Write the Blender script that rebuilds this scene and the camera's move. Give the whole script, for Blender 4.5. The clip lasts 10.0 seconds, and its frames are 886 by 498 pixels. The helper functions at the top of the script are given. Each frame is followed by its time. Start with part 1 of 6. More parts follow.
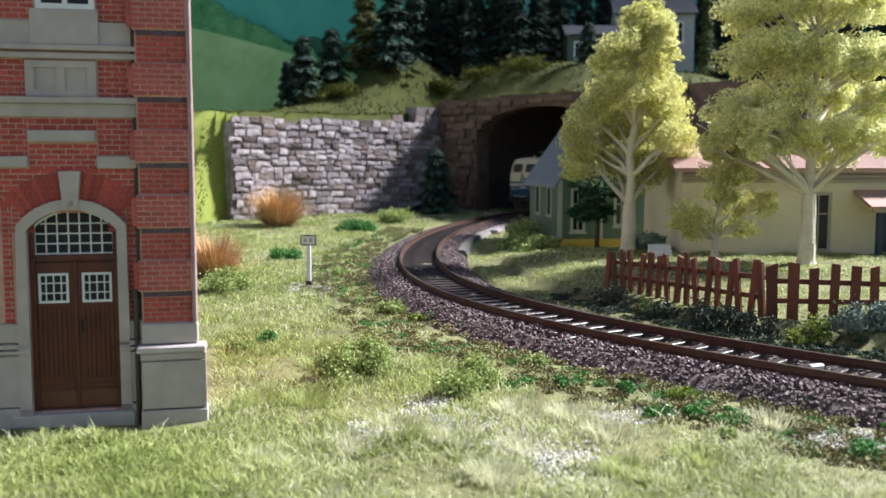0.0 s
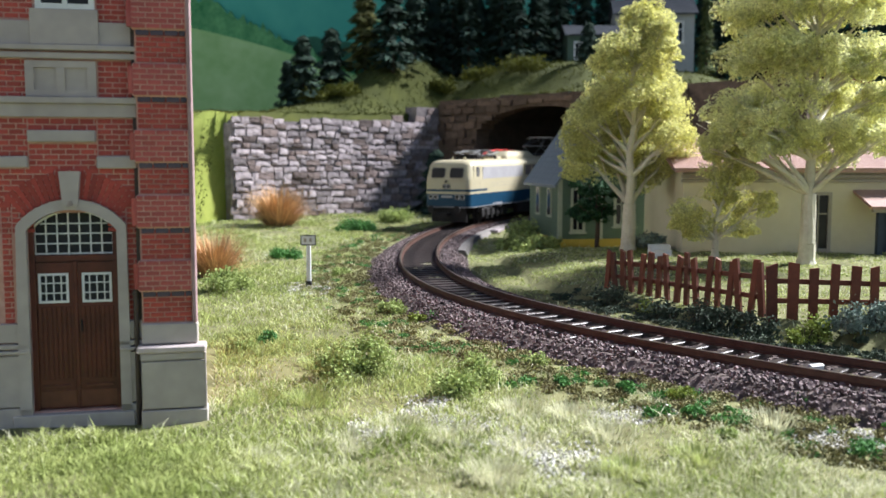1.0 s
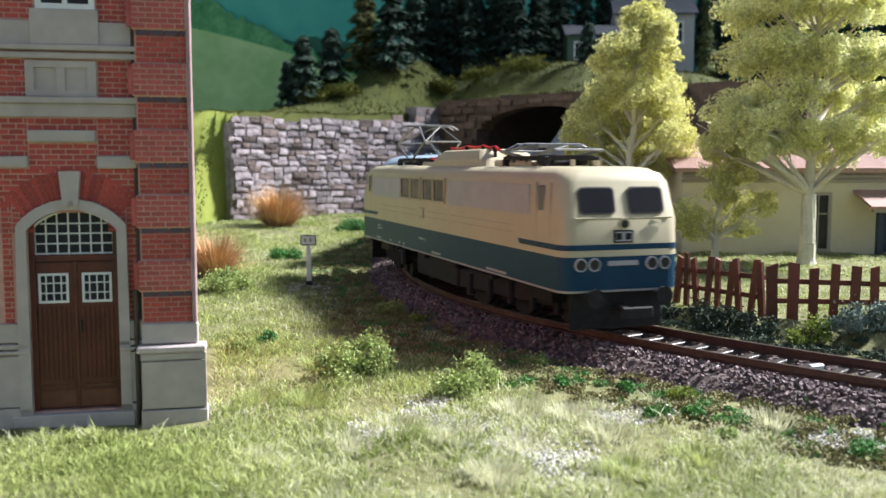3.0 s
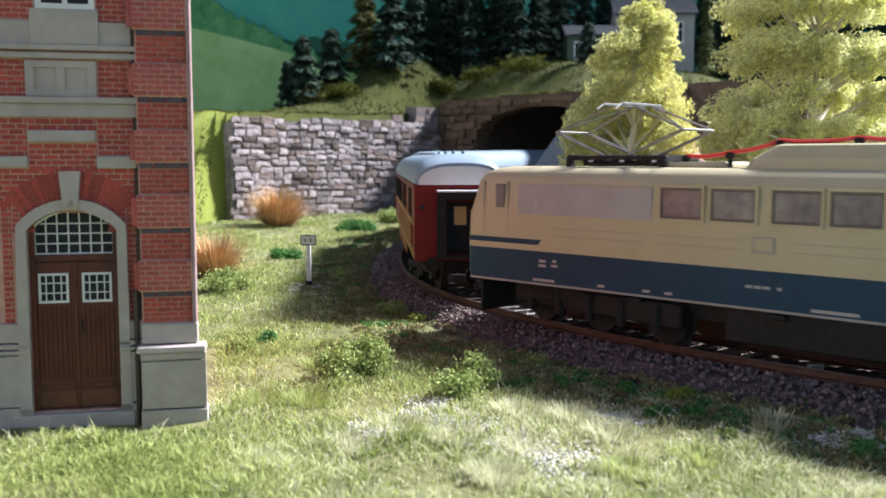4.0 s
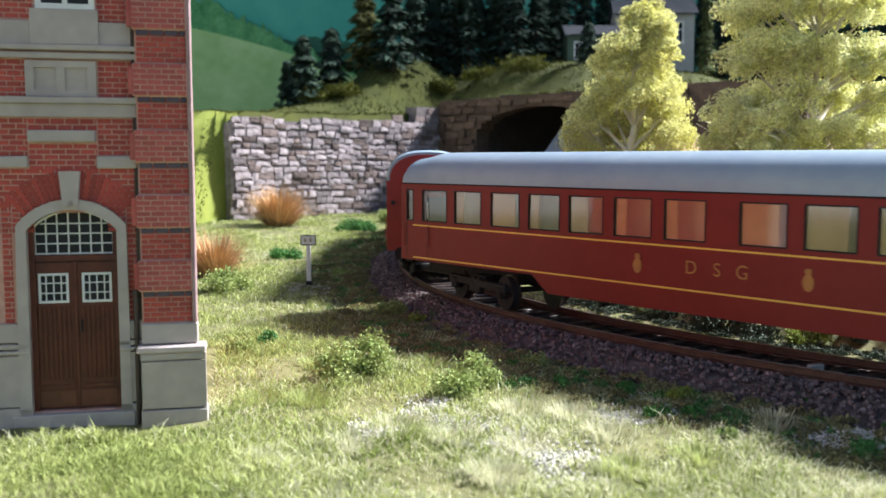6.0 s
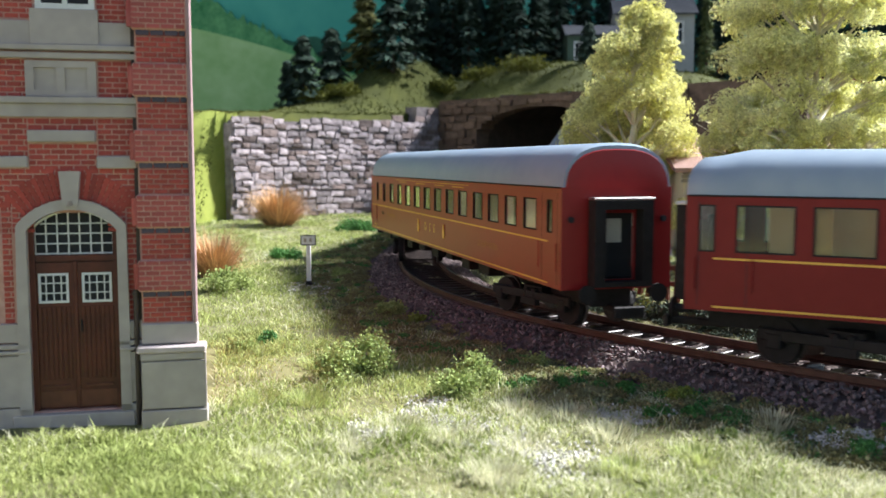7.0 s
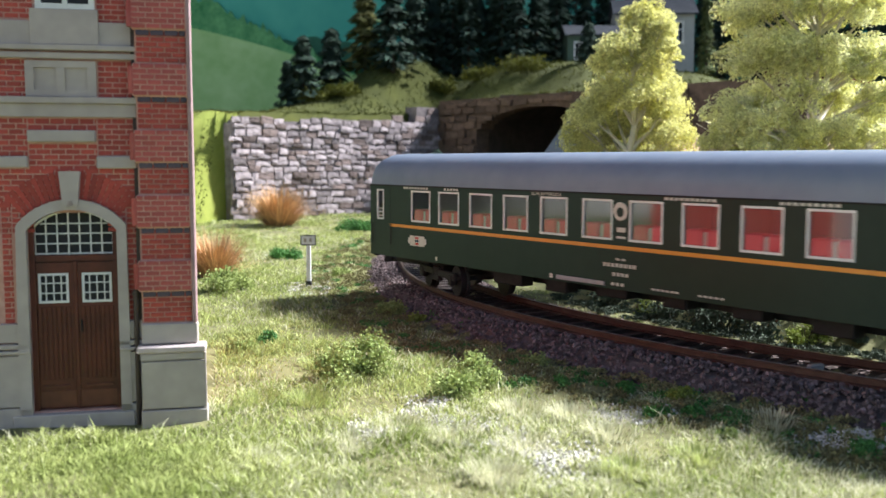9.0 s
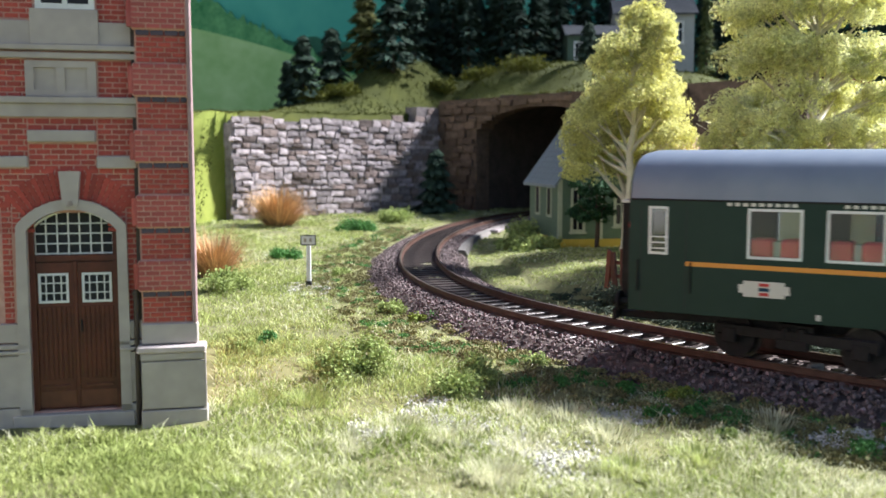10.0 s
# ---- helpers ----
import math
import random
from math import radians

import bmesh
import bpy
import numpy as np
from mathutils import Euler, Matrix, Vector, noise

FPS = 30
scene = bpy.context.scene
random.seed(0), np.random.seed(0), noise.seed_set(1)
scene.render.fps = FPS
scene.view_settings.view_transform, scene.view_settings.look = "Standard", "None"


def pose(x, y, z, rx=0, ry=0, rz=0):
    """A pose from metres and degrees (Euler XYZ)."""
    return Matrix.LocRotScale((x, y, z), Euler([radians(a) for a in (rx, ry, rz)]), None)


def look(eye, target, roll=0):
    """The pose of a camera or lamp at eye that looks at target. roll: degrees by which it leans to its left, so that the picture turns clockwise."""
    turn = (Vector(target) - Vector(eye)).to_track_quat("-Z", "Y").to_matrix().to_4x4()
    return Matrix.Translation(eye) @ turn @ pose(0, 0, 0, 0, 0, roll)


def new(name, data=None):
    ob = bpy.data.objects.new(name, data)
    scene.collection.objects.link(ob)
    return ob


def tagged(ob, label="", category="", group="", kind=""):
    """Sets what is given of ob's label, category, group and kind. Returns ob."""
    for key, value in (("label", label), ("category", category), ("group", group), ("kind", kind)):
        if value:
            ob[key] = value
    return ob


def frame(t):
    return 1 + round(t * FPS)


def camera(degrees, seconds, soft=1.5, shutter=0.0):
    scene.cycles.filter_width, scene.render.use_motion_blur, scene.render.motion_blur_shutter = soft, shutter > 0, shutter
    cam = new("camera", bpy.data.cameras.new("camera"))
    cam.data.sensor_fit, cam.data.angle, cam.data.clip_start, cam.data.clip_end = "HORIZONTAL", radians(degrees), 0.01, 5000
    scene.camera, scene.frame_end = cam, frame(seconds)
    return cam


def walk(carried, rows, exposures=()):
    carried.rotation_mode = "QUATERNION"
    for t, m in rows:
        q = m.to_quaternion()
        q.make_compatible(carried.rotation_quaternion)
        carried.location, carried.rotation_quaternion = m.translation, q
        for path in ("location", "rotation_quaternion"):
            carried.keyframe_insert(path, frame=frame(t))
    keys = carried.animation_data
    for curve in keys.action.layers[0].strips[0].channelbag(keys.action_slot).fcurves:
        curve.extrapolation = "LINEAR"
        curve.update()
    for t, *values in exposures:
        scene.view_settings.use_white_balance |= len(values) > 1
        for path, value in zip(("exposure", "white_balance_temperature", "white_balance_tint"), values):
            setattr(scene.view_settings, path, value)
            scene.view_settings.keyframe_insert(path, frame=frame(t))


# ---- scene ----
# All plan numbers below are in centimetres; U turns them into metres.
U = 0.01

cam = camera(50.0, 10.0, soft=1.5, shutter=0.2)
VIEW = pose(0, 0, 4.392 * U, 84.70, 0, 0)
walk(cam, [(0, VIEW), (10, VIEW)], exposures=[(0, 1.07, 6150, 10), (2.0, 1.08, 6150, 10), (4.5, 1.25, 6180, 10), (7.5, 1.32, 6220, 10), (10, 1.34, 6220, 10)])
cam.data.dof.use_dof = True
cam.data.dof.focus_distance = 25 * U
cam.data.dof.aperture_fstop = 42

# ---- light: daylight from a large window beside the layout, and the room's soft light ----
world = bpy.data.worlds.new("room_light")
scene.world = world
world.use_nodes = True
wn, wl = world.node_tree.nodes, world.node_tree.links
sky = wn.new("ShaderNodeTexSky")
sky.sky_type, sky.sun_disc = "NISHITA", False
sky.sun_elevation, sky.sun_rotation = radians(43), radians(69)
wn["Background"].inputs[1].default_value = 0.062
wl.new(sky.outputs[0], wn["Background"].inputs[0])
sun_data = bpy.data.lights.new("window_sun", "SUN")
sun_data.energy, sun_data.angle, sun_data.color = 6.3, radians(9), (1.0, 0.98, 0.97)
sun = new("window_sun", sun_data)
sun.matrix_world = look((0.80, 0.31, 0.80), (0, 0, 0))


# ---- materials ----
def mat(name, col, col2=None, rough=0.6, metal=0.0, scale=300, bump=0.15, spec=0.4, rand=0.0, fine=4.0, emit=0.0, through_light=0.0, island=0.0):
    m = bpy.data.materials.new(name)
    m.use_nodes = True
    n, l = m.node_tree.nodes, m.node_tree.links
    b = n["Principled BSDF"]
    b.inputs["Roughness"].default_value, b.inputs["Metallic"].default_value = rough, metal
    b.inputs["Specular IOR Level"].default_value = spec
    col2 = col2 or tuple(c * 0.75 for c in col)
    tc = n.new("ShaderNodeTexCoord")
    a, f = n.new("ShaderNodeTexNoise"), n.new("ShaderNodeTexNoise")
    a.inputs["Scale"].default_value, f.inputs["Scale"].default_value = scale, scale * fine
    a.inputs["Detail"].default_value, f.inputs["Detail"].default_value = 3, 5
    for t in (a, f):
        l.new(tc.outputs["Object"], t.inputs["Vector"])
    add = n.new("ShaderNodeMath")
    add.operation = "MULTIPLY_ADD"
    add.inputs[1].default_value = 0.45
    l.new(f.outputs["Fac"], add.inputs[0])
    l.new(a.outputs["Fac"], add.inputs[2])
    ramp = n.new("ShaderNodeMapRange")
    ramp.inputs["From Min"].default_value, ramp.inputs["From Max"].default_value = 0.45, 1.0
    l.new(add.outputs[0], ramp.inputs["Value"])
    mix = n.new("ShaderNodeMix")
    mix.data_type = "RGBA"
    mix.inputs["A"].default_value, mix.inputs["B"].default_value = (*col, 1), (*col2, 1)
    l.new(ramp.outputs[0], mix.inputs["Factor"])
    out = mix.outputs["Result"]
    if rand or island:
        src = n.new("ShaderNodeObjectInfo") if rand else n.new("ShaderNodeNewGeometry")
        mr = n.new("ShaderNodeMapRange")
        k = rand or island
        mr.inputs["To Min"].default_value, mr.inputs["To Max"].default_value = 1 - k, 1 + k
        l.new(src.outputs["Random" if rand else "Random Per Island"], mr.inputs["Value"])
        hs = n.new("ShaderNodeHueSaturation")
        l.new(mr.outputs[0], hs.inputs["Value"])
        l.new(out, hs.inputs["Color"])
        out = hs.outputs[0]
    l.new(out, b.inputs["Base Color"])
    if bump:
        bp = n.new("ShaderNodeBump")
        bp.inputs["Strength"].default_value, bp.inputs["Distance"].default_value = bump, 0.0006
        l.new(add.outputs[0], bp.inputs["Height"])
        l.new(bp.outputs[0], b.inputs["Normal"])
    if emit:
        l.new(out, b.inputs["Emission Color"])
        b.inputs["Emission Strength"].default_value = emit
    if through_light:
        tr, mx = n.new("ShaderNodeBsdfTranslucent"), n.new("ShaderNodeMixShader")
        l.new(out, tr.inputs["Color"])
        mx.inputs[0].default_value = through_light
        l.new(b.outputs[0], mx.inputs[1])
        l.new(tr.outputs[0], mx.inputs[2])
        l.new(mx.outputs[0], n["Material Output"].inputs["Surface"])
    return m


def glass(name, tint=(0.85, 0.88, 0.9), alpha=0.25):
    m = bpy.data.materials.new(name)
    m.use_nodes = True
    n, l = m.node_tree.nodes, m.node_tree.links
    g, t, mx = n.new("ShaderNodeBsdfGlossy"), n.new("ShaderNodeBsdfTransparent"), n.new("ShaderNodeMixShader")
    g.inputs["Roughness"].default_value = 0.08
    t.inputs["Color"].default_value = (*tint, 1)
    # thin pane: gloss grows towards grazing views, alike on both faces
    lw, fr = n.new("ShaderNodeLayerWeight"), n.new("ShaderNodeMath")
    lw.inputs["Blend"].default_value = 0.5
    fr.operation = "POWER"
    fr.inputs[1].default_value = 4.0
    l.new(lw.outputs["Facing"], fr.inputs[0])
    ad = n.new("ShaderNodeMath")
    ad.inputs[1].default_value = 0.03 + alpha * 0.2
    l.new(fr.outputs[0], ad.inputs[0])
    l.new(ad.outputs[0], mx.inputs[0])
    l.new(t.outputs[0], mx.inputs[1])
    l.new(g.outputs[0], mx.inputs[2])
    l.new(mx.outputs[0], n["Material Output"].inputs["Surface"])
    return m


M_GROUND = mat("turf", (0.07, 0.075, 0.025), (0.21, 0.205, 0.085), 0.95, scale=130, bump=0.9, fine=7)
M_GRASS = mat("static_grass", (0.23, 0.29, 0.075), (0.45, 0.48, 0.19), 0.7, scale=35, bump=0, island=0.42, through_light=0.35, spec=0.3)
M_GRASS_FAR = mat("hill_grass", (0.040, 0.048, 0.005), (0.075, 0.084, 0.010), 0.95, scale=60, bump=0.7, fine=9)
M_GRASS_PALE = mat("straw_grass", (0.48, 0.475, 0.29), (0.68, 0.67, 0.48), 0.7, scale=35, bump=0, island=0.3, through_light=0.35, spec=0.3)
M_BALLAST = mat("ballast", (0.075, 0.050, 0.048), (0.21, 0.162, 0.162), 0.85, scale=400, bump=0.3, island=0.5)
M_BED = mat("ballast_bed", (0.09, 0.065, 0.06), (0.14, 0.11, 0.10), 0.95, scale=500, bump=0.8)
M_RAIL = mat("rusty_rail", (0.05, 0.022, 0.015), (0.09, 0.045, 0.032), 0.55, 0.3, scale=300, bump=0.2)
M_RAILTOP = mat("worn_railhead", (0.30, 0.22, 0.18), (0.42, 0.36, 0.32), 0.3, 0.9, scale=400, bump=0.05)
M_SLEEPER = mat("sleeper_plastic", (0.035, 0.028, 0.026), (0.07, 0.055, 0.05), 0.42, scale=300, bump=0.3, rand=0.25, spec=0.35)
M_STONE = mat("rubble_stone", (0.15, 0.12, 0.122), (0.42, 0.365, 0.375), 0.9, scale=120, bump=0.8, rand=0.4)
M_STONE_TAN = mat("weathered_brown_stone", (0.09, 0.065, 0.058), (0.24, 0.185, 0.17), 0.9, scale=110, bump=0.8, rand=0.5)
M_STONE_BROWN = mat("brown_stone", (0.06, 0.04, 0.028), (0.15, 0.10, 0.07), 0.9, scale=120, bump=0.8, rand=0.35)
M_MORTAR = mat("wall_joint", (0.14, 0.118, 0.118), (0.27, 0.235, 0.235), 0.95, scale=200, bump=0.6)
M_TUNNEL = mat("tunnel_lining", (0.055, 0.045, 0.040), (0.10, 0.082, 0.072), 0.95, scale=100)
M_BRICK = mat("red_brick", (0.30, 0.034, 0.024), (0.42, 0.075, 0.05), 0.55, scale=250, bump=0.15, rand=0.22)
M_BRICK_JOINT = mat("brick_joint", (0.44, 0.23, 0.18), (0.54, 0.33, 0.27), 0.8, scale=300)
M_BRICK_DARK = mat("darker_brick", (0.05, 0.04, 0.06), (0.09, 0.07, 0.09), 0.5, scale=300, rand=0.2)
M_SANDSTONE = mat("grey_sandstone", (0.34, 0.302, 0.275), (0.45, 0.405, 0.37), 0.7, scale=90, bump=0.15)
M_EDGE = mat("pale_edge", (0.40, 0.34, 0.33), (0.50, 0.43, 0.42), 0.5, scale=200)
M_DOOR = mat("brown_door", (0.06, 0.012, 0.007), (0.11, 0.025, 0.014), 0.4, scale=200, bump=0.15)
M_WHITE = mat("white_plastic", (0.62, 0.63, 0.62), (0.74, 0.75, 0.74), 0.45, scale=200, bump=0.03)
M_DARK = mat("dark_inside", (0.012, 0.013, 0.016), (0.02, 0.02, 0.024), 0.7)
M_BLACK = mat("black_plastic", (0.012, 0.011, 0.011), (0.024, 0.022, 0.022), 0.7, scale=500, bump=0.2, spec=0.2)
M_CREAM = mat("cream_lacquer", (0.40, 0.355, 0.235), (0.44, 0.39, 0.265), 0.42, spec=0.25, scale=80, bump=0.02)
M_BLUE = mat("ocean_blue_lacquer", (0.006, 0.036, 0.072), (0.010, 0.044, 0.085), 0.42, spec=0.18, scale=80, bump=0.02)
M_GREYBAND = mat("grey_grille", (0.30, 0.29, 0.30), (0.36, 0.35, 0.36), 0.5, scale=150, bump=0.05)
M_RED = mat("dark_red_lacquer", (0.145, 0.009, 0.009), (0.17, 0.013, 0.012), 0.45, spec=0.22, scale=80, bump=0.02)
M_RED2 = mat("crimson_lacquer", (0.21, 0.010, 0.011), (0.24, 0.015, 0.015), 0.33, scale=80, bump=0.02)
M_GREEN = mat("dark_green_lacquer", (0.009, 0.028, 0.021), (0.013, 0.034, 0.026), 0.4, spec=0.2, scale=80, bump=0.02)
M_INSIDE = mat("grey_partition", (0.34, 0.29, 0.27), (0.42, 0.36, 0.33), 0.7, scale=150, bump=0.05)
M_ROOF_LIGHT = mat("silver_grey_roof", (0.21, 0.275, 0.35), (0.26, 0.325, 0.39), 0.38, scale=60, bump=0.03)
M_ROOF_MID = mat("grey_roof", (0.14, 0.175, 0.235), (0.18, 0.215, 0.275), 0.4, scale=60, bump=0.03)
M_ROOF_WHITE = mat("pale_roof_end", (0.62, 0.63, 0.64), (0.70, 0.71, 0.72), 0.4, scale=60, bump=0.03)
M_YELLOW = mat("yellow_lining", (0.62, 0.36, 0.05), (0.70, 0.42, 0.07), 0.4, scale=400, bump=0)
M_ORANGE = mat("orange_lining", (0.62, 0.25, 0.03), (0.68, 0.29, 0.05), 0.4, scale=400, bump=0)
M_CREAMTXT = mat("pale_print", (0.55, 0.53, 0.48), (0.6, 0.58, 0.52), 0.5, bump=0)
M_TAN = mat("tan_interior", (0.70, 0.42, 0.16), (0.80, 0.54, 0.26), 0.6, scale=100, bump=0.05)
M_SEAT = mat("red_seats", (0.70, 0.07, 0.10), (0.78, 0.11, 0.13), 0.6, scale=200)
M_CURTAIN = mat("pale_blind", (0.44, 0.44, 0.39), (0.56, 0.55, 0.49), 0.8, scale=200)
M_AMBER = mat("amber_blind", (0.40, 0.22, 0.06), (0.52, 0.31, 0.10), 0.8, scale=150, bump=0.05)
M_BLIND_GREY = mat("grey_blind", (0.17, 0.17, 0.16), (0.25, 0.25, 0.23), 0.8, scale=150, bump=0.05)
M_OLDGOLD = mat("faded_gold_print", (0.30, 0.12, 0.03), (0.36, 0.16, 0.04), 0.5, scale=400, bump=0)
M_GLASS = glass("coach_glass")
M_GLASS_DULL = glass("dull_coach_glass", (0.93, 0.94, 0.94), 0.0)
M_METAL = mat("bright_metal", (0.55, 0.54, 0.52), (0.65, 0.64, 0.62), 0.35, 0.9, scale=500, bump=0.05)
M_PANTO = mat("pantograph_metal", (0.16, 0.16, 0.16), (0.30, 0.30, 0.30), 0.4, 0.6, scale=500, bump=0.05)
M_WIRE = mat("red_roof_cable", (0.45, 0.02, 0.02), (0.5, 0.03, 0.03), 0.4, bump=0)
M_FENCE = mat("stained_fence", (0.085, 0.022, 0.011), (0.15, 0.04, 0.02), 0.55, scale=250, bump=0.3, rand=0.3)
M_BARK = mat("pale_trunk", (0.50, 0.46, 0.33), (0.66, 0.62, 0.49), 0.6, scale=200, bump=0.5)
M_LEAF = mat("foliage_flake", (0.56, 0.545, 0.15), (0.82, 0.81, 0.43), 0.7, scale=60, bump=0, island=0.35, through_light=0.36)
M_LEAF_PALE = mat("pale_foliage_flake", (0.68, 0.68, 0.27), (0.90, 0.90, 0.58), 0.7, scale=60, bump=0, island=0.3, through_light=0.46)
M_FIR = mat("fir_needles", (0.018, 0.042, 0.028), (0.034, 0.065, 0.038), 0.9, scale=100, bump=0, island=0.4)
# olive needles for one fir, with the light on it put into the colour
M_FIR_OLIVE_LIT = mat("olive_lit_fir_needles", (0.07, 0.08, 0.015), (0.12, 0.12, 0.03), 0.9, scale=100, bump=0, island=0.4)
M_BUSH = mat("dark_bush", (0.035, 0.055, 0.03), (0.06, 0.085, 0.05), 0.8, scale=150, bump=0, island=0.45)
M_BUSH_GREEN = mat("leafy_bush", (0.21, 0.28, 0.075), (0.38, 0.44, 0.16), 0.8, scale=150, bump=0, island=0.35, through_light=0.25)
M_BUSH_TEAL = mat("grey_green_bush", (0.14, 0.19, 0.15), (0.22, 0.28, 0.23), 0.8, scale=150, bump=0, island=0.35)
M_WEED = mat("bright_weed", (0.05, 0.16, 0.03), (0.10, 0.25, 0.06), 0.7, scale=150, bump=0, island=0.4, through_light=0.2)
M_STRAW = mat("dry_straw", (0.42, 0.23, 0.10), (0.62, 0.42, 0.23), 0.8, scale=200, bump=0, island=0.4)
M_HOUSE_GREEN = mat("green_boards", (0.06, 0.10, 0.07), (0.075, 0.12, 0.085), 0.6, scale=120, bump=0.15)
M_OCHRE = mat("ochre_base", (0.36, 0.26, 0.03), (0.44, 0.32, 0.05), 0.6, scale=120)
M_SLATE_DARK = mat("dark_slate", (0.045, 0.05, 0.06), (0.075, 0.08, 0.09), 0.8, scale=150, bump=0.3)
M_SLATE = mat("grey_slate", (0.13, 0.16, 0.20), (0.19, 0.22, 0.26), 0.55, scale=150, bump=0.3)
M_PLASTER = mat("cream_plaster", (0.56, 0.51, 0.36), (0.62, 0.57, 0.42), 0.8, scale=70, bump=0.12)
M_TILE = mat("pink_roof_tile", (0.30, 0.18, 0.155), (0.40, 0.26, 0.225), 0.65, scale=150, bump=0.3)
M_NAVY = mat("navy_door", (0.02, 0.03, 0.05), (0.03, 0.045, 0.07), 0.5)
M_GREYTRIM = mat("grey_trim", (0.30, 0.27, 0.22), (0.36, 0.33, 0.28), 0.7)


# ---- mesh helpers ----
def thing(name, x, y, z, rz=0.0, label="", category="", group="", kind=""):
    e = new(name)
    e.empty_display_size = 0.002
    e.matrix_world = pose(x * U, y * U, z * U, 0, 0, rz)
    return tagged(e, label, category, group, kind)


def link_mesh(name, verts, faces, material, parent=None, label="", smooth=False):
    me = bpy.data.meshes.new(name)
    me.from_pydata([(v[0] * U, v[1] * U, v[2] * U) for v in verts], [], faces)
    me.materials.append(material)
    if smooth:
        me.shade_smooth()
    ob = new(name, me)
    ob.parent = parent
    return tagged(ob, label)


def part(name, bm, material, parent=None, label="", smooth=False):
    me = bpy.data.meshes.new(name)
    bmesh.ops.recalc_face_normals(bm, faces=bm.faces)
    bm.transform(Matrix.Scale(U, 4))
    bm.to_mesh(me)
    bm.free()
    me.materials.append(material)
    if smooth:
        me.shade_smooth()
    ob = new(name, me)
    ob.parent = parent
    return tagged(ob, label)


def box(bm, x0, x1, y0, y1, z0, z1, bevel=0.0, m=None):
    g = bmesh.ops.create_cube(bm, size=1.0)["verts"]
    bmesh.ops.transform(bm, matrix=Matrix.Translation(((x0 + x1) / 2, (y0 + y1) / 2, (z0 + z1) / 2)) @ Matrix.Diagonal((x1 - x0, y1 - y0, z1 - z0, 1)), verts=g)
    if bevel:
        es = list({e for v in g for e in v.link_edges})
        r = bmesh.ops.bevel(bm, geom=es, offset=bevel, segments=1, affect="EDGES")
        g = list({v for f in r["faces"] for v in f.verts} | {v for v in g if v.is_valid})
    if m is not None:
        bmesh.ops.transform(bm, matrix=m, verts=g)
    return bm


def bx(*a, **k):
    return box(bmesh.new(), *a, **k)


def rod(bm, a, b, r, r2=None, seg=6):
    a, b = Vector(a), Vector(b)
    d = b - a
    m = Matrix.Translation((a + b) / 2) @ d.to_track_quat("Z", "Y").to_matrix().to_4x4()
    bmesh.ops.create_cone(bm, cap_ends=True, segments=seg, radius1=r, radius2=r if r2 is None else r2, depth=d.length, matrix=m)
    return bm


def prism(bm, outline, lo, hi, axis="y"):
    """An outline of (u, v) pulled from lo to hi along an axis: y takes u, v as x, z; x takes them as y, z; z as x, y."""
    def place(u, v, w):
        return {"y": (u, w, v), "x": (w, u, v), "z": (u, v, w)}[axis]
    a = [bm.verts.new(place(u, v, lo)) for u, v in outline]
    b = [bm.verts.new(place(u, v, hi)) for u, v in outline]
    n = len(a)
    bm.faces.new(a), bm.faces.new(b[::-1])
    for i in range(n):
        bm.faces.new((a[i], b[i], b[(i + 1) % n], a[(i + 1) % n]))
    return bm


def holed(bm, x0, x1, z0, z1, y0, y1, holes):
    """An upright slab over x and z with thickness y0 to y1 and rectangular openings (x0, x1, z0, z1)."""
    xs = sorted({x0, x1, *[h[0] for h in holes], *[h[1] for h in holes]})
    zs = sorted({z0, z1, *[h[2] for h in holes], *[h[3] for h in holes]})
    full = [[not any(h[0] < (xs[i] + xs[i + 1]) / 2 < h[1] and h[2] < (zs[j] + zs[j + 1]) / 2 < h[3] for h in holes) for j in range(len(zs) - 1)] for i in range(len(xs) - 1)]
    vs = {}

    def v(i, j, k):
        if (i, j, k) not in vs:
            vs[i, j, k] = bm.verts.new((xs[i], (y0, y1)[k], zs[j]))
        return vs[i, j, k]
    nx, nz = len(xs) - 1, len(zs) - 1
    for i in range(nx):
        for j in range(nz):
            if not full[i][j]:
                continue
            for k in (0, 1):
                bm.faces.new((v(i, j, k), v(i + 1, j, k), v(i + 1, j + 1, k), v(i, j + 1, k)))
            for di, dj, e in ((-1, 0, ((i, j), (i, j + 1))), (1, 0, ((i + 1, j), (i + 1, j + 1))), (0, -1, ((i, j), (i + 1, j))), (0, 1, ((i, j + 1), (i + 1, j + 1)))):
                a, b = i + di, j + dj
                if not (0 <= a < nx and 0 <= b < nz and full[a][b]):
                    (p, q), (r, s) = e
                    bm.faces.new((v(p, q, 0), v(r, s, 0), v(r, s, 1), v(p, q, 1)))
    return bm


def lettering(body, size, material, parent, m, name="lettering"):
    """Writing set in the built-in font as a thin mesh; size and the pose's place in centimetres."""
    cu = bpy.data.curves.new("text", "FONT")
    cu.body, cu.size, cu.extrude = body, size * U, 0.0
    cu.align_x, cu.align_y = "CENTER", "CENTER"
    tmp = new("text_tmp", cu)
    me = bpy.data.meshes.new_from_object(tmp.evaluated_get(bpy.context.evaluated_depsgraph_get()))
    bpy.data.objects.remove(tmp)
    me.materials.clear()
    me.materials.append(material)
    ob = new(name, me)
    ob.parent = parent
    ob.matrix_local = m
    return ob


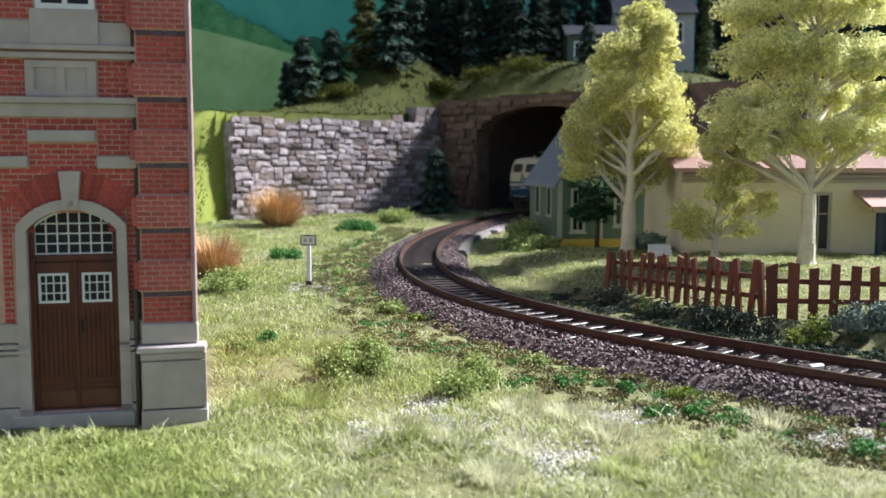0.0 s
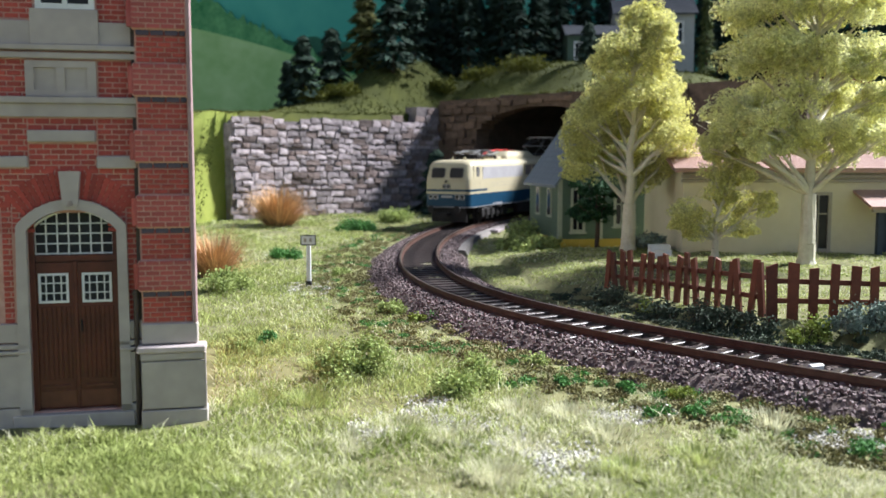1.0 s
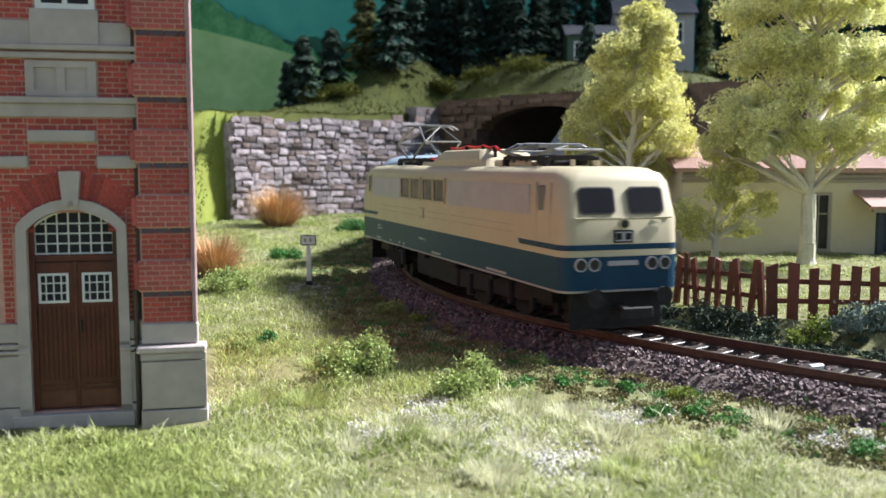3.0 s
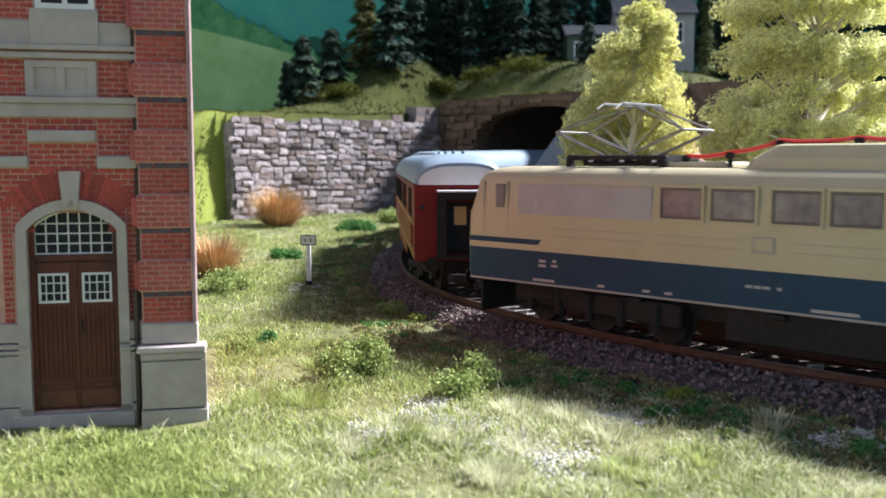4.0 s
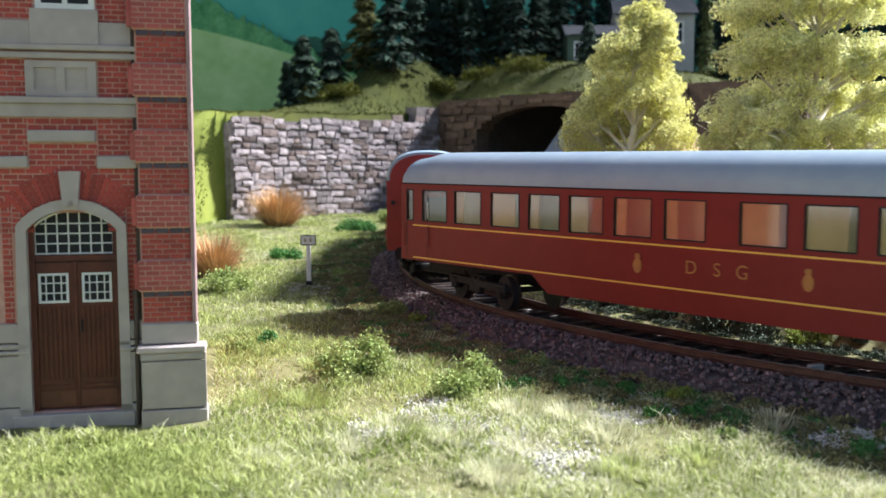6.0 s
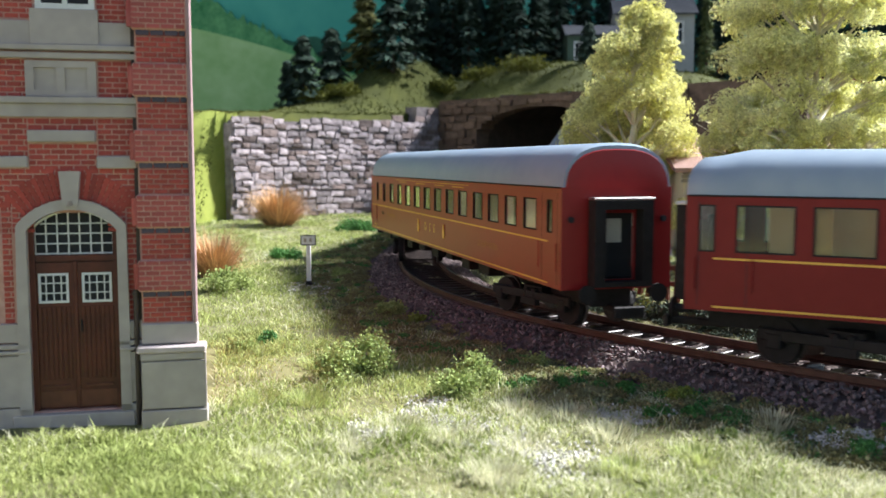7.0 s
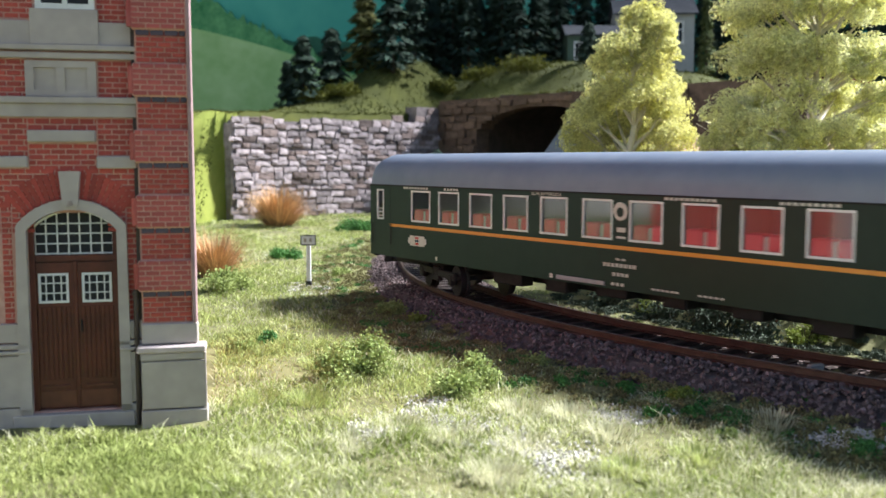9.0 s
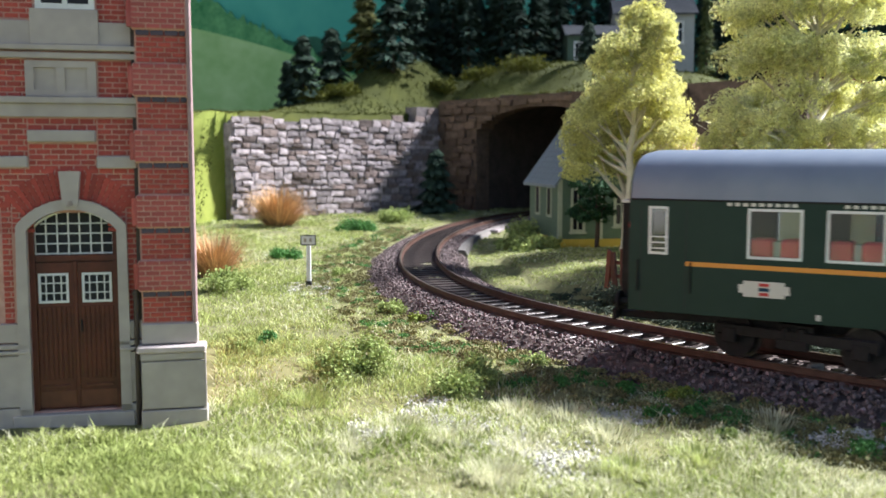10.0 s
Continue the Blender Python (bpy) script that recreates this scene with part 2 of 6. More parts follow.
# ---- the track's line ----
KN = [-130, 0, 10, 20, 30, 40, 50, 60, 70, 80, 220]
KV = [-0.0273, -0.0273, -0.0296, -0.0368, -0.0175, -0.0161, -0.0199, -0.0233, -0.0249, -0.0251, -0.02]
ZS = [0, 15, 30, 45, 60, 75, 100]
ZV = [-0.033, 0.009, -0.053, 0.10, 0.36, 0.5, 0.55]
LS = np.arange(-120, 180, 0.25)
_i0 = int(np.argmin(abs(LS)))
_k = np.interp(LS, KN, KV)
LT = np.concatenate([[0], np.cumsum((_k[1:] + _k[:-1]) / 2 * 0.25)])
LT += 2.5331 - LT[_i0]
_tm = (LT[1:] + LT[:-1]) / 2
LX = np.concatenate([[0], np.cumsum(np.cos(_tm) * 0.25)])
LY = np.concatenate([[0], np.cumsum(np.sin(_tm) * 0.25)])
LX += 13.1531 - LX[_i0]
LY += 16.6857 - LY[_i0]
LZ = np.convolve(np.pad(np.interp(LS, ZS, ZV), 20, "edge"), np.ones(41) / 41, "valid")


def on_line(s):
    return Vector((np.interp(s, LS, LX), np.interp(s, LS, LY), np.interp(s, LS, LZ)))


def heading(s):
    return float(np.interp(s, LS, LT))


def from_line(x, y):
    """Signed distance from the track's line (positive on the inside of the bend) and the place along it."""
    x, y = np.atleast_1d(x), np.atleast_1d(y)
    m = (LS > -45) & (LS < 120)
    px, py, ps, pt = LX[m][::2], LY[m][::2], LS[m][::2], LT[m][::2]
    d, s = np.empty(len(x)), np.empty(len(x))
    for i in range(0, len(x), 4000):
        a, b = x[i:i + 4000, None] - px, y[i:i + 4000, None] - py
        j = (a * a + b * b).argmin(1)
        r = np.arange(len(j))
        d[i:i + 4000] = a[r, j] * np.sin(pt[j]) - b[r, j] * np.cos(pt[j])
        s[i:i + 4000] = ps[j]
    return d, s


def smooth01(t):
    t = np.clip(t, 0, 1)
    return t * t * (3 - 2 * t)


def ground_z(x, y):
    """Height of the layout's ground."""
    x, y = np.atleast_1d(np.asarray(x, float)), np.atleast_1d(np.asarray(y, float))
    d, s = from_line(x, y)
    z = -0.62 + 0.75 * smooth01((y - 38) / 45)
    edge = 3.95 + 0.12 * np.sin(s * 0.9) + 0.08 * np.sin(s * 2.3)
    inner = (0.55 * smooth01((d - edge) / 0.3) + 0.45 * smooth01((d - edge - 0.2) / 2.0)) * (1.0 - 0.9 * smooth01((y - 45.5) / 5)) + 0.35 * smooth01((d - 5) / 6) * (1.0 - 0.95 * smooth01((y - 45.5) / 5))
    groove = -0.16 * np.exp(-((d - edge + 0.14) / 0.14) ** 2) * smooth01((50 - y) / 8)
    z = z + np.where(d > 0, 0.22 * smooth01((d - 2.2) / 0.4) * smooth01((50 - y) / 8) + inner * 0.52 + groove, 0)
    lump = 0.07 * np.sin(x * 1.3 + 1.1 * np.sin(y * 0.7)) * np.sin(y * 1.1 + 0.8 * np.sin(x * 0.9)) + 0.04 * np.sin(x * 3.1 + y * 1.7) * np.sin(y * 2.7 - x)
    z = z + lump * smooth01((abs(d) - 2.2) / 1.5)
    return np.where(abs(d) < 2.4, np.minimum(z, -0.75 + 0.25 * smooth01((y - 40) / 40)), z)


def gz(x, y):
    return float(ground_z(x, y)[0])


# ---- ground ----
def ground():
    xs, ys = np.arange(-60, 75.1, 0.5), np.arange(-12, 104.1, 0.5)
    X, Y = np.meshgrid(xs, ys)
    Z = ground_z(X.ravel(), Y.ravel())
    n, w = len(ys), len(xs)
    V = np.stack([X.ravel(), Y.ravel(), Z], 1)
    F = [(j * w + i, j * w + i + 1, (j + 1) * w + i + 1, (j + 1) * w + i) for j in range(n - 1) for i in range(w - 1)]
    tagged(link_mesh("ground", V, F, M_GROUND, smooth=True), "layout ground covered with pale green scatter turf", "ground", kind="structure")


def sweep(name, profile, s0, s1, step, material, parent, label="", smooth=False, off=0.0):
    """A profile of (across, height) carried along the track's line; across is positive on the inside of the bend."""
    V, F, k = [], [], len(profile)
    ss = np.arange(s0, s1 + 1e-6, step)
    for s in ss:
        c, t = on_line(s), heading(s)
        for a, h in profile:
            V.append((c.x + (a + off) * math.sin(t), c.y - (a + off) * math.cos(t), c.z + h))
    for i in range(len(ss) - 1):
        for j in range(k):
            F.append((i * k + j, i * k + (j + 1) % k, (i + 1) * k + (j + 1) % k, (i + 1) * k + j))
    F.append(tuple(range(k))[::-1])
    F.append(tuple((len(ss) - 1) * k + j for j in range(k)))
    return link_mesh(name, V, F, material, parent, label, smooth)


def track():
    t = thing("railway_track", 0, 0, 0, label="curved model railway track with rusty rails and dark sleepers", category="railway track", kind="structure")
    sweep("ballast_bed", [(-2.85, -1.0), (-1.7, -0.36), (1.7, -0.36), (2.5, -0.95)], -30, 110, 1.0, M_BED, t, "dark ballast bed")
    for side in (-0.865, 0.865):
        r = sweep("rail", [(-0.10, -0.21), (-0.10, -0.18), (-0.025, -0.16), (-0.025, -0.05), (-0.045, -0.035), (-0.045, -0.006), (0.045, -0.006), (0.045, -0.035), (0.025, -0.05), (0.025, -0.16), (0.10, -0.18), (0.10, -0.21)], -40, 115, 0.5, M_RAIL, t, off=side)
        sweep("railhead", [(-0.04, -0.008), (-0.034, 0.0), (0.034, 0.0), (0.04, -0.008)], -40, 115, 0.5, M_RAILTOP, r, "bright worn running surface", off=side)
    sweep("bridge_abutment", [(1.9, -0.3), (1.9, -0.22), (2.25, -0.22), (2.6, -0.9), (2.3, -0.9)], 37, 68, 1.0, M_ABUT, t, "pale grey stone abutment along the far track")
    bm = bx(-0.12, 0.12, -1.35, 1.35, -0.33, -0.215, bevel=0.02)
    first = part("sleeper", bm, M_SLEEPER, t)
    s = -30.0
    while s < 100:
        o = first if s == -30.0 else first.copy()
        if o is not first:
            scene.collection.objects.link(o)
        c = on_line(s)
        o.matrix_world = Matrix.Translation(c * U) @ Matrix.Rotation(heading(s), 4, "Z")
        s += 0.72
    # ballast stones: lumps scattered over the bed, joined
    rng = np.random.default_rng(4)
    cube = np.array([(-1, -1, -1), (1, -1, -1), (1, 1, -1), (-1, 1, -1), (-1, -1, 1), (1, -1, 1), (1, 1, 1), (-1, 1, 1)], float)
    quads = [(0, 3, 2, 1), (4, 5, 6, 7), (0, 1, 5, 4), (1, 2, 6, 5), (2, 3, 7, 6), (3, 0, 4, 7)]
    V, F = [], []
    n = 34000
    ss = -12 + 88 * rng.random(n) ** 1.5
    aa = rng.uniform(-2.6, 2.6, n)
    for s, a in zip(ss, aa):
        if abs(abs(a) - 0.865) < 0.13:
            continue
        top = -0.25 if abs(a) < 1.75 else -0.27 - (abs(a) - 1.75) * 0.55
        if abs(a) < 1.5:
            if abs(a) < 0.95 and abs((s + 30.36) % 0.72 - 0.36) < 0.18:
                continue
            top = -0.33 if abs(a) < 0.95 else -0.23
        c, t = on_line(s), heading(s)
        q = Euler(rng.uniform(0, 6, 3)).to_matrix()
        sz = rng.uniform(0.022, 0.046, 3)
        b = len(V)
        p = np.array((c.x + a * math.sin(t), c.y - a * math.cos(t), c.z + top + rng.uniform(-0.03, 0.03)))
        V.extend((cube * sz * rng.uniform(0.75, 1.15, (8, 3))) @ np.array(q).T + p)
        F.extend(tuple(b + i for i in f) for f in quads)
    tagged(link_mesh("ballast_stones", V, F, M_BALLAST, None), "loose purple-brown crushed stone ballast beside the rails", "ballast", kind="stuff")


def blades(name, pts, length, width, material, label, category, lean=0.5, seed=1, spread=0.25):
    """Many upright blades at points (x, y, z), each one thin bent triangle, joined into one mesh."""
    rng = np.random.default_rng(seed)
    n = len(pts)
    pts = np.asarray(pts, float)
    a = rng.uniform(0, 2 * np.pi, n)
    ln = length * rng.uniform(0.5, 1.3, n) if np.isscalar(length) else np.asarray(length) * rng.uniform(0.5, 1.3, n)
    wd = (width * rng.uniform(0.7, 1.4, n))[:, None] if np.isscalar(width) else (np.asarray(width) * rng.uniform(0.7, 1.4, n))[:, None]
    side = np.stack([np.cos(a), np.sin(a), 0 * a], 1)
    b = rng.uniform(0, 2 * np.pi, n)
    out = np.stack([np.cos(b), np.sin(b), 0 * b], 1) * (lean * rng.random(n) * ln)[:, None]
    up = np.zeros((n, 3))
    up[:, 2] = ln
    V = np.stack([pts - side * wd, pts + side * wd, pts + side * wd * 0.8 + out * 0.35 + up * 0.6, pts - side * wd * 0.8 + out * 0.35 + up * 0.6, pts + out + up], 1).reshape(-1, 3)
    k = np.arange(n) * 5
    F = [(i, i + 1, i + 2, i + 3) for i in k] + [(i + 3, i + 2, i + 4) for i in k]
    return tagged(link_mesh(name, V, F, material), label, category, kind="stuff")


def clump(pts, size, seed, flat=0.3):
    """Leaf flakes: small bent quads at the points, with random turns. Returns verts and faces."""
    rng = np.random.default_rng(seed)
    n = len(pts)
    q = rng.normal(size=(n, 2, 3))
    u = q[:, 0] / np.linalg.norm(q[:, 0], axis=1)[:, None]
    w = np.cross(u, q[:, 1])
    w /= np.linalg.norm(w, axis=1)[:, None]
    k = np.cross(u, w)
    s = (size * rng.uniform(0.6, 1.4, n))[:, None]
    P = np.asarray(pts)
    V = np.stack([P - u * s, P + w * s * 0.7 + k * s * flat, P + u * s, P - w * s * 0.7 + k * s * flat], 1).reshape(-1, 3)
    i = np.arange(n) * 4
    return V, [(a, a + 1, a + 2, a + 3) for a in i]


def grass():
    rng = np.random.default_rng(11)
    # near carpet, denser towards the viewer
    n = 620000
    y = 9 + 75 * rng.random(n) ** 2.1
    x = rng.uniform(-0.52, 0.52, n) * y
    d, s = from_line(x, y)
    patch = np.sin(x * 0.9 + 1.7 * np.sin(y * 0.5)) * np.sin(y * 0.8 + 1.3 * np.sin(x * 0.6))
    keep = ((d < -2.9) | (d > 2.15)) & (rng.random(n) < 0.85 + 0.75 * patch)
    bx_, by_ = x + 4.753, y - 18.2
    keep &= ~((bx_ * 0.977 + by_ * 0.213 < 0.2) & (-bx_ * 0.213 + by_ * 0.977 > -0.75) & (-bx_ * 0.213 + by_ * 0.977 < 7))
    keep &= ~((d > -4.7 + 0.5 * patch) & (d < 0) & (s < 27) & (rng.random(n) < 0.42))
    keep &= ~((d > 0) & (d < 4.6 + 0.5 * patch) & (s < 21) & (rng.random(n) < 0.9))
    edge = 3.95 + 0.12 * np.sin(s * 0.9) + 0.08 * np.sin(s * 2.3)
    keep &= ~((abs(d - edge + 0.12) < 0.2) & (y < 46) & (rng.random(n) < 0.92))
    x, y, patch, d = x[keep], y[keep], patch[keep], d[keep]
    z = ground_z(x, y) - 0.02
    tuft = np.sin(x * 2.9 + 2.0 * np.sin(y * 1.7)) * np.sin(y * 2.3 + 1.6 * np.sin(x * 1.9))
    ln = (0.125 + 0.04 * patch + 0.12 * np.maximum(tuft, 0) ** 1.5) * (0.7 + 0.6 * rng.random(len(x)))
    ln = np.where(d > 0, 0.55 * ln, np.where(d > -4.6, 0.6 * ln, ln))
    # straw blades mixed in; the extra share at near right paints window brightness
    pale = rng.random(len(x)) < 0.2 - 0.1 * smooth01((-1 - x) / 3) + 0.38 * smooth01((x + 1) / 5) * smooth01((24 - y) / 6) + 0.2 * np.sin(x * 0.7 + 2) * np.sin(y * 0.55)
    P = np.stack([x, y, z], 1)
    blades("grass", P[~pale], ln[~pale], (0.0062 + 0.00034 * y)[~pale], M_GRASS, "pale yellow-green static grass covering the layout", "grass", lean=1.7, seed=3)
    blades("straw_grass", P[pale], ln[pale] * 1.15, (0.005 + 0.00032 * y)[pale], M_GRASS_PALE, "pale straw coloured blades, thicker at near right to imitate window light", "grass", lean=1.8, seed=5)


def grit_and_weeds():
    rng = np.random.default_rng(17)
    cube = np.array([(-1, -1, -1), (1, -1, -1), (1, 1, -1), (-1, 1, -1), (-1, -1, 1), (1, -1, 1), (1, 1, 1), (-1, 1, 1)], float)
    quads = [(0, 3, 2, 1), (4, 5, 6, 7), (0, 1, 5, 4), (1, 2, 6, 5), (2, 3, 7, 6), (3, 0, 4, 7)]
    V, F = [], []
    spots = [(-5.3, 36.5, 0.9, 1.6), (-0.3, 18.6, 0.5, 0.7), (-1.3, 17.2, 0.4, 0.6), (1.9, 15.4, 0.7, 0.8), (0.2, 17.9, 0.35, 0.5), (1.0, 16.6, 0.4, 0.5), (1.5, 15.9, 0.4, 0.4), (7.2, 16.6, 0.9, 0.5), (-9.0, 27, 0.5, 0.5), (3.5, 18.4, 0.6, 0.4), (0.6, 17.2, 0.3, 0.8)]
    for cx, cy, rx, ry in spots:
        for _ in range(700):
            x, y = cx + rng.normal() * rx * 0.6, cy + rng.normal() * ry * 0.6
            z = gz(x, y) + rng.uniform(0.0, 0.07)
            q = np.array(Euler(rng.uniform(0, 6, 3)).to_matrix())
            b = len(V)
            V.extend((cube * rng.uniform(0.010, 0.028, 3)) @ q.T + np.array((x, y, z)))
            F.extend(tuple(b + i for i in f) for f in quads)
    tagged(link_mesh("grit", V, F, M_GRIT), "pale grey grit showing through the grass", "grit", kind="stuff")
    for name, m, label, n, seed, lo, hi in (("ballast_moss", M_WEED, "bright green moss clumps along the ballast edge", 190, 1, -5.2, -2.3), ("ballast_scrub", M_SCRUB, "brownish green scrub along the ballast edge", 850, 2, -5.0, -2.3), ("bank_scrub", M_BUSH, "dark green scrub along the inner bank edge", 380, 3, 2.75, 4.2)):
        g = np.random.default_rng(seed)
        P = []
        for _ in range(n):
            s, a = 1 + (19 if lo > 0 else 50) * g.random() ** 1.4, g.uniform(lo, hi)
            c, t = on_line(s), heading(s)
            x, y = c.x + a * math.sin(t), c.y - a * math.cos(t)
            r = g.uniform(0.07, 0.2)
            k = int(60 + 500 * r)
            o = g.normal(size=(k, 3)) * np.array((r, r, r * 0.45)) * 0.6
            o[:, 2] = abs(o[:, 2])
            P.append(o + np.array((x, y, max(gz(x, y), -0.27 - (abs(a) - 1.75) * 0.55) + 0.02)))
        W, K = clump(np.concatenate(P), 0.032, seed)
        tagged(link_mesh(name, W, K, m), label, "moss", kind="stuff")


M_ABUT = mat("grey_abutment", (0.10, 0.09, 0.085), (0.18, 0.165, 0.155), 0.9, scale=120, bump=0.6)
M_GRIT = mat("pale_grit", (0.42, 0.40, 0.36), (0.60, 0.58, 0.54), 0.85, scale=300, bump=0.2, island=0.25)
M_SCRUB = mat("brown_scrub", (0.15, 0.13, 0.05), (0.27, 0.26, 0.115), 0.9, scale=120, bump=0, island=0.45)
ground()
track()
grass()
grit_and_weeds()


# ---- the train: x is forward, y to the left of travel, z from the railhead ----
def make_pose(s_mid, half):
    a, b = on_line(s_mid - half), on_line(s_mid + half)
    m, d = (a + b) / 2, (a - b).normalized()
    y = Vector((0, 0, 1)).cross(d).normalized()
    r = Matrix((d, y, d.cross(y))).transposed().to_4x4()
    return Matrix.Translation(m * U) @ r


def ring(z, hx, hy, r, n=5):
    pts = []
    for cx, cy, a0 in ((hx - r, hy - r, 0), (-hx + r, hy - r, 90), (-hx + r, -hy + r, 180), (hx - r, -hy + r, 270)):
        for i in range(n):
            a = radians(a0 + 90 * i / (n - 1))
            pts.append((cx + r * math.cos(a), cy + r * math.sin(a), z))
    return pts


def loft(bm, levels):
    """Rounded oblongs (z, half length, half width, corner radius) stacked into a closed body."""
    rows = [[bm.verts.new(p) for p in ring(*lv)] for lv in levels]
    k = len(rows[0])
    for a, b in zip(rows, rows[1:]):
        for i in range(k):
            bm.faces.new((a[i], a[(i + 1) % k], b[(i + 1) % k], b[i]))
    bm.faces.new(rows[0][::-1]), bm.faces.new(rows[-1])
    return bm


def frame_bars(bm, x0, x1, z0, z1, y0, y1, w):
    return holed(bm, x0, x1, z0, z1, y0, y1, [(x0 + w, x1 - w, z0 + w, z1 - w)])


def wheelset(parent, x, r, label=""):
    for y in (-0.83, 0.83):
        bm = rod(bmesh.new(), (x, y - 0.13, r), (x, y + 0.13, r), r, seg=20)
        rod(bm, (x, y * 1.0 + math.copysign(0.12, y), r), (x, y + math.copysign(0.2, y), r), 0.09, seg=8)
        w = part("wheel", bm, M_BLACK, parent)
        part("tyre", rod(bmesh.new(), (x, y - math.copysign(0.135, y), r), (x, y - math.copysign(0.06, y), r), r + 0.06, seg=20), M_TYRE, w, "dull steel wheel flange")


M_TYRE = mat("dull_tyre", (0.05, 0.045, 0.042), (0.09, 0.08, 0.075), 0.45, 0.7, scale=300, bump=0.1)


def bogie(parent, base, wheels, r, name="bogie"):
    e = part(name, bmesh_frame(base, r), M_BLACK, parent, "black bogie with springs")
    for x in wheels:
        wheelset(e, x, r)
    return e


def bmesh_frame(base, r):
    bm = bmesh.new()
    for y in (-1.12, 1.12):
        box(bm, -base * 0.62, base * 0.62, y - 0.07, y + 0.07, r + 0.05, r + 0.28, bevel=0.02)
        for x in (-base / 2, base / 2):
            box(bm, x - 0.17, x + 0.17, y - 0.1, y + 0.1, r - 0.14, r + 0.2, bevel=0.03)
            rod(bm, (x - 0.3, y, r + 0.02), (x - 0.3, y, r + 0.3), 0.07)
            rod(bm, (x + 0.3, y, r + 0.02), (x + 0.3, y, r + 0.3), 0.07)
        box(bm, -0.35, 0.35, y - 0.1, y + 0.08, r - 0.12, r + 0.1, bevel=0.02)
        rod(bm, (-0.18, y, r - 0.05), (-0.18, y, r + 0.35), 0.1)
        rod(bm, (0.18, y, r - 0.05), (0.18, y, r + 0.35), 0.1)
    box(bm, -0.4, 0.4, -1.05, 1.05, r + 0.05, r + 0.4)
    for x in (-base * 0.6, base * 0.6):
        box(bm, x - 0.07, x + 0.07, -1.05, 1.05, r + 0.05, r + 0.2)
    return bm


def buffers(parent, L, z=1.13):
    for e in (-1, 1):
        for y in (-0.95, 0.95):
            bm = rod(bmesh.new(), (e * L / 2, y, z), (e * (L / 2 + 0.38), y, z), 0.1, seg=8)
            rod(bm, (e * (L / 2 + 0.36), y, z), (e * (L / 2 + 0.43), y, z), 0.24, seg=12)
            part("buffer", bm, M_BLACK, parent)
        bm = bx(min(e * (L / 2 - 0.5), e * (L / 2 + 0.75)), max(e * (L / 2 - 0.5), e * (L / 2 + 0.75)), -0.12, 0.12, 0.62, 0.78, bevel=0.03)
        box(bm, e * (L / 2 + 0.72) - 0.06, e * (L / 2 + 0.72) + 0.06, -0.42, 0.42, 0.58, 0.86, bevel=0.03)
        part("coupling", bm, M_BLACK, parent, "dark hook coupling")


def wheels_down(parent, L, pivot, base, r, wheels, store):
    for e in (1, -1):
        b = bogie(parent, base, wheels, r)
        b.matrix_local = pose(e * pivot * U, 0, 0)
        store.append((b, e * pivot, base))


BOGIES = {}


def roof_shell(bm, sections):
    """Sections (x, half width, foot height, rise) joined into a closed arched roof."""
    n = 17
    rows = []
    for x, hy, z0, h in sections:
        row = []
        for i in range(n):
            a = math.pi * i / (n - 1)
            row.append(bm.verts.new((x, hy * math.copysign(abs(math.cos(a)) ** 0.72, math.cos(a)), z0 + h * math.sin(a) ** 0.9)))
        rows.append(row)
    for a, b in zip(rows, rows[1:]):
        for i in range(n - 1):
            bm.faces.new((a[i], a[i + 1], b[i + 1], b[i]))
        bm.faces.new((a[0], b[0], b[-1], a[-1]))
    bm.faces.new(rows[0][::-1]), bm.faces.new(rows[-1])
    return bm


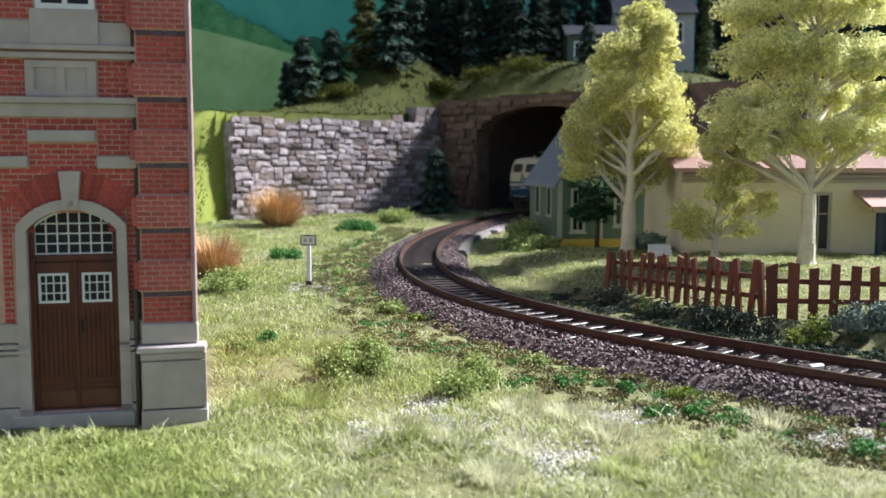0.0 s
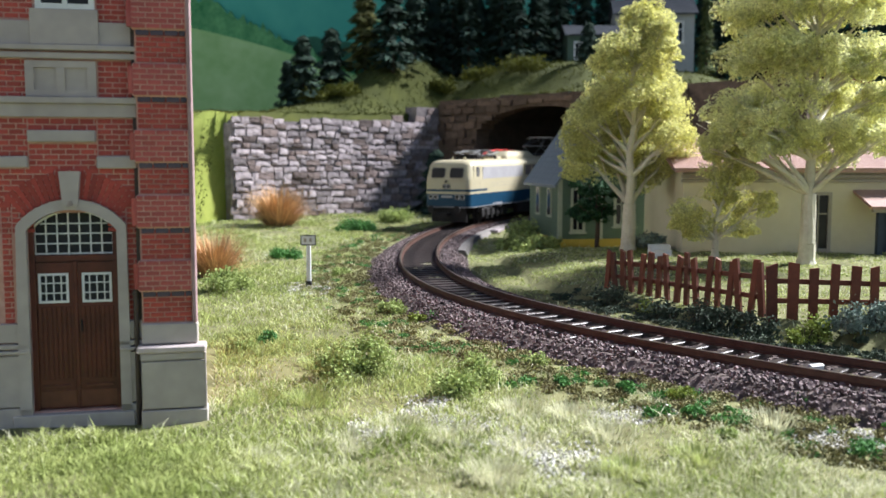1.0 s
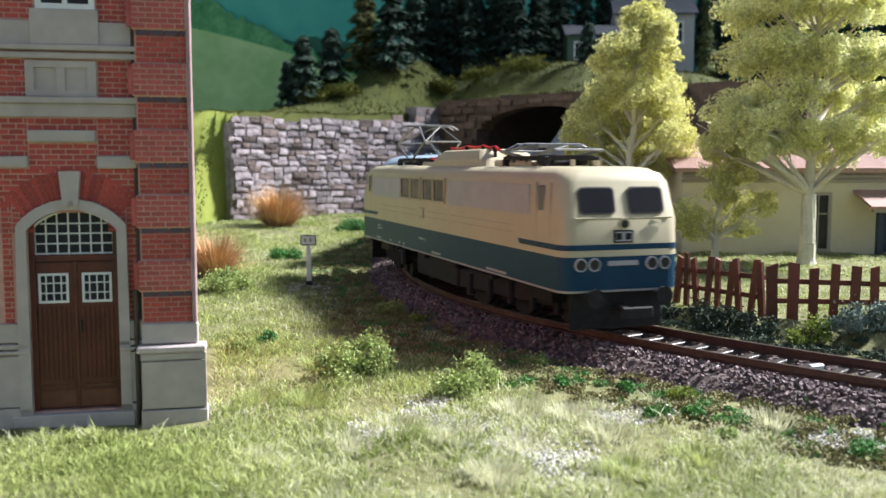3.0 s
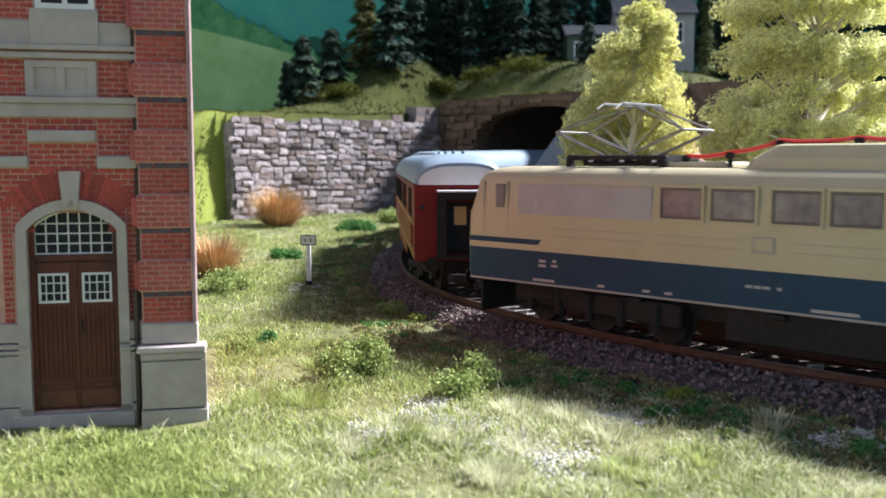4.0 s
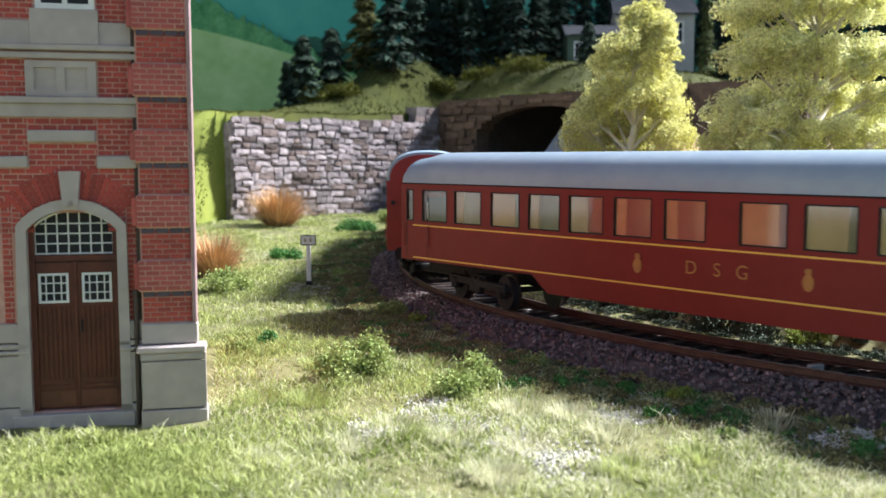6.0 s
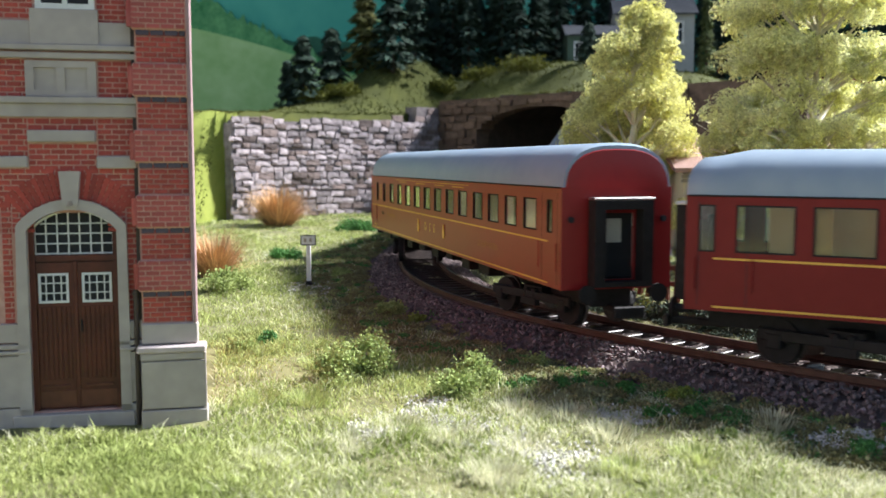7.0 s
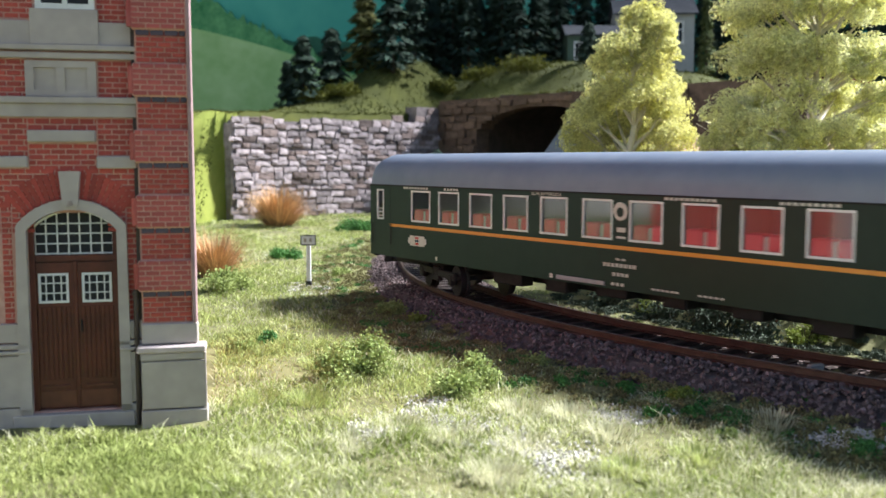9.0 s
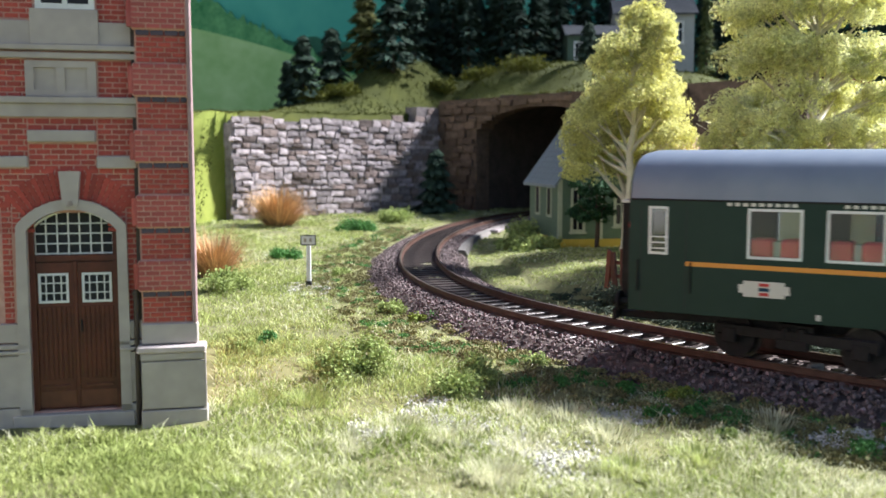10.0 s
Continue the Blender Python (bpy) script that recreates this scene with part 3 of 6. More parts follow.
def coach(name, L, label, body, roofmat, wins, z0, z1, skirt, lines, framemat, inside, roof_style, seats=None, group="coaches of the train", gut=3.6):
    e = thing(name, 0, 0, 0, label=label, category="railway coach", group=group)
    hw = 1.49
    H = L / 2
    for sgn in (-1, 1):
        ws = [(c - w / 2, c + w / 2, z0, z1) for c, w in wins]
        y0, y1 = (-hw, -hw + 0.07) if sgn < 0 else (hw - 0.07, hw)
        side = part("side_wall", holed(bmesh.new(), -H + 0.06, H - 0.06, skirt, gut, y0, y1, ws), body, e)
        for c, w in wins:
            p = part("window_pane", bx(c - w / 2, c + w / 2, *((y0 + 0.03, y0 + 0.042) if sgn < 0 else (y1 - 0.042, y1 - 0.03)), z0, z1), M_GLASS_DULL if roof_style == "red" else M_GLASS, side, "clear plastic pane")
            p.visible_shadow = False
            fw, pr = (0.055, 0.012) if framemat is M_WHITE else (0.035, 0.008)
            part("window_frame", frame_bars(bmesh.new(), c - w / 2, c + w / 2, z0, z1, *((y0 - pr, y0 + 0.03) if sgn < 0 else (y1 - 0.03, y1 + pr)), fw), framemat, side)
        for za, zb, m, xa, xb in lines:
            part("lining", bx(xa, xb, *((y0 - 0.006, y0 - 0.001) if sgn < 0 else (y1 + 0.001, y1 + 0.006)), za, zb), m, side, "painted lining stripe")
        # rain gutter and a door seam
        part("gutter", bx(-H + 0.05, H - 0.05, *((y0 - 0.03, y0) if sgn < 0 else (y1, y1 + 0.03)), gut - 0.03, gut + 0.01, bevel=0.006), M_BLACK, side)
        for xs in (-H + 0.28, -H + 1.3, H - 1.3, H - 0.28):
            part("door_seam", bx(xs - 0.008, xs + 0.008, *((y0 - 0.004, y0) if sgn < 0 else (y1, y1 + 0.004)), skirt + 0.1, gut - 0.15), M_DARK, side)
        for xs in (-H + 0.22, -H + 1.42, H - 1.42, H - 0.22):
            yy = (y0 - 0.05) if sgn < 0 else (y1 + 0.05)
            part("handrail", rod(bmesh.new(), (xs, yy, skirt + 0.45), (xs, yy, skirt + 1.15), 0.018), M_BLACK if framemat is M_WHITE else body, side)
    for s in (-1, 1):
        a, b = sorted((s * (H - 0.06), s * H))
        endw = part("end_wall", holed(bmesh.new(), -hw, hw, skirt, gut, a, b, [(-0.45, 0.45, skirt + 0.25, 3.1)]), body, e)
        endw.matrix_local = Matrix(((0, 1, 0, 0), (1, 0, 0, 0), (0, 0, 1, 0), (0, 0, 0, 1)))
        # rubber gangway frame round the passage, and the door set back in it
        bm = holed(bmesh.new(), -0.78, 0.78, skirt + 0.1, 3.42, min(s * H, s * (H + 0.42)), max(s * H, s * (H + 0.42)), [(-0.5, 0.5, skirt + 0.22, 3.2)])
        g = part("gangway", bm, M_BLACK, endw, "black folding gangway frame")
        part("gangway_hood", bx(-0.8, 0.8, min(s * (H + 0.05), s * (H + 0.45)), max(s * (H + 0.05), s * (H + 0.45)), 3.43, 3.5, bevel=0.02), M_ROOF_WHITE if roof_style != "red" else M_METAL, endw, "pale rolled hood")
        part("end_door", bx(-0.5, 0.5, min(s * (H - 0.25), s * (H - 0.2)), max(s * (H - 0.25), s * (H - 0.2)), skirt + 0.2, 3.2), M_DARK, endw, "dark end door")
        part("door_glass", bx(-0.2, 0.2, min(s * (H - 0.2), s * (H - 0.19)), max(s * (H - 0.2), s * (H - 0.19)), 2.35, 2.95), M_TAN if inside is M_TAN else M_CURTAIN, endw)
        for y in (-1.25, 1.25):
            part("tail_lamp", rod(bmesh.new(), (y, s * H, 2.95), (y, s * (H + 0.07), 2.95), 0.08, seg=10), M_WIRE if roof_style == "green" else M_DARK, endw)
    if roof_style == "dome":
        sec = [(-H - 0.02, 1.42, gut, 0.68), (-H + 0.12, 1.48, gut, 0.82), (-H + 0.5, 1.5, gut, 0.86), (-H + 1.1, 1.5, gut, 0.98), (H - 1.1, 1.5, gut, 0.98), (H - 0.5, 1.5, gut, 0.86), (H - 0.12, 1.48, gut, 0.82), (H + 0.02, 1.42, gut, 0.68)]
    else:
        sec = [(-H + 0.02, 1.44, gut, 1.03), (-H + 0.3, 1.5, gut, 1.1), (H - 0.3, 1.5, gut, 1.1), (H - 0.02, 1.44, gut, 1.03)]
    roof = part("roof", roof_shell(bmesh.new(), sec), roofmat, e, smooth=True)
    md = roof.modifiers.new("edge", "EDGE_SPLIT")
    md.split_angle = radians(40)
    for s in (-1, 1):
        a, b = sorted((s * (H - 0.01), s * (H + 0.035)))
        bm = roof_shell(bmesh.new(), [(a, 1.38, gut - 0.02, 0.62 if roof_style == "dome" else 0.96), (b, 1.36, gut - 0.02, 0.58 if roof_style == "dome" else 0.94)])
        part("roof_end", bm, M_ROOF_WHITE if roof_style == "dome" else body, roof, "pale rounded roof end" if roof_style == "dome" else "")
    # ventilators and long ribs on the roof
    n = int(L / 3.4)
    for i in range(n if roof_style == "dome" else 0):
        x = -H + 1.6 + i * (L - 3.2) / (n - 1)
        bm = bx(x - 0.22, x + 0.22, -0.42, -0.18, gut + (0.82 if roof_style == "dome" else 1.02), gut + (0.93 if roof_style == "dome" else 1.12), bevel=0.03)
        if roof_style == "dome" and i >= n - 3:
            rod(bm, (x, -0.1, gut + 0.9), (x, -0.1, gut + 1.08), 0.07)
            rod(bm, (x + 0.3, 0.2, gut + 0.9), (x + 0.3, 0.2, gut + 1.08), 0.07)
        part("roof_vent", bm, roofmat, roof)
    if roof_style == "green":
        for s in (-1, 1):
            for i in range(5):
                x = s * (H - 0.6 - i * 0.42)
                part("roof_step", bx(x - 0.14, x + 0.14, -1.02, -0.95, gut + 0.71, gut + 0.78, bevel=0.01), M_ROOF_WHITE, roof, "small grey roof step bracket")
    # floor, underframe, boxes and interior
    part("floor", bx(-H + 0.1, H - 0.1, -1.42, 1.42, skirt + 0.02, skirt + 0.3), M_BLACK, e)
    bm = bx(-H + 0.3, H - 0.3, -0.55, 0.55, 0.72, skirt + 0.02)
    rng = random.Random(len(name))
    for i in range(6):
        x = -H * 0.42 + i * H * 0.168
        for y in (-1, 1):
            w, d = rng.uniform(0.35, 0.7), rng.uniform(0.25, 0.45)
            box(bm, x - w, x + w, min(y * 0.75, y * 1.25), max(y * 0.75, y * 1.25), skirt - d, skirt + 0.03, bevel=0.03)
    part("underframe", bm, M_BLACK, e, "black underframe with equipment boxes")
    if roof_style == "dome":
        for y in (-1.46, 1.46):
            part("skirt", prism(bmesh.new(), [(-6.1, skirt), (-5.5, 0.72), (4.9, 0.72), (5.5, skirt)], y - 0.03, y + 0.03), body, e, "deep panel skirt between the bogies")
    buffers(e, L)
    part("ceiling_lining", bx(-H + 0.12, H - 0.12, -1.35, 1.35, gut - 0.05, gut), M_CURTAIN, e)
    if roof_style == "dome":
        part("corridor_wall", bx(-H + 1.6, H - 1.6, -0.75, -0.7, skirt + 0.3, 3.5), inside, e)
    else:
        part("corridor_wall", holed(bmesh.new(), -H + 1.6, H - 1.6, skirt + 0.3, 3.5, 0.15, 0.2, [(c - 0.32, c + 0.32, 2.6, 3.3) for c, w in wins if abs(c) < H - 2.5]), inside, e)
    for c, w in wins:
        if abs(c) > H - 1.8:
            continue
        part("compartment_wall", bx(c + w / 2 + 0.17, c + w / 2 + 0.21, -1.38, -0.76 if roof_style == "dome" else 0.15, skirt + 0.3, 3.45), inside, e)
        if seats:
            bm = bmesh.new()
            box(bm, c - w / 2 + 0.02, c - 0.06, -1.40, -0.9, 1.5, 2.76, bevel=0.05)
            box(bm, c + 0.1, c + w / 2 - 0.02, -1.40, -0.9, 1.5, 2.76, bevel=0.05)
            part("headrest_cover", bx(c - 0.05, c + 0.09, -1.33, -0.85, 1.6, 2.7), M_CURTAIN, e)
            part("seat", bm, seats, e)
        elif inside is M_TAN:
            part("blind", bx(c - w / 2, c - w / 2 + w * rng.choice((0.3, 0.5, 0.8)), -1.42, -1.40, 2.4, 3.45), M_AMBER, e, "amber window blind")
            part("table", bx(c - 0.3, c + 0.35, -1.3, -0.78, 2.25, 2.32 + (0.5 if rng.random() < 0.5 else 0.1), bevel=0.02), M_CURTAIN, e)
        else:
            part("blind", bx(c - w / 2, c - w / 2 + w * rng.choice((0.6, 0.85, 1.0)), -1.425, -1.405, 2.45, 3.45), M_CURTAIN if rng.random() < 0.45 else M_BLIND_GREY, e)
    BOGIES[e.name] = []
    wheels_down(e, L, (0.36 if roof_style == "dome" else 0.355) * L, 2.9, 0.50, (-1.45, 1.45), BOGIES[e.name])
    return e


def on_side(x, z, out=0.012):
    """The pose of writing on the outer side of a vehicle, reading along the side."""
    return pose(x * U, (-1.5 - out) * U, z * U, 90, 0, 0)


LOCO, G1, L1, G2, L2, G3, L3 = 20.26, 2.67, 24.0, 2.08, 23.93, 1.56, 25.59

WIN_A = [(-11.55, 0.36)] + [(c, 1.2) for c in (-10.34, -8.8, -7.2, -5.67, -4.16, -2.62, -1.06, 1.02, 2.6, 4.2, 7.56, 9.16)]
H1 = L1 / 2
coach_a = coach("dining_coach", L1, "dark red dining coach with silver roof and yellow lining", M_RED, M_ROOF_LIGHT, WIN_A, 2.47, 3.48, 1.2,
                [(2.31, 2.355, M_YELLOW, -H1 + 0.6, H1 - 0.45), (1.27, 1.315, M_YELLOW, -H1 + 0.6, H1 - 0.45)], M_BLACK, M_TAN, "dome", gut=3.68)
WIN_B = [(-10.5, 0.43), (-9.01, 0.52), (-7.43, 0.78), (-5.88, 0.78), (-4.37, 0.94)] + [(c, 0.98) for c in (-2.8, -1.21, 0.33, 1.94, 3.5, 5.14, 6.68, 8.23, 9.78)] + [(11.19, 0.36)]
H2 = L2 / 2
coach_b = coach("sleeping_coach", L2, "crimson sleeping coach with silver roof and yellow lining", M_RED2, M_ROOF_LIGHT, WIN_B, 2.58, 3.42, 1.2,
                [(2.34, 2.385, M_YELLOW, -H2 + 0.2, H2 - 0.9), (1.28, 1.325, M_YELLOW, -H2 + 0.2, H2 - 0.9), (3.6, 3.62, M_YELLOW, -6.6, 4.2)], M_BLACK, M_CURTAIN, "red", gut=3.74)
WIN_C = [(-12.12, 0.44)] + [(c, 1.12) for c in (-9.62, -8.04, -6.38, -4.73, -3.08, -1.38, 0.32, 2.03, 3.73, 5.41, 8.6)] + [(12.08, 0.44)]
H3 = L3 / 2
coach_c = coach("green_sleeping_coach", L3, "dark green sleeping coach with grey roof and orange stripe", M_GREEN, M_ROOF_MID, WIN_C, 2.33, 3.4, 1.04,
                [(2.1, 2.2, M_ORANGE, -H3 + 1.3, H3 - 2.0)], M_WHITE, M_INSIDE, "green", seats=M_SEAT, gut=3.56)

# writing and crests
for x, ch in ((-0.15, "D"), (0.5, "S"), (1.1, "G")):
    lettering(ch, 0.44, M_YELLOW, coach_b, on_side(x - 1.2, 1.92))
    lettering(ch, 0.46, M_OLDGOLD, coach_a, on_side(x * 1.1 - 0.67, 1.84))


def bar(parent, x, z, w, h, m, name="small_print"):
    part(name, bx(x - w / 2, x + w / 2, -1.508, -1.502, z - h / 2, z + h / 2), m, parent)


def crest(parent, x, z, m=None):
    bm = rod(bmesh.new(), (x, -1.515, z - 0.06), (x, -1.5, z - 0.06), 0.135, seg=12)
    bmesh.ops.transform(bm, matrix=Matrix.Translation((0, 0, z)) @ Matrix.Diagonal((1, 1, 1.45, 1)) @ Matrix.Translation((0, 0, -z)), verts=bm.verts)
    box(bm, x - 0.08, x + 0.08, -1.515, -1.5, z + 0.1, z + 0.22, bevel=0.02)
    part("crest", bm, m or M_YELLOW, parent, "small yellow crest")


crest(coach_b, -2.52, 1.93), crest(coach_b, 1.17, 1.93)
crest(coach_a, -2.42, 1.86, M_OLDGOLD), crest(coach_a, 2.15, 1.86, M_OLDGOLD)


def word(parent, x, z, text, size, m):
    lettering(text, size, m, parent, on_side(x, z))


word(coach_a, 8.0, 1.8, "SPEISEWAGEN", 0.3, M_OLDGOLD)
word(coach_b, 6.2, 1.85, "SCHLAFWAGEN", 0.26, M_OLDGOLD)
word(coach_b, -7.5, 2.02, "SCHLAFWAGEN", 0.22, M_OLDGOLD)
for i in range(5):
    bar(coach_b, -9.75, 2.72 + 0.14 * i, 0.26, 0.06, M_YELLOW)
bar(coach_b, -9.25, 2.06, 0.4, 0.12, M_DARK, "dark_plate")
bar(coach_b, -10.9, 1.45, 0.6, 0.05, M_YELLOW)
for x in (-5.2, -2.2, 0.6, 3.0):
    for i in range(8):
        bar(coach_b, x - 0.6 + 0.17 * i, 3.53, 0.1, 0.04, M_YELLOW)
bar(coach_a, 9.75, 2.05, 0.35, 0.25, M_DARK, "dark_plate")
# the green coach's route plate, maker's crest and small print
bm = bx(-10.23, -9.38, -1.52, -1.502, 1.52, 1.86, bevel=0.006)
box(bm, -10.33, -9.28, -1.518, -1.502, 1.6, 1.78)
plate = part("route_plate", bm, M_CREAMTXT, coach_c, "pale route plate")
for z in (1.59, 1.79):
    part("red_mark", bx(-9.9, -9.7, -1.525, -1.521, z - 0.035, z + 0.035), M_WIRE, plate)
part("dark_mark", bx(-9.91, -9.69, -1.525, -1.521, 1.65, 1.73), M_BLUE, plate)
bm = rod(bmesh.new(), (-0.53, -1.52, 3.1), (-0.53, -1.5, 3.1), 0.24, seg=16)
part("round_crest", bm, M_CREAMTXT, coach_c, "oval pale maker's crest")
part("crest_mark", rod(bmesh.new(), (-0.53, -1.524, 3.08), (-0.53, -1.519, 3.08), 0.13, seg=12), M_GREEN, coach_c)
word(coach_c, -3.4, 3.48, "SCHLAFWAGEN", 0.17, M_CREAMTXT)
for x, z, w, h in ((-9.9, 3.48, 1.5, 0.07), (-7.9, 3.48, 0.8, 0.07), (1.7, 3.48, 1.6, 0.07), (4.9, 3.48, 1.5, 0.07), (-0.5, 2.62, 0.3, 0.12), (-0.5, 2.42, 0.32, 0.06), (-0.5, 1.84, 0.4, 0.05), (-0.55, 1.68, 1.2, 0.1), (-0.5, 1.44, 0.6, 0.09), (-0.6, 1.18, 0.5, 0.08), (-3.15, 1.17, 0.12, 0.12), (1.0, 1.18, 0.9, 0.05), (2.4, 1.18, 0.8, 0.05), (8.1, 1.2, 0.9, 0.08), (9.7, 1.2, 0.2, 0.12), (11.1, 1.2, 0.5, 0.1), (-8.7, 1.18, 0.1, 0.12)):
    n = max(1, round(w / 0.16)) if w > 0.35 else 1
    for i in range(n):
        bar(coach_c, x - w / 2 + (i + 0.5) * w / n, z, w / n * (0.62 if n > 1 else 1), h, M_CREAMTXT)
part("step_board", bx(-2.93, -1.05, -1.53, -1.5, 1.1, 1.22, bevel=0.01), M_GREYBAND, coach_c, "pale long step board")
for s in (-1, 1):
    for i in range(3):
        x = s * 12.08
        part("window_bar", bx(x - 0.2, x + 0.2, -1.515, -1.5, 2.45 + i * 0.13, 2.48 + i * 0.13), M_WHITE, coach_c)


def locomotive():
    L, H, hw = LOCO, LOCO / 2, 1.65
    e = thing("electric_locomotive", 0, 0, 0, label="cream and ocean blue electric locomotive with raised pantograph", category="locomotive")
    low = part("lower_body", loft(bmesh.new(), [(1.2, H - 0.02, hw, 0.35), (2.03, H, hw, 0.35)]), M_BLUE, e, "ocean blue lower body")
    part("sole_bar", loft(bmesh.new(), [(1.14, H - 0.05, hw - 0.01, 0.33), (1.2, H - 0.03, hw + 0.008, 0.35)]), M_GREYBAND, low, "pale edge line")
    up = part("upper_body", loft(bmesh.new(), [(2.03, H, hw, 0.35), (2.95, H - 0.02, hw, 0.4), (3.0, H - 0.05, hw, 0.4), (3.85, H - 0.3, hw - 0.06, 0.45), (4.06, H - 0.42, hw - 0.16, 0.5), (4.2, H - 0.62, hw - 0.42, 0.6), (4.24, H - 0.8, hw - 0.8, 0.6)]), M_CREAM, e, "cream upper body", smooth=True)
    md = up.modifiers.new("edge", "EDGE_SPLIT")
    md.split_angle = radians(35)
    # short dark stripe round each cab
    for s in (-1, 1):
        pts = [p for p in ring(0, H + 0.008, hw + 0.008, 0.35) if p[0] * s > H - 0.45]
        pts = sorted(pts, key=lambda p: p[1])
        pts = [(s * 7.5, pts[0][1], 0)] + pts + [(s * 7.5, pts[-1][1], 0)]
        V = [(x, y, 2.19) for x, y, _ in pts] + [(x - (0.12 * s if i in (0, len(pts) - 1) else 0), y, 2.33) for i, (x, y, _) in enumerate(pts)]
        k = len(pts)
        link_mesh("cab_stripe", V, [(i, i + 1, k + i + 1, k + i) for i in range(k - 1)], M_BLUE, up, "dark blue stripe")
        # cab front: two windows with rims, lamps, emblem plate
        for y in (-0.68, 0.68):
            c = Matrix.Translation((s * (H - 0.155), y, 3.4)) @ Matrix.Rotation(s * radians(-15.5), 4, "Y")
            def pane(hy, hz, r, x0, x1):
                bm = bmesh.new()
                prism(bm, [(v, u) for v, u, _ in ring(0, hy, hz, r)], x0, x1, "x")
                bm.transform(c)
                return bm
            w = part("cab_window", pane(0.46, 0.31, 0.1, -0.035, 0.035), M_SCREEN, up, "dark windscreen")
            part("window_rim", pane(0.5, 0.35, 0.13, -0.03, 0.022), M_CREAM_SHADE, w)
        for y in (-1.1, 1.1):
            part("front_handrail", rod(bmesh.new(), (s * (H + 0.04), y - 0.25, 2.98), (s * (H + 0.04), y + 0.25, 2.98), 0.02, seg=6), M_CREAM, up)
        lamp = part("top_lamp", rod(bmesh.new(), (s * (H - 0.1), 0, 2.83), (s * (H + 0.06), 0, 2.83), 0.15, seg=14), M_CREAM, up)
        part("lamp_glass", rod(bmesh.new(), (s * (H + 0.05), 0, 2.83), (s * (H + 0.07), 0, 2.83), 0.1, seg=12), M_SMOKE_SOLID, lamp)
        pl = part("emblem_plate", bx(min(s * (H - 0.02), s * (H + 0.03)), max(s * (H - 0.02), s * (H + 0.03)), -0.27, 0.27, 2.36, 2.68, bevel=0.01), M_BLACK, up, "framed emblem plate")
        part("emblem_face", bx(min(s * (H + 0.02), s * (H + 0.036)), max(s * (H + 0.02), s * (H + 0.036)), -0.23, 0.23, 2.4, 2.64), M_GREYBAND, pl)
        for y in (-0.14, 0.12):
            part("emblem_mark", bx(min(s * (H + 0.034), s * (H + 0.04)), max(s * (H + 0.034), s * (H + 0.04)), y - 0.08, y + 0.08, 2.44, 2.6), M_BLACK, pl)
        part("number_bars", bx(min(s * H, s * (H + 0.012)), max(s * H, s * (H + 0.012)), -0.42, 0.42, 1.8, 1.92), M_GREYBAND, low)
        for y in (-1.17, -0.8, 0.8, 1.17):
            hl = part("headlamp", rod(bmesh.new(), (s * (H - 0.05), y, 1.84), (s * (H + 0.05), y, 1.84), 0.17, seg=16), M_GREYBAND, low)
            part("lamp_glass", rod(bmesh.new(), (s * (H + 0.03), y, 1.84), (s * (H + 0.055), y, 1.84), 0.13, seg=14), M_SMOKE_SOLID, hl)
        part("front_rib", bx(min(s * (H - 0.06), s * (H + 0.0)), max(s * (H - 0.06), s * (H + 0.0)), -1.25, 1.25, 2.93, 2.98), M_CREAM, up)
        # cab side doors and windows
        for y in (-1, 1):
            a, b = sorted((y * (hw - 0.07), y * (hw + 0.004)))
            part("cab_side_window", bx(s * 8.83 - 0.17, s * 8.83 + 0.17, a, b, 3.12, 3.77, bevel=0.03), M_GREYBAND_DARK, up, "dark cab side window")
            for x in (8.55, 9.4):
                part("door_seam", bx(s * x - 0.01, s * x + 0.01, a, b, 2.35, 3.85), M_GREYTRIM, up)
    for y in (-1, 1):
        a, b = sorted((y * (hw - 0.04), y * (hw + 0.006)))
        a2, b2 = sorted((y * (hw - 0.04), y * (hw + 0.03)))
        for x0, x1 in ((-8.18, -4.1), (1.6, 8.1)):
            part("grille_panel", bx(x0, x1, a, b, 2.99, 3.77), M_GREYBAND, up, "grey ventilation panel")
        for c in (-3.32, -2.03, -0.59, 0.66):
            p = part("side_window", bx(c - 0.5, c + 0.5, a, b, 3.1, 3.74, bevel=0.02), M_WINDOW, up, "engine room window")
            part("window_rim", frame_bars(bmesh.new(), c - 0.53, c + 0.53, 3.06, 3.78, a2, b2, 0.05), M_CREAM_SHADE, p)
            part("window_surround", frame_bars(bmesh.new(), c - 0.6, c + 0.6, 2.99, 3.85, *sorted((y * (hw - 0.04), y * (hw + 0.04))), 0.065), M_CREAM, p)
        for z in (2.46, 2.66):
            for x0, x1 in ((-7.0, -4.3), (-4.0, -1.8), (-0.7, 1.4), (1.8, 7.0)):
                part("seam", bx(x0, x1, a, b, z - 0.012, z + 0.012), M_GREYTRIM, up)
        pl = part("emblem_plate", bx(-1.55, -1.03, a2, b2, 2.4, 2.76, bevel=0.01), M_GREYTRIM, up, "framed emblem plate")
        part("emblem_face", bx(-1.48, -1.1, *sorted((y * (hw + 0.02), y * (hw + 0.036))), 2.48, 2.72), M_CREAM, pl)
        for x, w, z in ((-1.6, 0.16, 1.66), (-1.4, 0.16, 1.66), (-1.2, 0.16, 1.66), (-0.9, 0.1, 1.66), (-7.35, 0.22, 1.78), (-7.35, 0.24, 1.66), (-6.95, 0.12, 1.8), (-6.95, 0.2, 1.68), (0.3, 1.0, 1.28), (-7.3, 0.7, 1.28), (-5.5, 0.2, 1.3), (-4.2, 0.2, 1.3), (-3.6, 0.2, 1.3), (5.8, 1.5, 1.27)):
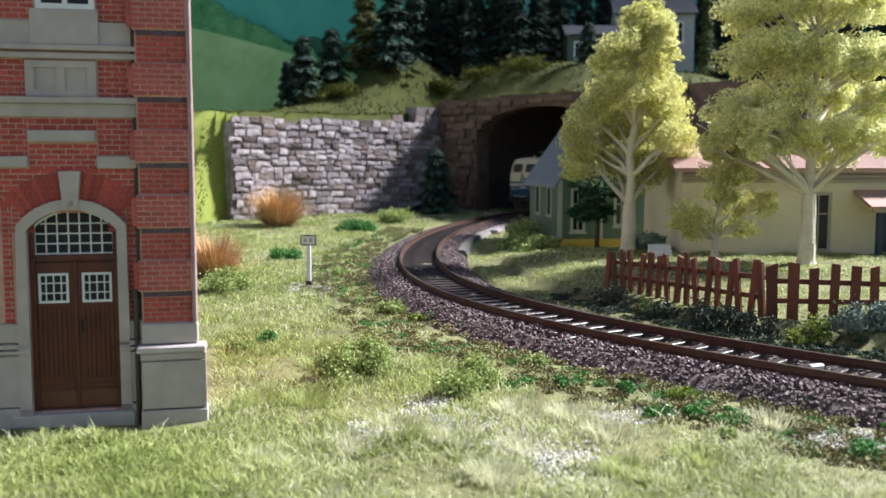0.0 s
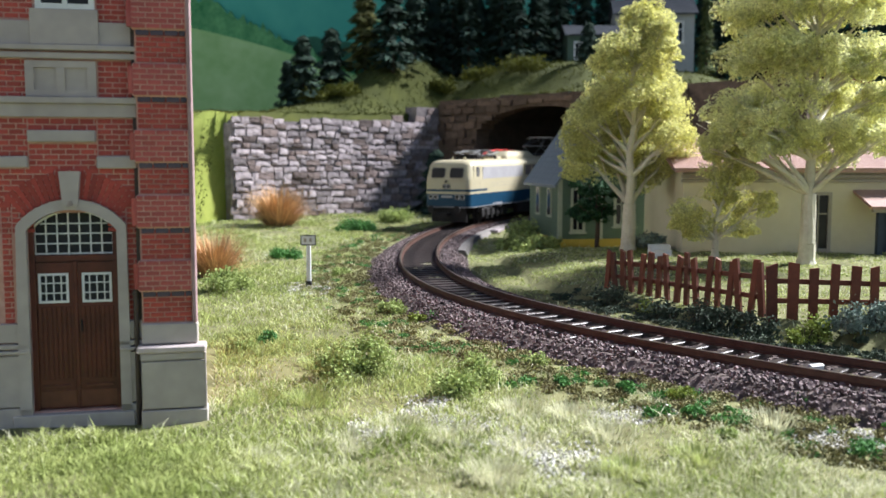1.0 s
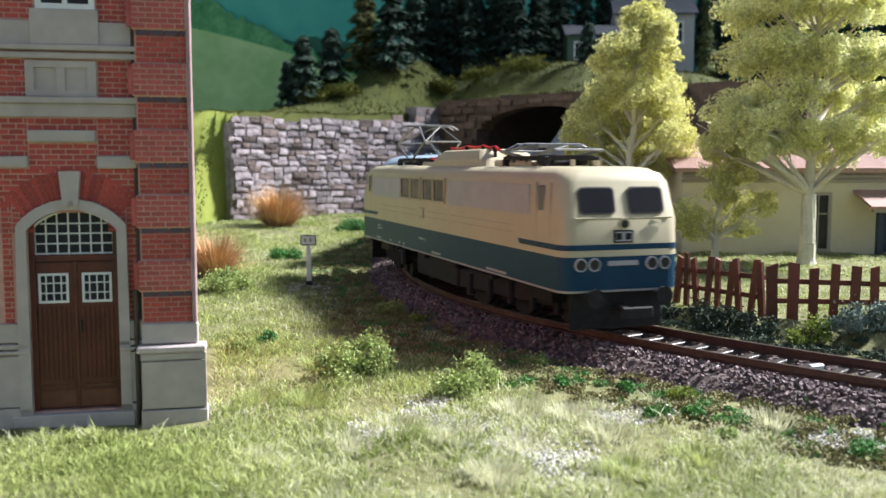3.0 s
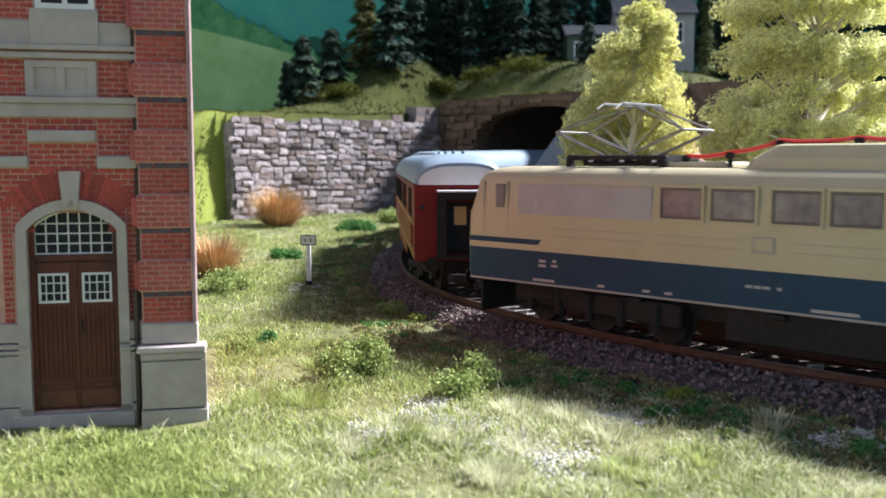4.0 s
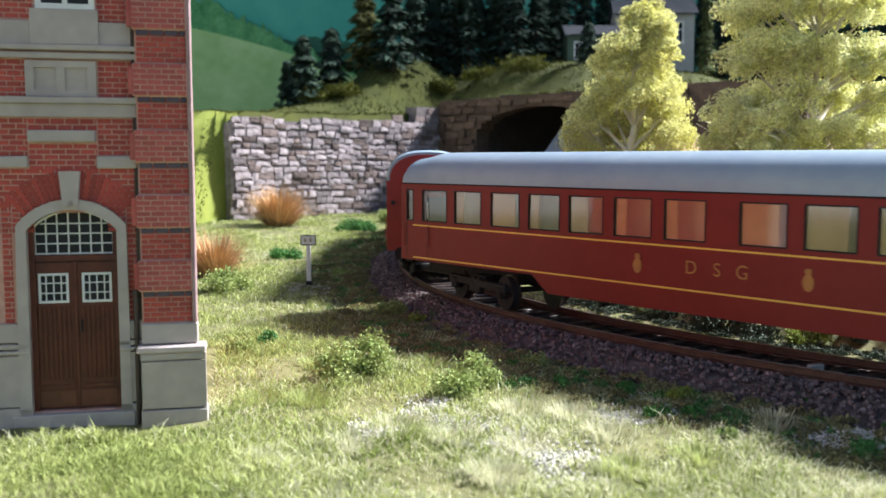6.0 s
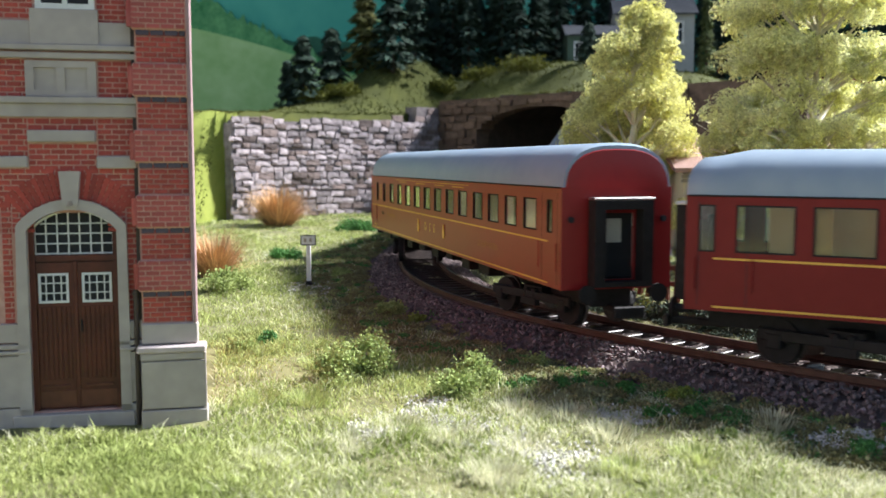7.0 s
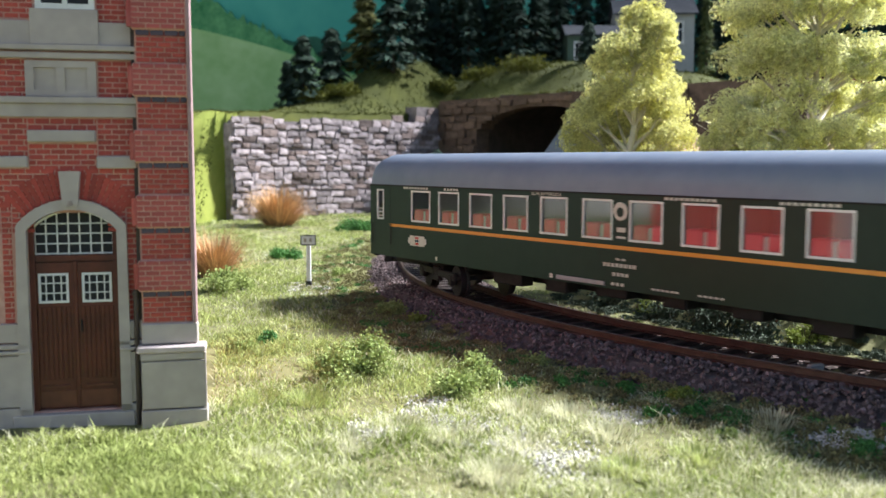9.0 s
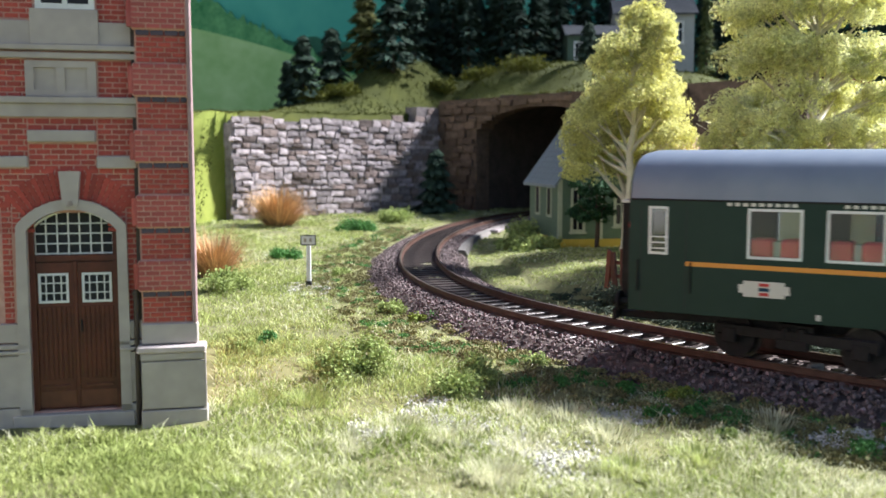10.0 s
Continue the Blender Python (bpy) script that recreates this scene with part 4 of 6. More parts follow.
            part("small_print", bx(x - w / 2, x + w / 2, a, b, z - 0.035, z + 0.035), M_GREYBAND, low)
        for x in (-4.5, -0.9, 2.3, 5.5):
            part("side_step", bx(x - 0.18, x + 0.18, *sorted((y * 1.5, y * 1.72)), 1.0, 1.1, bevel=0.02), M_BLACK, low)
    # roof: hump, insulators and cable, pantographs
    hump = part("roof_hump", loft(bmesh.new(), [(4.2, 2.6, 1.05, 0.3), (4.45, 2.45, 1.0, 0.3), (4.74, 2.0, 0.8, 0.3), (4.78, 1.9, 0.7, 0.3)]), M_CREAM, e, "cream roof hump")
    hump.matrix_local = pose(0.4 * U, 0, 0)
    part("roof_box", bx(3.2, 6.0, -0.7, 0.7, 4.2, 4.42, bevel=0.06), M_CREAM, e)
    part("roof_box", bx(-4.4, -2.8, -0.7, 0.7, 4.2, 4.38, bevel=0.06), M_CREAM, e)
    posts = [(-3.9, 4.52), (-2.75, 4.6), (-1.55, 4.86), (0.2, 4.9), (1.7, 4.9), (2.7, 4.85), (3.9, 4.6)]
    bm = bmesh.new()
    for (xa, za), (xb, zb) in zip(posts, posts[1:]):
        for i in range(4):
            f, g = i / 4, (i + 1) / 4
            sag = lambda u: -0.22 * u * (1 - u)
            rod(bm, (xa + (xb - xa) * f, -0.45, za + (zb - za) * f + sag(f)), (xa + (xb - xa) * g, -0.45, za + (zb - za) * g + sag(g)), 0.05)
    part("roof_cable", bm, M_WIRE, e, "red high voltage roof cable")
    for x, z in posts:
        part("insulator", rod(rod(bmesh.new(), (x, -0.45, 4.2), (x, -0.45, z), 0.06), (x, -0.45, z - 0.14), (x, -0.45, z), 0.11, seg=10), M_BLACK, e)
    for s, rise in ((-1, 1.25), (1, 0.28)):
        bm = bmesh.new()
        c = s * 5.75
        for y in (-0.75, 0.75):
            box(bm, c - 1.5, c + 1.5, y - 0.07, y + 0.07, 4.42, 4.52, bevel=0.02)
            for x in (-1.4, 1.4):
                box(bm, c + x - 0.1, c + x + 0.1, y - 0.1, y + 0.1, 4.2, 4.45, bevel=0.03)
        for x in (-1.4, -0.4, 0.4, 1.4):
            box(bm, c + x - 0.08, c + x + 0.08, -0.75, 0.75, 4.4, 4.54)
        for x in (-0.95, 0.0, 0.95):
            rod(bm, (c + x, -0.7, 4.36), (c + x, 0.7, 4.36), 0.1, seg=8)
        for y in (-0.4, 0.4):
            box(bm, c - 1.2, c + 1.2, y - 0.05, y + 0.05, 4.3, 4.46, bevel=0.02)
        base = part("pantograph_base", bm, M_BLACK, e, "black pantograph base frame")
        def arm(p, q, r, seg=5):
            part("pantograph_arm", rod(bmesh.new(), p, q, r, seg=seg), M_PANTO, base)
        for y in (-0.72, 0.72):
            for d in (-1, 1):
                knee = (c + d * 1.9, y, 4.55 + rise * 0.48)
                arm((c + d * 0.35, y, 4.52), knee, 0.045, seg=5)
                arm(knee, (c + d * 0.28, y * 0.62, 4.55 + rise), 0.03, seg=5)
        for d in (-1, 1):
            arm((c + d * 1.9, -0.72, 4.55 + rise * 0.48), (c + d * 1.9, 0.72, 4.55 + rise * 0.48), 0.035, seg=5)
            arm((c + d * 1.9, -0.72, 4.55 + rise * 0.48), (c + d * 0.28, 0.45, 4.55 + rise), 0.022, seg=5)
            arm((c + d * 0.28, -0.9, 4.57 + rise), (c + d * 0.28, 0.9, 4.57 + rise), 0.045, seg=6)
            for y in (-1, 1):
                arm((c + d * 0.28, y * 0.9, 4.57 + rise), (c + d * 0.28, y * 1.2, 4.42 + rise), 0.03, seg=5)
    part("horn", rod(rod(bmesh.new(), (8.3, -0.5, 4.2), (8.3, -0.5, 4.42), 0.07), (8.1, 0.3, 4.2), (8.1, 0.3, 4.4), 0.12), M_CREAM, e)
    # running gear
    bm = bx(-8.6, 8.6, -1.2, 1.2, 0.7, 1.2)
    for y in (-1.35, 1.35):
        box(bm, -2.2, 2.2, y - 0.2, y + 0.2, 0.35, 1.15, bevel=0.05)
    part("underframe", bm, M_BLACK, e, "black underframe and tanks")
    for s in (-1, 1):
        part("snow_plough", bx(min(s * (H - 0.4), s * (H - 0.3)), max(s * (H - 0.4), s * (H - 0.3)), -1.3, 1.3, 0.18, 1.14, bevel=0.02), M_BLACK, e)
    buffers(e, L, 1.05)
    BOGIES[e.name] = []
    for sgn in (1, -1):
        b = bogie(e, 4.4, (-2.2, 0, 2.2), 0.62)
        bm = bmesh.new()
        for y in (-1.3, 1.3):
            box(bm, -2.9, 2.9, y - 0.09, y + 0.09, 0.5, 1.05, bevel=0.04)
            for x in (-2.2, -1.1, 0, 1.1, 2.2):
                rod(bm, (x, y + math.copysign(0.1, y), 0.35), (x, y + math.copysign(0.1, y), 1.0), 0.13, seg=8)
        part("side_frame", bm, M_BLACK, b)
        b.matrix_local = pose(sgn * 0.29 * L * U, 0, 0)
        BOGIES[e.name].append((b, sgn * 0.29 * L, 4.4))
    return e


M_SCREEN = mat("dark_windscreen", (0.010, 0.010, 0.012), (0.018, 0.017, 0.018), 0.3, scale=50, bump=0, spec=0.15)
M_SMOKE_SOLID = mat("dark_glazing", (0.012, 0.012, 0.015), (0.02, 0.02, 0.024), 0.2, scale=50, bump=0, spec=0.35)
M_GREYBAND_DARK = mat("dim_side_glass", (0.10, 0.10, 0.11), (0.13, 0.13, 0.14), 0.2, scale=80, bump=0)
M_WINDOW = mat("purplish_glazing", (0.09, 0.072, 0.082), (0.24, 0.205, 0.20), 0.18, scale=110, bump=0)
M_CREAM_SHADE = mat("window_rubber", (0.09, 0.08, 0.07), (0.13, 0.115, 0.095), 0.5, scale=100, bump=0.02)
loco = locomotive()

# times and the distance of the locomotive's front along the line
RUN = [(0, 64.6), (0.6, 55.9), (1, 50.15), (1.5, 41.5), (2, 31.5), (2.5, 19.7), (2.7, 15.5), (3.8, -1.82), (4, -4.3), (4.5, -10.28), (5, -16.4), (5.5, -21.0), (7, -38.18), (7.5, -47.29), (8, -57.5), (8.5, -67.08), (9, -76.1), (9.5, -83.4), (10, -89.97)]


def front_at(t):
    """Cubic pieces through RUN, with slopes taken from the neighbours."""
    i = max(k for k in range(len(RUN) - 1) if RUN[k][0] <= t + 1e-9)
    def slope(k):
        p, q = RUN[max(k - 1, 0)], RUN[min(k + 1, len(RUN) - 1)]
        return (q[1] - p[1]) / (q[0] - p[0])
    (ta, a), (tb, b) = RUN[i], RUN[i + 1]
    h = tb - ta
    u = (t - ta) / h
    return a * (1 + 2 * u) * (1 - u) ** 2 + slope(i) * h * u * (1 - u) ** 2 + b * u * u * (3 - 2 * u) + slope(i + 1) * h * u * u * (u - 1)


def motions():
    times = [float(t) for t in np.arange(0, 10.01, 0.25)]
    for ob, L, back, pivot in ((loco, LOCO, 0, 0.29), (coach_a, L1, LOCO + G1, 0.36), (coach_b, L2, LOCO + G1 + L1 + G2, 0.355), (coach_c, L3, LOCO + G1 + L1 + G2 + L2 + G3, 0.355)):
        mids = [front_at(t) + back + L / 2 for t in times]
        poses = [make_pose(s, pivot * L) for s in mids]
        walk(ob, list(zip(times, poses)))
        for b, at, base in BOGIES[ob.name]:
            walk(b, [(t, m.inverted() @ make_pose(s - at, base / 2)) for t, s, m in zip(times, mids, poses)])


# ---- the brick building beside the meadow: x along its front (0 at the corner), y away from it, z from its foot ----
def brick_mesh(w, h, d, seed):
    rng = random.Random(seed)
    bm = bx(-w / 2, w / 2, -d, 0.02, -h / 2, h / 2, bevel=0.006)
    for v in bm.verts:
        v.co.y += rng.uniform(-0.004, 0.004)
    bm.transform(Matrix.Scale(U, 4))
    me = bpy.data.meshes.new("brick")
    bm.to_mesh(me)
    bm.free()
    return me


def lay_bricks(parent, x0, x1, z0, z1, y, material, bw=0.26, bh=0.098, proud=0.014, name="brick", seed=1):
    """Courses of bricks in half bond on an upright face at y, within a panel."""
    rng = random.Random(seed)
    rows = max(1, round((z1 - z0) / bh))
    h = (z1 - z0) / rows
    meshes = {}
    for j in range(rows):
        x = x0 - (bw / 2 if j % 2 else 0)
        while x < x1 - 0.02:
            a, b = max(x, x0), min(x + bw, x1)
            x += bw
            w = round(b - a, 2)
            if w < 0.05:
                continue
            key = (w, rng.randrange(2))
            if key not in meshes:
                meshes[key] = brick_mesh(w - 0.026, h - 0.024, proud, seed * 7 + len(meshes))
                meshes[key].materials.append(material)
            o = new(name, meshes[key])
            o.parent = parent
            o.matrix_local = pose((a + b) / 2 * U, y * U, (z0 + (j + 0.5) * h) * U)


def brick_building():
    B = 0.75
    e = thing("brick_building", -4.753, 18.2, -B, 12.3, "red brick building with grey sandstone bands and brown double door", "building")
    W = 9.0
    door = (-3.05, -1.45, 0.36 + 0.03, 4.17)
    core = part("wall", holed(bmesh.new(), -W, -0.02, 0, 9.6, 0.14, 0.6, [door]), M_BRICK_JOINT, e, "pale mortar behind the bricks")
    part("side_wall", bx(-0.9, -0.6, 0.6, 7, 0, 9.6), M_BRICK, e)
    part("roof_slab", bx(-W, 0, 0.14, 7, 9.6, 9.75), M_SLATE, e)
    part("rear_wall", bx(-W, -0.45, 6.6, 7, 0, 9.6), M_BRICK, e)
    # bay brickwork in panels between the stone courses
    for i, (x0, x1, z0, z1) in enumerate(((-4.6, -2.97, 6.30, 7.0), (-1.71, -1.06, 6.30, 7.0), (-4.6, -2.97, 5.02, 5.93), (-1.75, -1.06, 5.24, 5.93), (-2.97, -1.75, 4.96, 5.46), (-2.97, -1.75, 5.70, 5.93), (-4.6, -3.7, 4.5, 5.0), (-1.28, -1.06, 2.1, 4.45), (-3.5, -3.31, 2.1, 4.4), (-4.6, -2.8, 7.74, 8.6), (-1.7, -1.06, 7.66, 8.6))):
        lay_bricks(core, x0, x1, z0, z1, 0.14, M_BRICK, seed=i + 1)
    # sandstone
    def stone(name, x0, x1, z0, z1, y0, bev=0.012, m=M_SANDSTONE, label=""):
        return part(name, bx(x0, x1, y0, 0.16, z0, z1, bevel=bev), m, e, label)
    stone("stone_band", -4.8, -1.05, 7.26, 7.70, 0.07)
    stone("stone_ledge", -4.8, -1.0, 7.17, 7.27, -0.01)
    stone("stone_ledge", -4.8, -1.02, 7.02, 7.13, 0.03)
    stone("window_apron", -2.85, -1.66, 7.27, 7.92, 0.03)
    stone("stone_band", -4.8, -1.03, 5.95, 6.2, 0.05)
    stone("stone_ledge", -4.8, -1.0, 6.2, 6.32, -0.02)
    bw = part("blind_window", holed(bmesh.new(), -2.97, -1.73, 6.33, 6.98, 0.07, 0.16, [(-2.82, -2.42, 6.46, 6.86), (-2.28, -1.88, 6.46, 6.86)]), M_SANDSTONE, e, "blind stone window")
    for x in (-2.62, -2.08):
        part("recess", bx(x - 0.2, x + 0.2, 0.12, 0.16, 6.46, 6.86), M_SANDSTONE, bw)
    stone("stone_block", -2.97, -1.77, 5.49, 5.71, 0.02, 0.02)
    stone("stone_block", -4.8, -2.98, 5.02, 5.23, 0.04, 0.02)
    stone("stone_block", -1.77, -1.05, 5.0, 5.23, 0.04, 0.02)
    # window over the apron
    wf = part("upper_window", frame_bars(bmesh.new(), -2.75, -1.72, 7.92, 9.2, 0.06, 0.16, 0.1), M_WHITE, e, "white upper window")
    part("pane", bx(-2.66, -1.81, 0.12, 0.13, 8.0, 9.1), M_DARK, wf)
    part("glazing_bar", bx(-2.28, -2.19, 0.05, 0.12, 7.95, 9.1), M_WHITE, wf)
    # arched stone doorframe, brick arch and keystone
    cx, half, spring, rise = -2.25, 0.8, 3.85, 0.38
    R = (half * half + rise * rise) / (2 * rise)
    zc = spring + rise - R
    def arc(r, n=15, spread=None):
        a1 = math.asin(min(1, (spread or half) / R))
        return [(cx + r * math.sin(a), zc + r * math.cos(a)) for a in np.linspace(-a1, a1, n)]
    inner, outer = arc(R), arc(R + 0.2, spread=half + 0.02)
    inner = [(cx - half, 0.36)] + inner + [(cx + half, 0.36)]
    outer = [(cx - half - 0.23, 0.36)] + [(min(max(x, cx - half - 0.23), cx + half + 0.2), z) for x, z in outer] + [(cx + half + 0.2, 0.36)]
    bm = bmesh.new()
    n = len(inner)
    vs = [[bm.verts.new((x, y, z)) for x, z in ln] for ln in (inner, outer) for y in (0.0, 0.16)]
    for i in range(n - 1):
        bm.faces.new((vs[0][i], vs[0][i + 1], vs[2][i + 1], vs[2][i]))
        bm.faces.new((vs[0][i], vs[1][i], vs[1][i + 1], vs[0][i + 1]))
        bm.faces.new((vs[2][i], vs[2][i + 1], vs[3][i + 1], vs[3][i]))
    fr = part("door_surround", bm, M_SANDSTONE, e, "arched grey stone door surround")
    # spandrel above the arch, in mortar colour, with radial bricks
    arch = part("brick_arch", bx(-4.6, -1.06, 0.136, 0.15, 4.25, 5.0), M_BRICK_JOINT, e)
    lay_bricks(arch, -4.6, -1.06, 4.27, 5.0, 0.139, M_BRICK, proud=0.012, seed=77)
    for i, (x0, x1) in enumerate(((-3.31, -2.9), (-1.62, -1.28), (-4.6, -3.5))):
        lay_bricks(arch, x0, x1, 3.8, 4.27, 0.139, M_BRICK, seed=80 + i)
    # thin dark strip that paints the deep shade where bay meets pier
    part("gap_shade", bx(-1.1, -1.04, 0.06, 0.16, 2.1, 9.5), M_PIPE_SHADE, e, "dark strip standing in for the shade beside the corner pier")
    for i in range(23):
        a = radians(-41 + 82 * i / 22)
        if abs(a) < radians(7):
            continue
        bm = prism(bmesh.new(), [(-0.033, 0), (0.033, 0), (0.046, 0.5), (-0.046, 0.5)], 0.118, 0.15)
        v = part("brick", bm, M_BRICK, arch)
        v.matrix_local = Matrix.Translation((cx * U, 0, zc * U)) @ Matrix.Rotation(a, 4, "Y") @ Matrix.Translation((0, 0, (R + 0.215) * U))
    bm = bmesh.new()
    prism(bm, [(cx - 0.13, 4.3), (cx + 0.13, 4.3), (cx + 0.19, 4.95), (cx - 0.19, 4.95)], -0.05, 0.16)
    part("keystone", bm, M_SANDSTONE, e)
    part("keystone_drop", rod(bmesh.new(), (cx, -0.05, 4.34), (cx, 0.0, 4.34), 0.06, seg=10), M_EDGE, e)
    # stone plinth in courses
    for x0, x1 in ((-4.8, -3.05), (-1.45, -1.0)):
        for z0, z1, y in ((0.0, 0.5, 0.0), (0.52, 1.5, 0.02), (1.53, 1.6, -0.02), (1.63, 1.72, 0.0), (1.75, 2.1, 0.04)):
            stone("plinth_stone", x0, x1, z0, z1, y)
    stone("door_sill", -3.4, -1.2, 0.0, 0.36, -0.04, 0.02)
    # the double door
    d = part("double_door", bx(cx - half, cx + half, 0.3, 0.36, 0.36, 3.3), M_DOOR, e, "brown panelled double door")
    part("transom", bx(cx - half, cx + half, 0.22, 0.3, 3.26, 3.36), M_DOOR, d)
    for s in (-1, 1):
        leaf = part("door_leaf", holed(bmesh.new(), min(cx + s * 0.03, cx + s * 0.74), max(cx + s * 0.03, cx + s * 0.74), 0.42, 3.22, 0.25, 0.3, [(min(cx + s * 0.12, cx + s * 0.66), max(cx + s * 0.12, cx + s * 0.66), 2.45, 3.02)]), M_DOOR, d)
        for i in range(7):
            x = cx + s * (0.13 + i * 0.087)
            part("slat", bx(x - 0.034, x + 0.034, 0.232, 0.25, 0.98, 2.38, bevel=0.008), M_DOOR, leaf)
        part("low_moulding", bx(min(cx + s * 0.14, cx + s * 0.64), max(cx + s * 0.14, cx + s * 0.64), 0.225, 0.25, 0.82, 0.87, bevel=0.008), M_DOOR_WORN, leaf)
        w = part("door_window", frame_bars(bmesh.new(), min(cx + s * 0.12, cx + s * 0.66), max(cx + s * 0.12, cx + s * 0.66), 2.45, 3.02, 0.235, 0.27, 0.045), M_WHITE, leaf, "white barred door window")
        part("pane", bx(min(cx + s * 0.12, cx + s * 0.66), max(cx + s * 0.12, cx + s * 0.66), 0.285, 0.29, 2.45, 3.02), M_DARK, w)
        for i in range(1, 4):
            x = cx + s * (0.12 + 0.135 * i)
            part("glazing_bar", bx(x - 0.011, x + 0.011, 0.245, 0.265, 2.47, 3.0), M_WHITE, w)
        for z in (2.64, 2.83):
            part("glazing_bar", bx(min(cx + s * 0.13, cx + s * 0.65), max(cx + s * 0.13, cx + s * 0.65), 0.245, 0.265, z - 0.011, z + 0.011), M_WHITE, w)
    part("kick_board", bx(cx - 0.74, cx + 0.74, 0.236, 0.25, 0.44, 0.76, bevel=0.008), M_DOOR_WORN, d, "worn kick board")
    for x in (cx - 0.75, cx + 0.75):
        part("door_post", bx(x - 0.05, x + 0.05, 0.2, 0.3, 0.38, 4.0), M_DOOR, d)
    part("cover_strip", bx(cx - 0.04, cx + 0.04, 0.22, 0.3, 0.4, 3.26, bevel=0.01), M_DOOR, d)
    part("door_handle", rod(bmesh.new(), (cx + 0.1, 0.2, 1.9), (cx + 0.1, 0.2, 2.12), 0.02), M_BLACK, d)
    # fanlight with bars
    bm = bmesh.new()
    pts = [(cx + (R - 0.02) * math.sin(a), zc + (R - 0.02) * math.cos(a)) for a in np.linspace(-math.asin(0.76 / R), math.asin(0.76 / R), 13)]
    prism(bm, [(cx - 0.76, 3.36)] + pts + [(cx + 0.76, 3.36)], 0.33, 0.35)
    fan = part("fanlight", bm, M_DARK, d, "arched barred fanlight")
    for i in range(8):
        x = cx - 0.70 + i * 0.2
        top = zc + math.sqrt((R - 0.03) ** 2 - (x - cx) ** 2)
        part("glazing_bar", bx(x - 0.013, x + 0.013, 0.28, 0.31, 3.37, top), M_WHITE, fan)
    for z in (3.39, 3.58, 3.77):
        part("glazing_bar", bx(cx - 0.72, cx + 0.72, 0.28, 0.31, z - 0.013, z + 0.013), M_WHITE, fan)
    for z in (3.96,):
        part("glazing_bar", bx(cx - 0.6, cx + 0.6, 0.28, 0.31, z - 0.013, z + 0.013), M_WHITE, fan)
    bm = bmesh.new()
    for (xa, za), (xb, zb) in zip(pts, pts[1:]):
        rod(bm, (xa, 0.29, za), (xb, 0.29, zb), 0.03, seg=5)
    part("arch_rim", bm, M_WHITE, fan)
    # corner pier of alternate proud and set-back brick blocks
    pier = part("corner_pier", bx(-1.02, -0.02, -0.06, 0.3, 2.05, 9.6), M_BRICK_JOINT, e)
    zs = [2.05, 2.66, 3.26, 3.87, 4.5, 5.1, 5.72, 6.33, 6.95, 7.56, 8.17, 8.8, 9.5]
    for i, (za, zb) in enumerate(zip(zs, zs[1:])):
        proud = i % 2 == 1
        y = -0.16 if proud else -0.08
        if proud:
            part("proud_block", bx(-1.07, -0.03, -0.15, 0.0, za, zb, bevel=0.03), M_BRICK_JOINT, pier)
            part("rounded_stub", rod(bmesh.new(), (-1.07, -0.06, za + 0.06), (-1.07, -0.06, zb - 0.06), 0.085, seg=12), M_BRICK_PALE, pier)
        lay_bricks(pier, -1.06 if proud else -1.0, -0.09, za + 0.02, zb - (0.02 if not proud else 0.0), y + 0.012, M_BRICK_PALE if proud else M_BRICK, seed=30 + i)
        # top course of each set-back block is laid in a darker colour
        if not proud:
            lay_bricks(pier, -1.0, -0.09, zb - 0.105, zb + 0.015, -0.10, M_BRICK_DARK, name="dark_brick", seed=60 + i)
    part("pale_corner", bx(-0.085, 0.0, -0.17, -0.06, 2.05, 9.5, bevel=0.02), M_CORNER, pier, "pale corner edge")
    part("corner_return", bx(-0.02, 0.0, -0.1, 0.2, 2.05, 9.5, bevel=0.005), M_CORNER, pier)
    stone("pier_base", -1.03, 0.01, 1.66, 2.05, -0.16, 0.02)
    stone("pier_ledge", -1.12, 0.16, 1.50, 1.64, -0.32, 0.03, M_EDGE)
    stone("pier_ledge", -1.06, 0.12, 1.36, 1.5, -0.28, 0.02)
    stone("pier_block", -1.04, 0.14, 0.42, 1.34, -0.27, 0.02)
    stone("pier_foot", -1.06, 0.17, 0.0, 0.40, -0.31, 0.02)
    part("pale_corner", bx(0.12, 0.155, -0.29, -0.24, 0.0, 1.5, bevel=0.008), M_EDGE, e, "pale corner edge")
    part("side_return", bx(-0.02, 0.13, -0.2, 0.5, 0.0, 1.5), M_SANDSTONE, e)
    pipe = part("rain_pipe", rod(bmesh.new(), (-1.13, 0.0, 0.02), (-1.13, 0.0, 2.7), 0.05, seg=8), M_PIPE_SHADE, e, "dark rain pipe")
    for z in (1.5, 2.6):
        part("pipe_collar", rod(bmesh.new(), (-1.13, 0.0, z), (-1.13, 0.0, z + 0.06), 0.075, seg=8), M_PIPE_SHADE, pipe)


M_BRICK_PALE = mat("worn_pale_brick", (0.33, 0.048, 0.040), (0.43, 0.11, 0.09), 0.5, scale=200, bump=0.15, rand=0.18)
M_DOOR_WORN = mat("worn_brown_door", (0.085, 0.026, 0.013), (0.15, 0.05, 0.026), 0.45, scale=160, bump=0.2)
M_CORNER = mat("pinkish_corner", (0.27, 0.17, 0.17), (0.36, 0.25, 0.25), 0.6, scale=200)
# colours the rain pipe and the painted shade strip beside the pier
M_PIPE_SHADE = mat("dark_pipe_and_shade", (0.035, 0.025, 0.02), (0.06, 0.04, 0.03), 0.5)
brick_building()


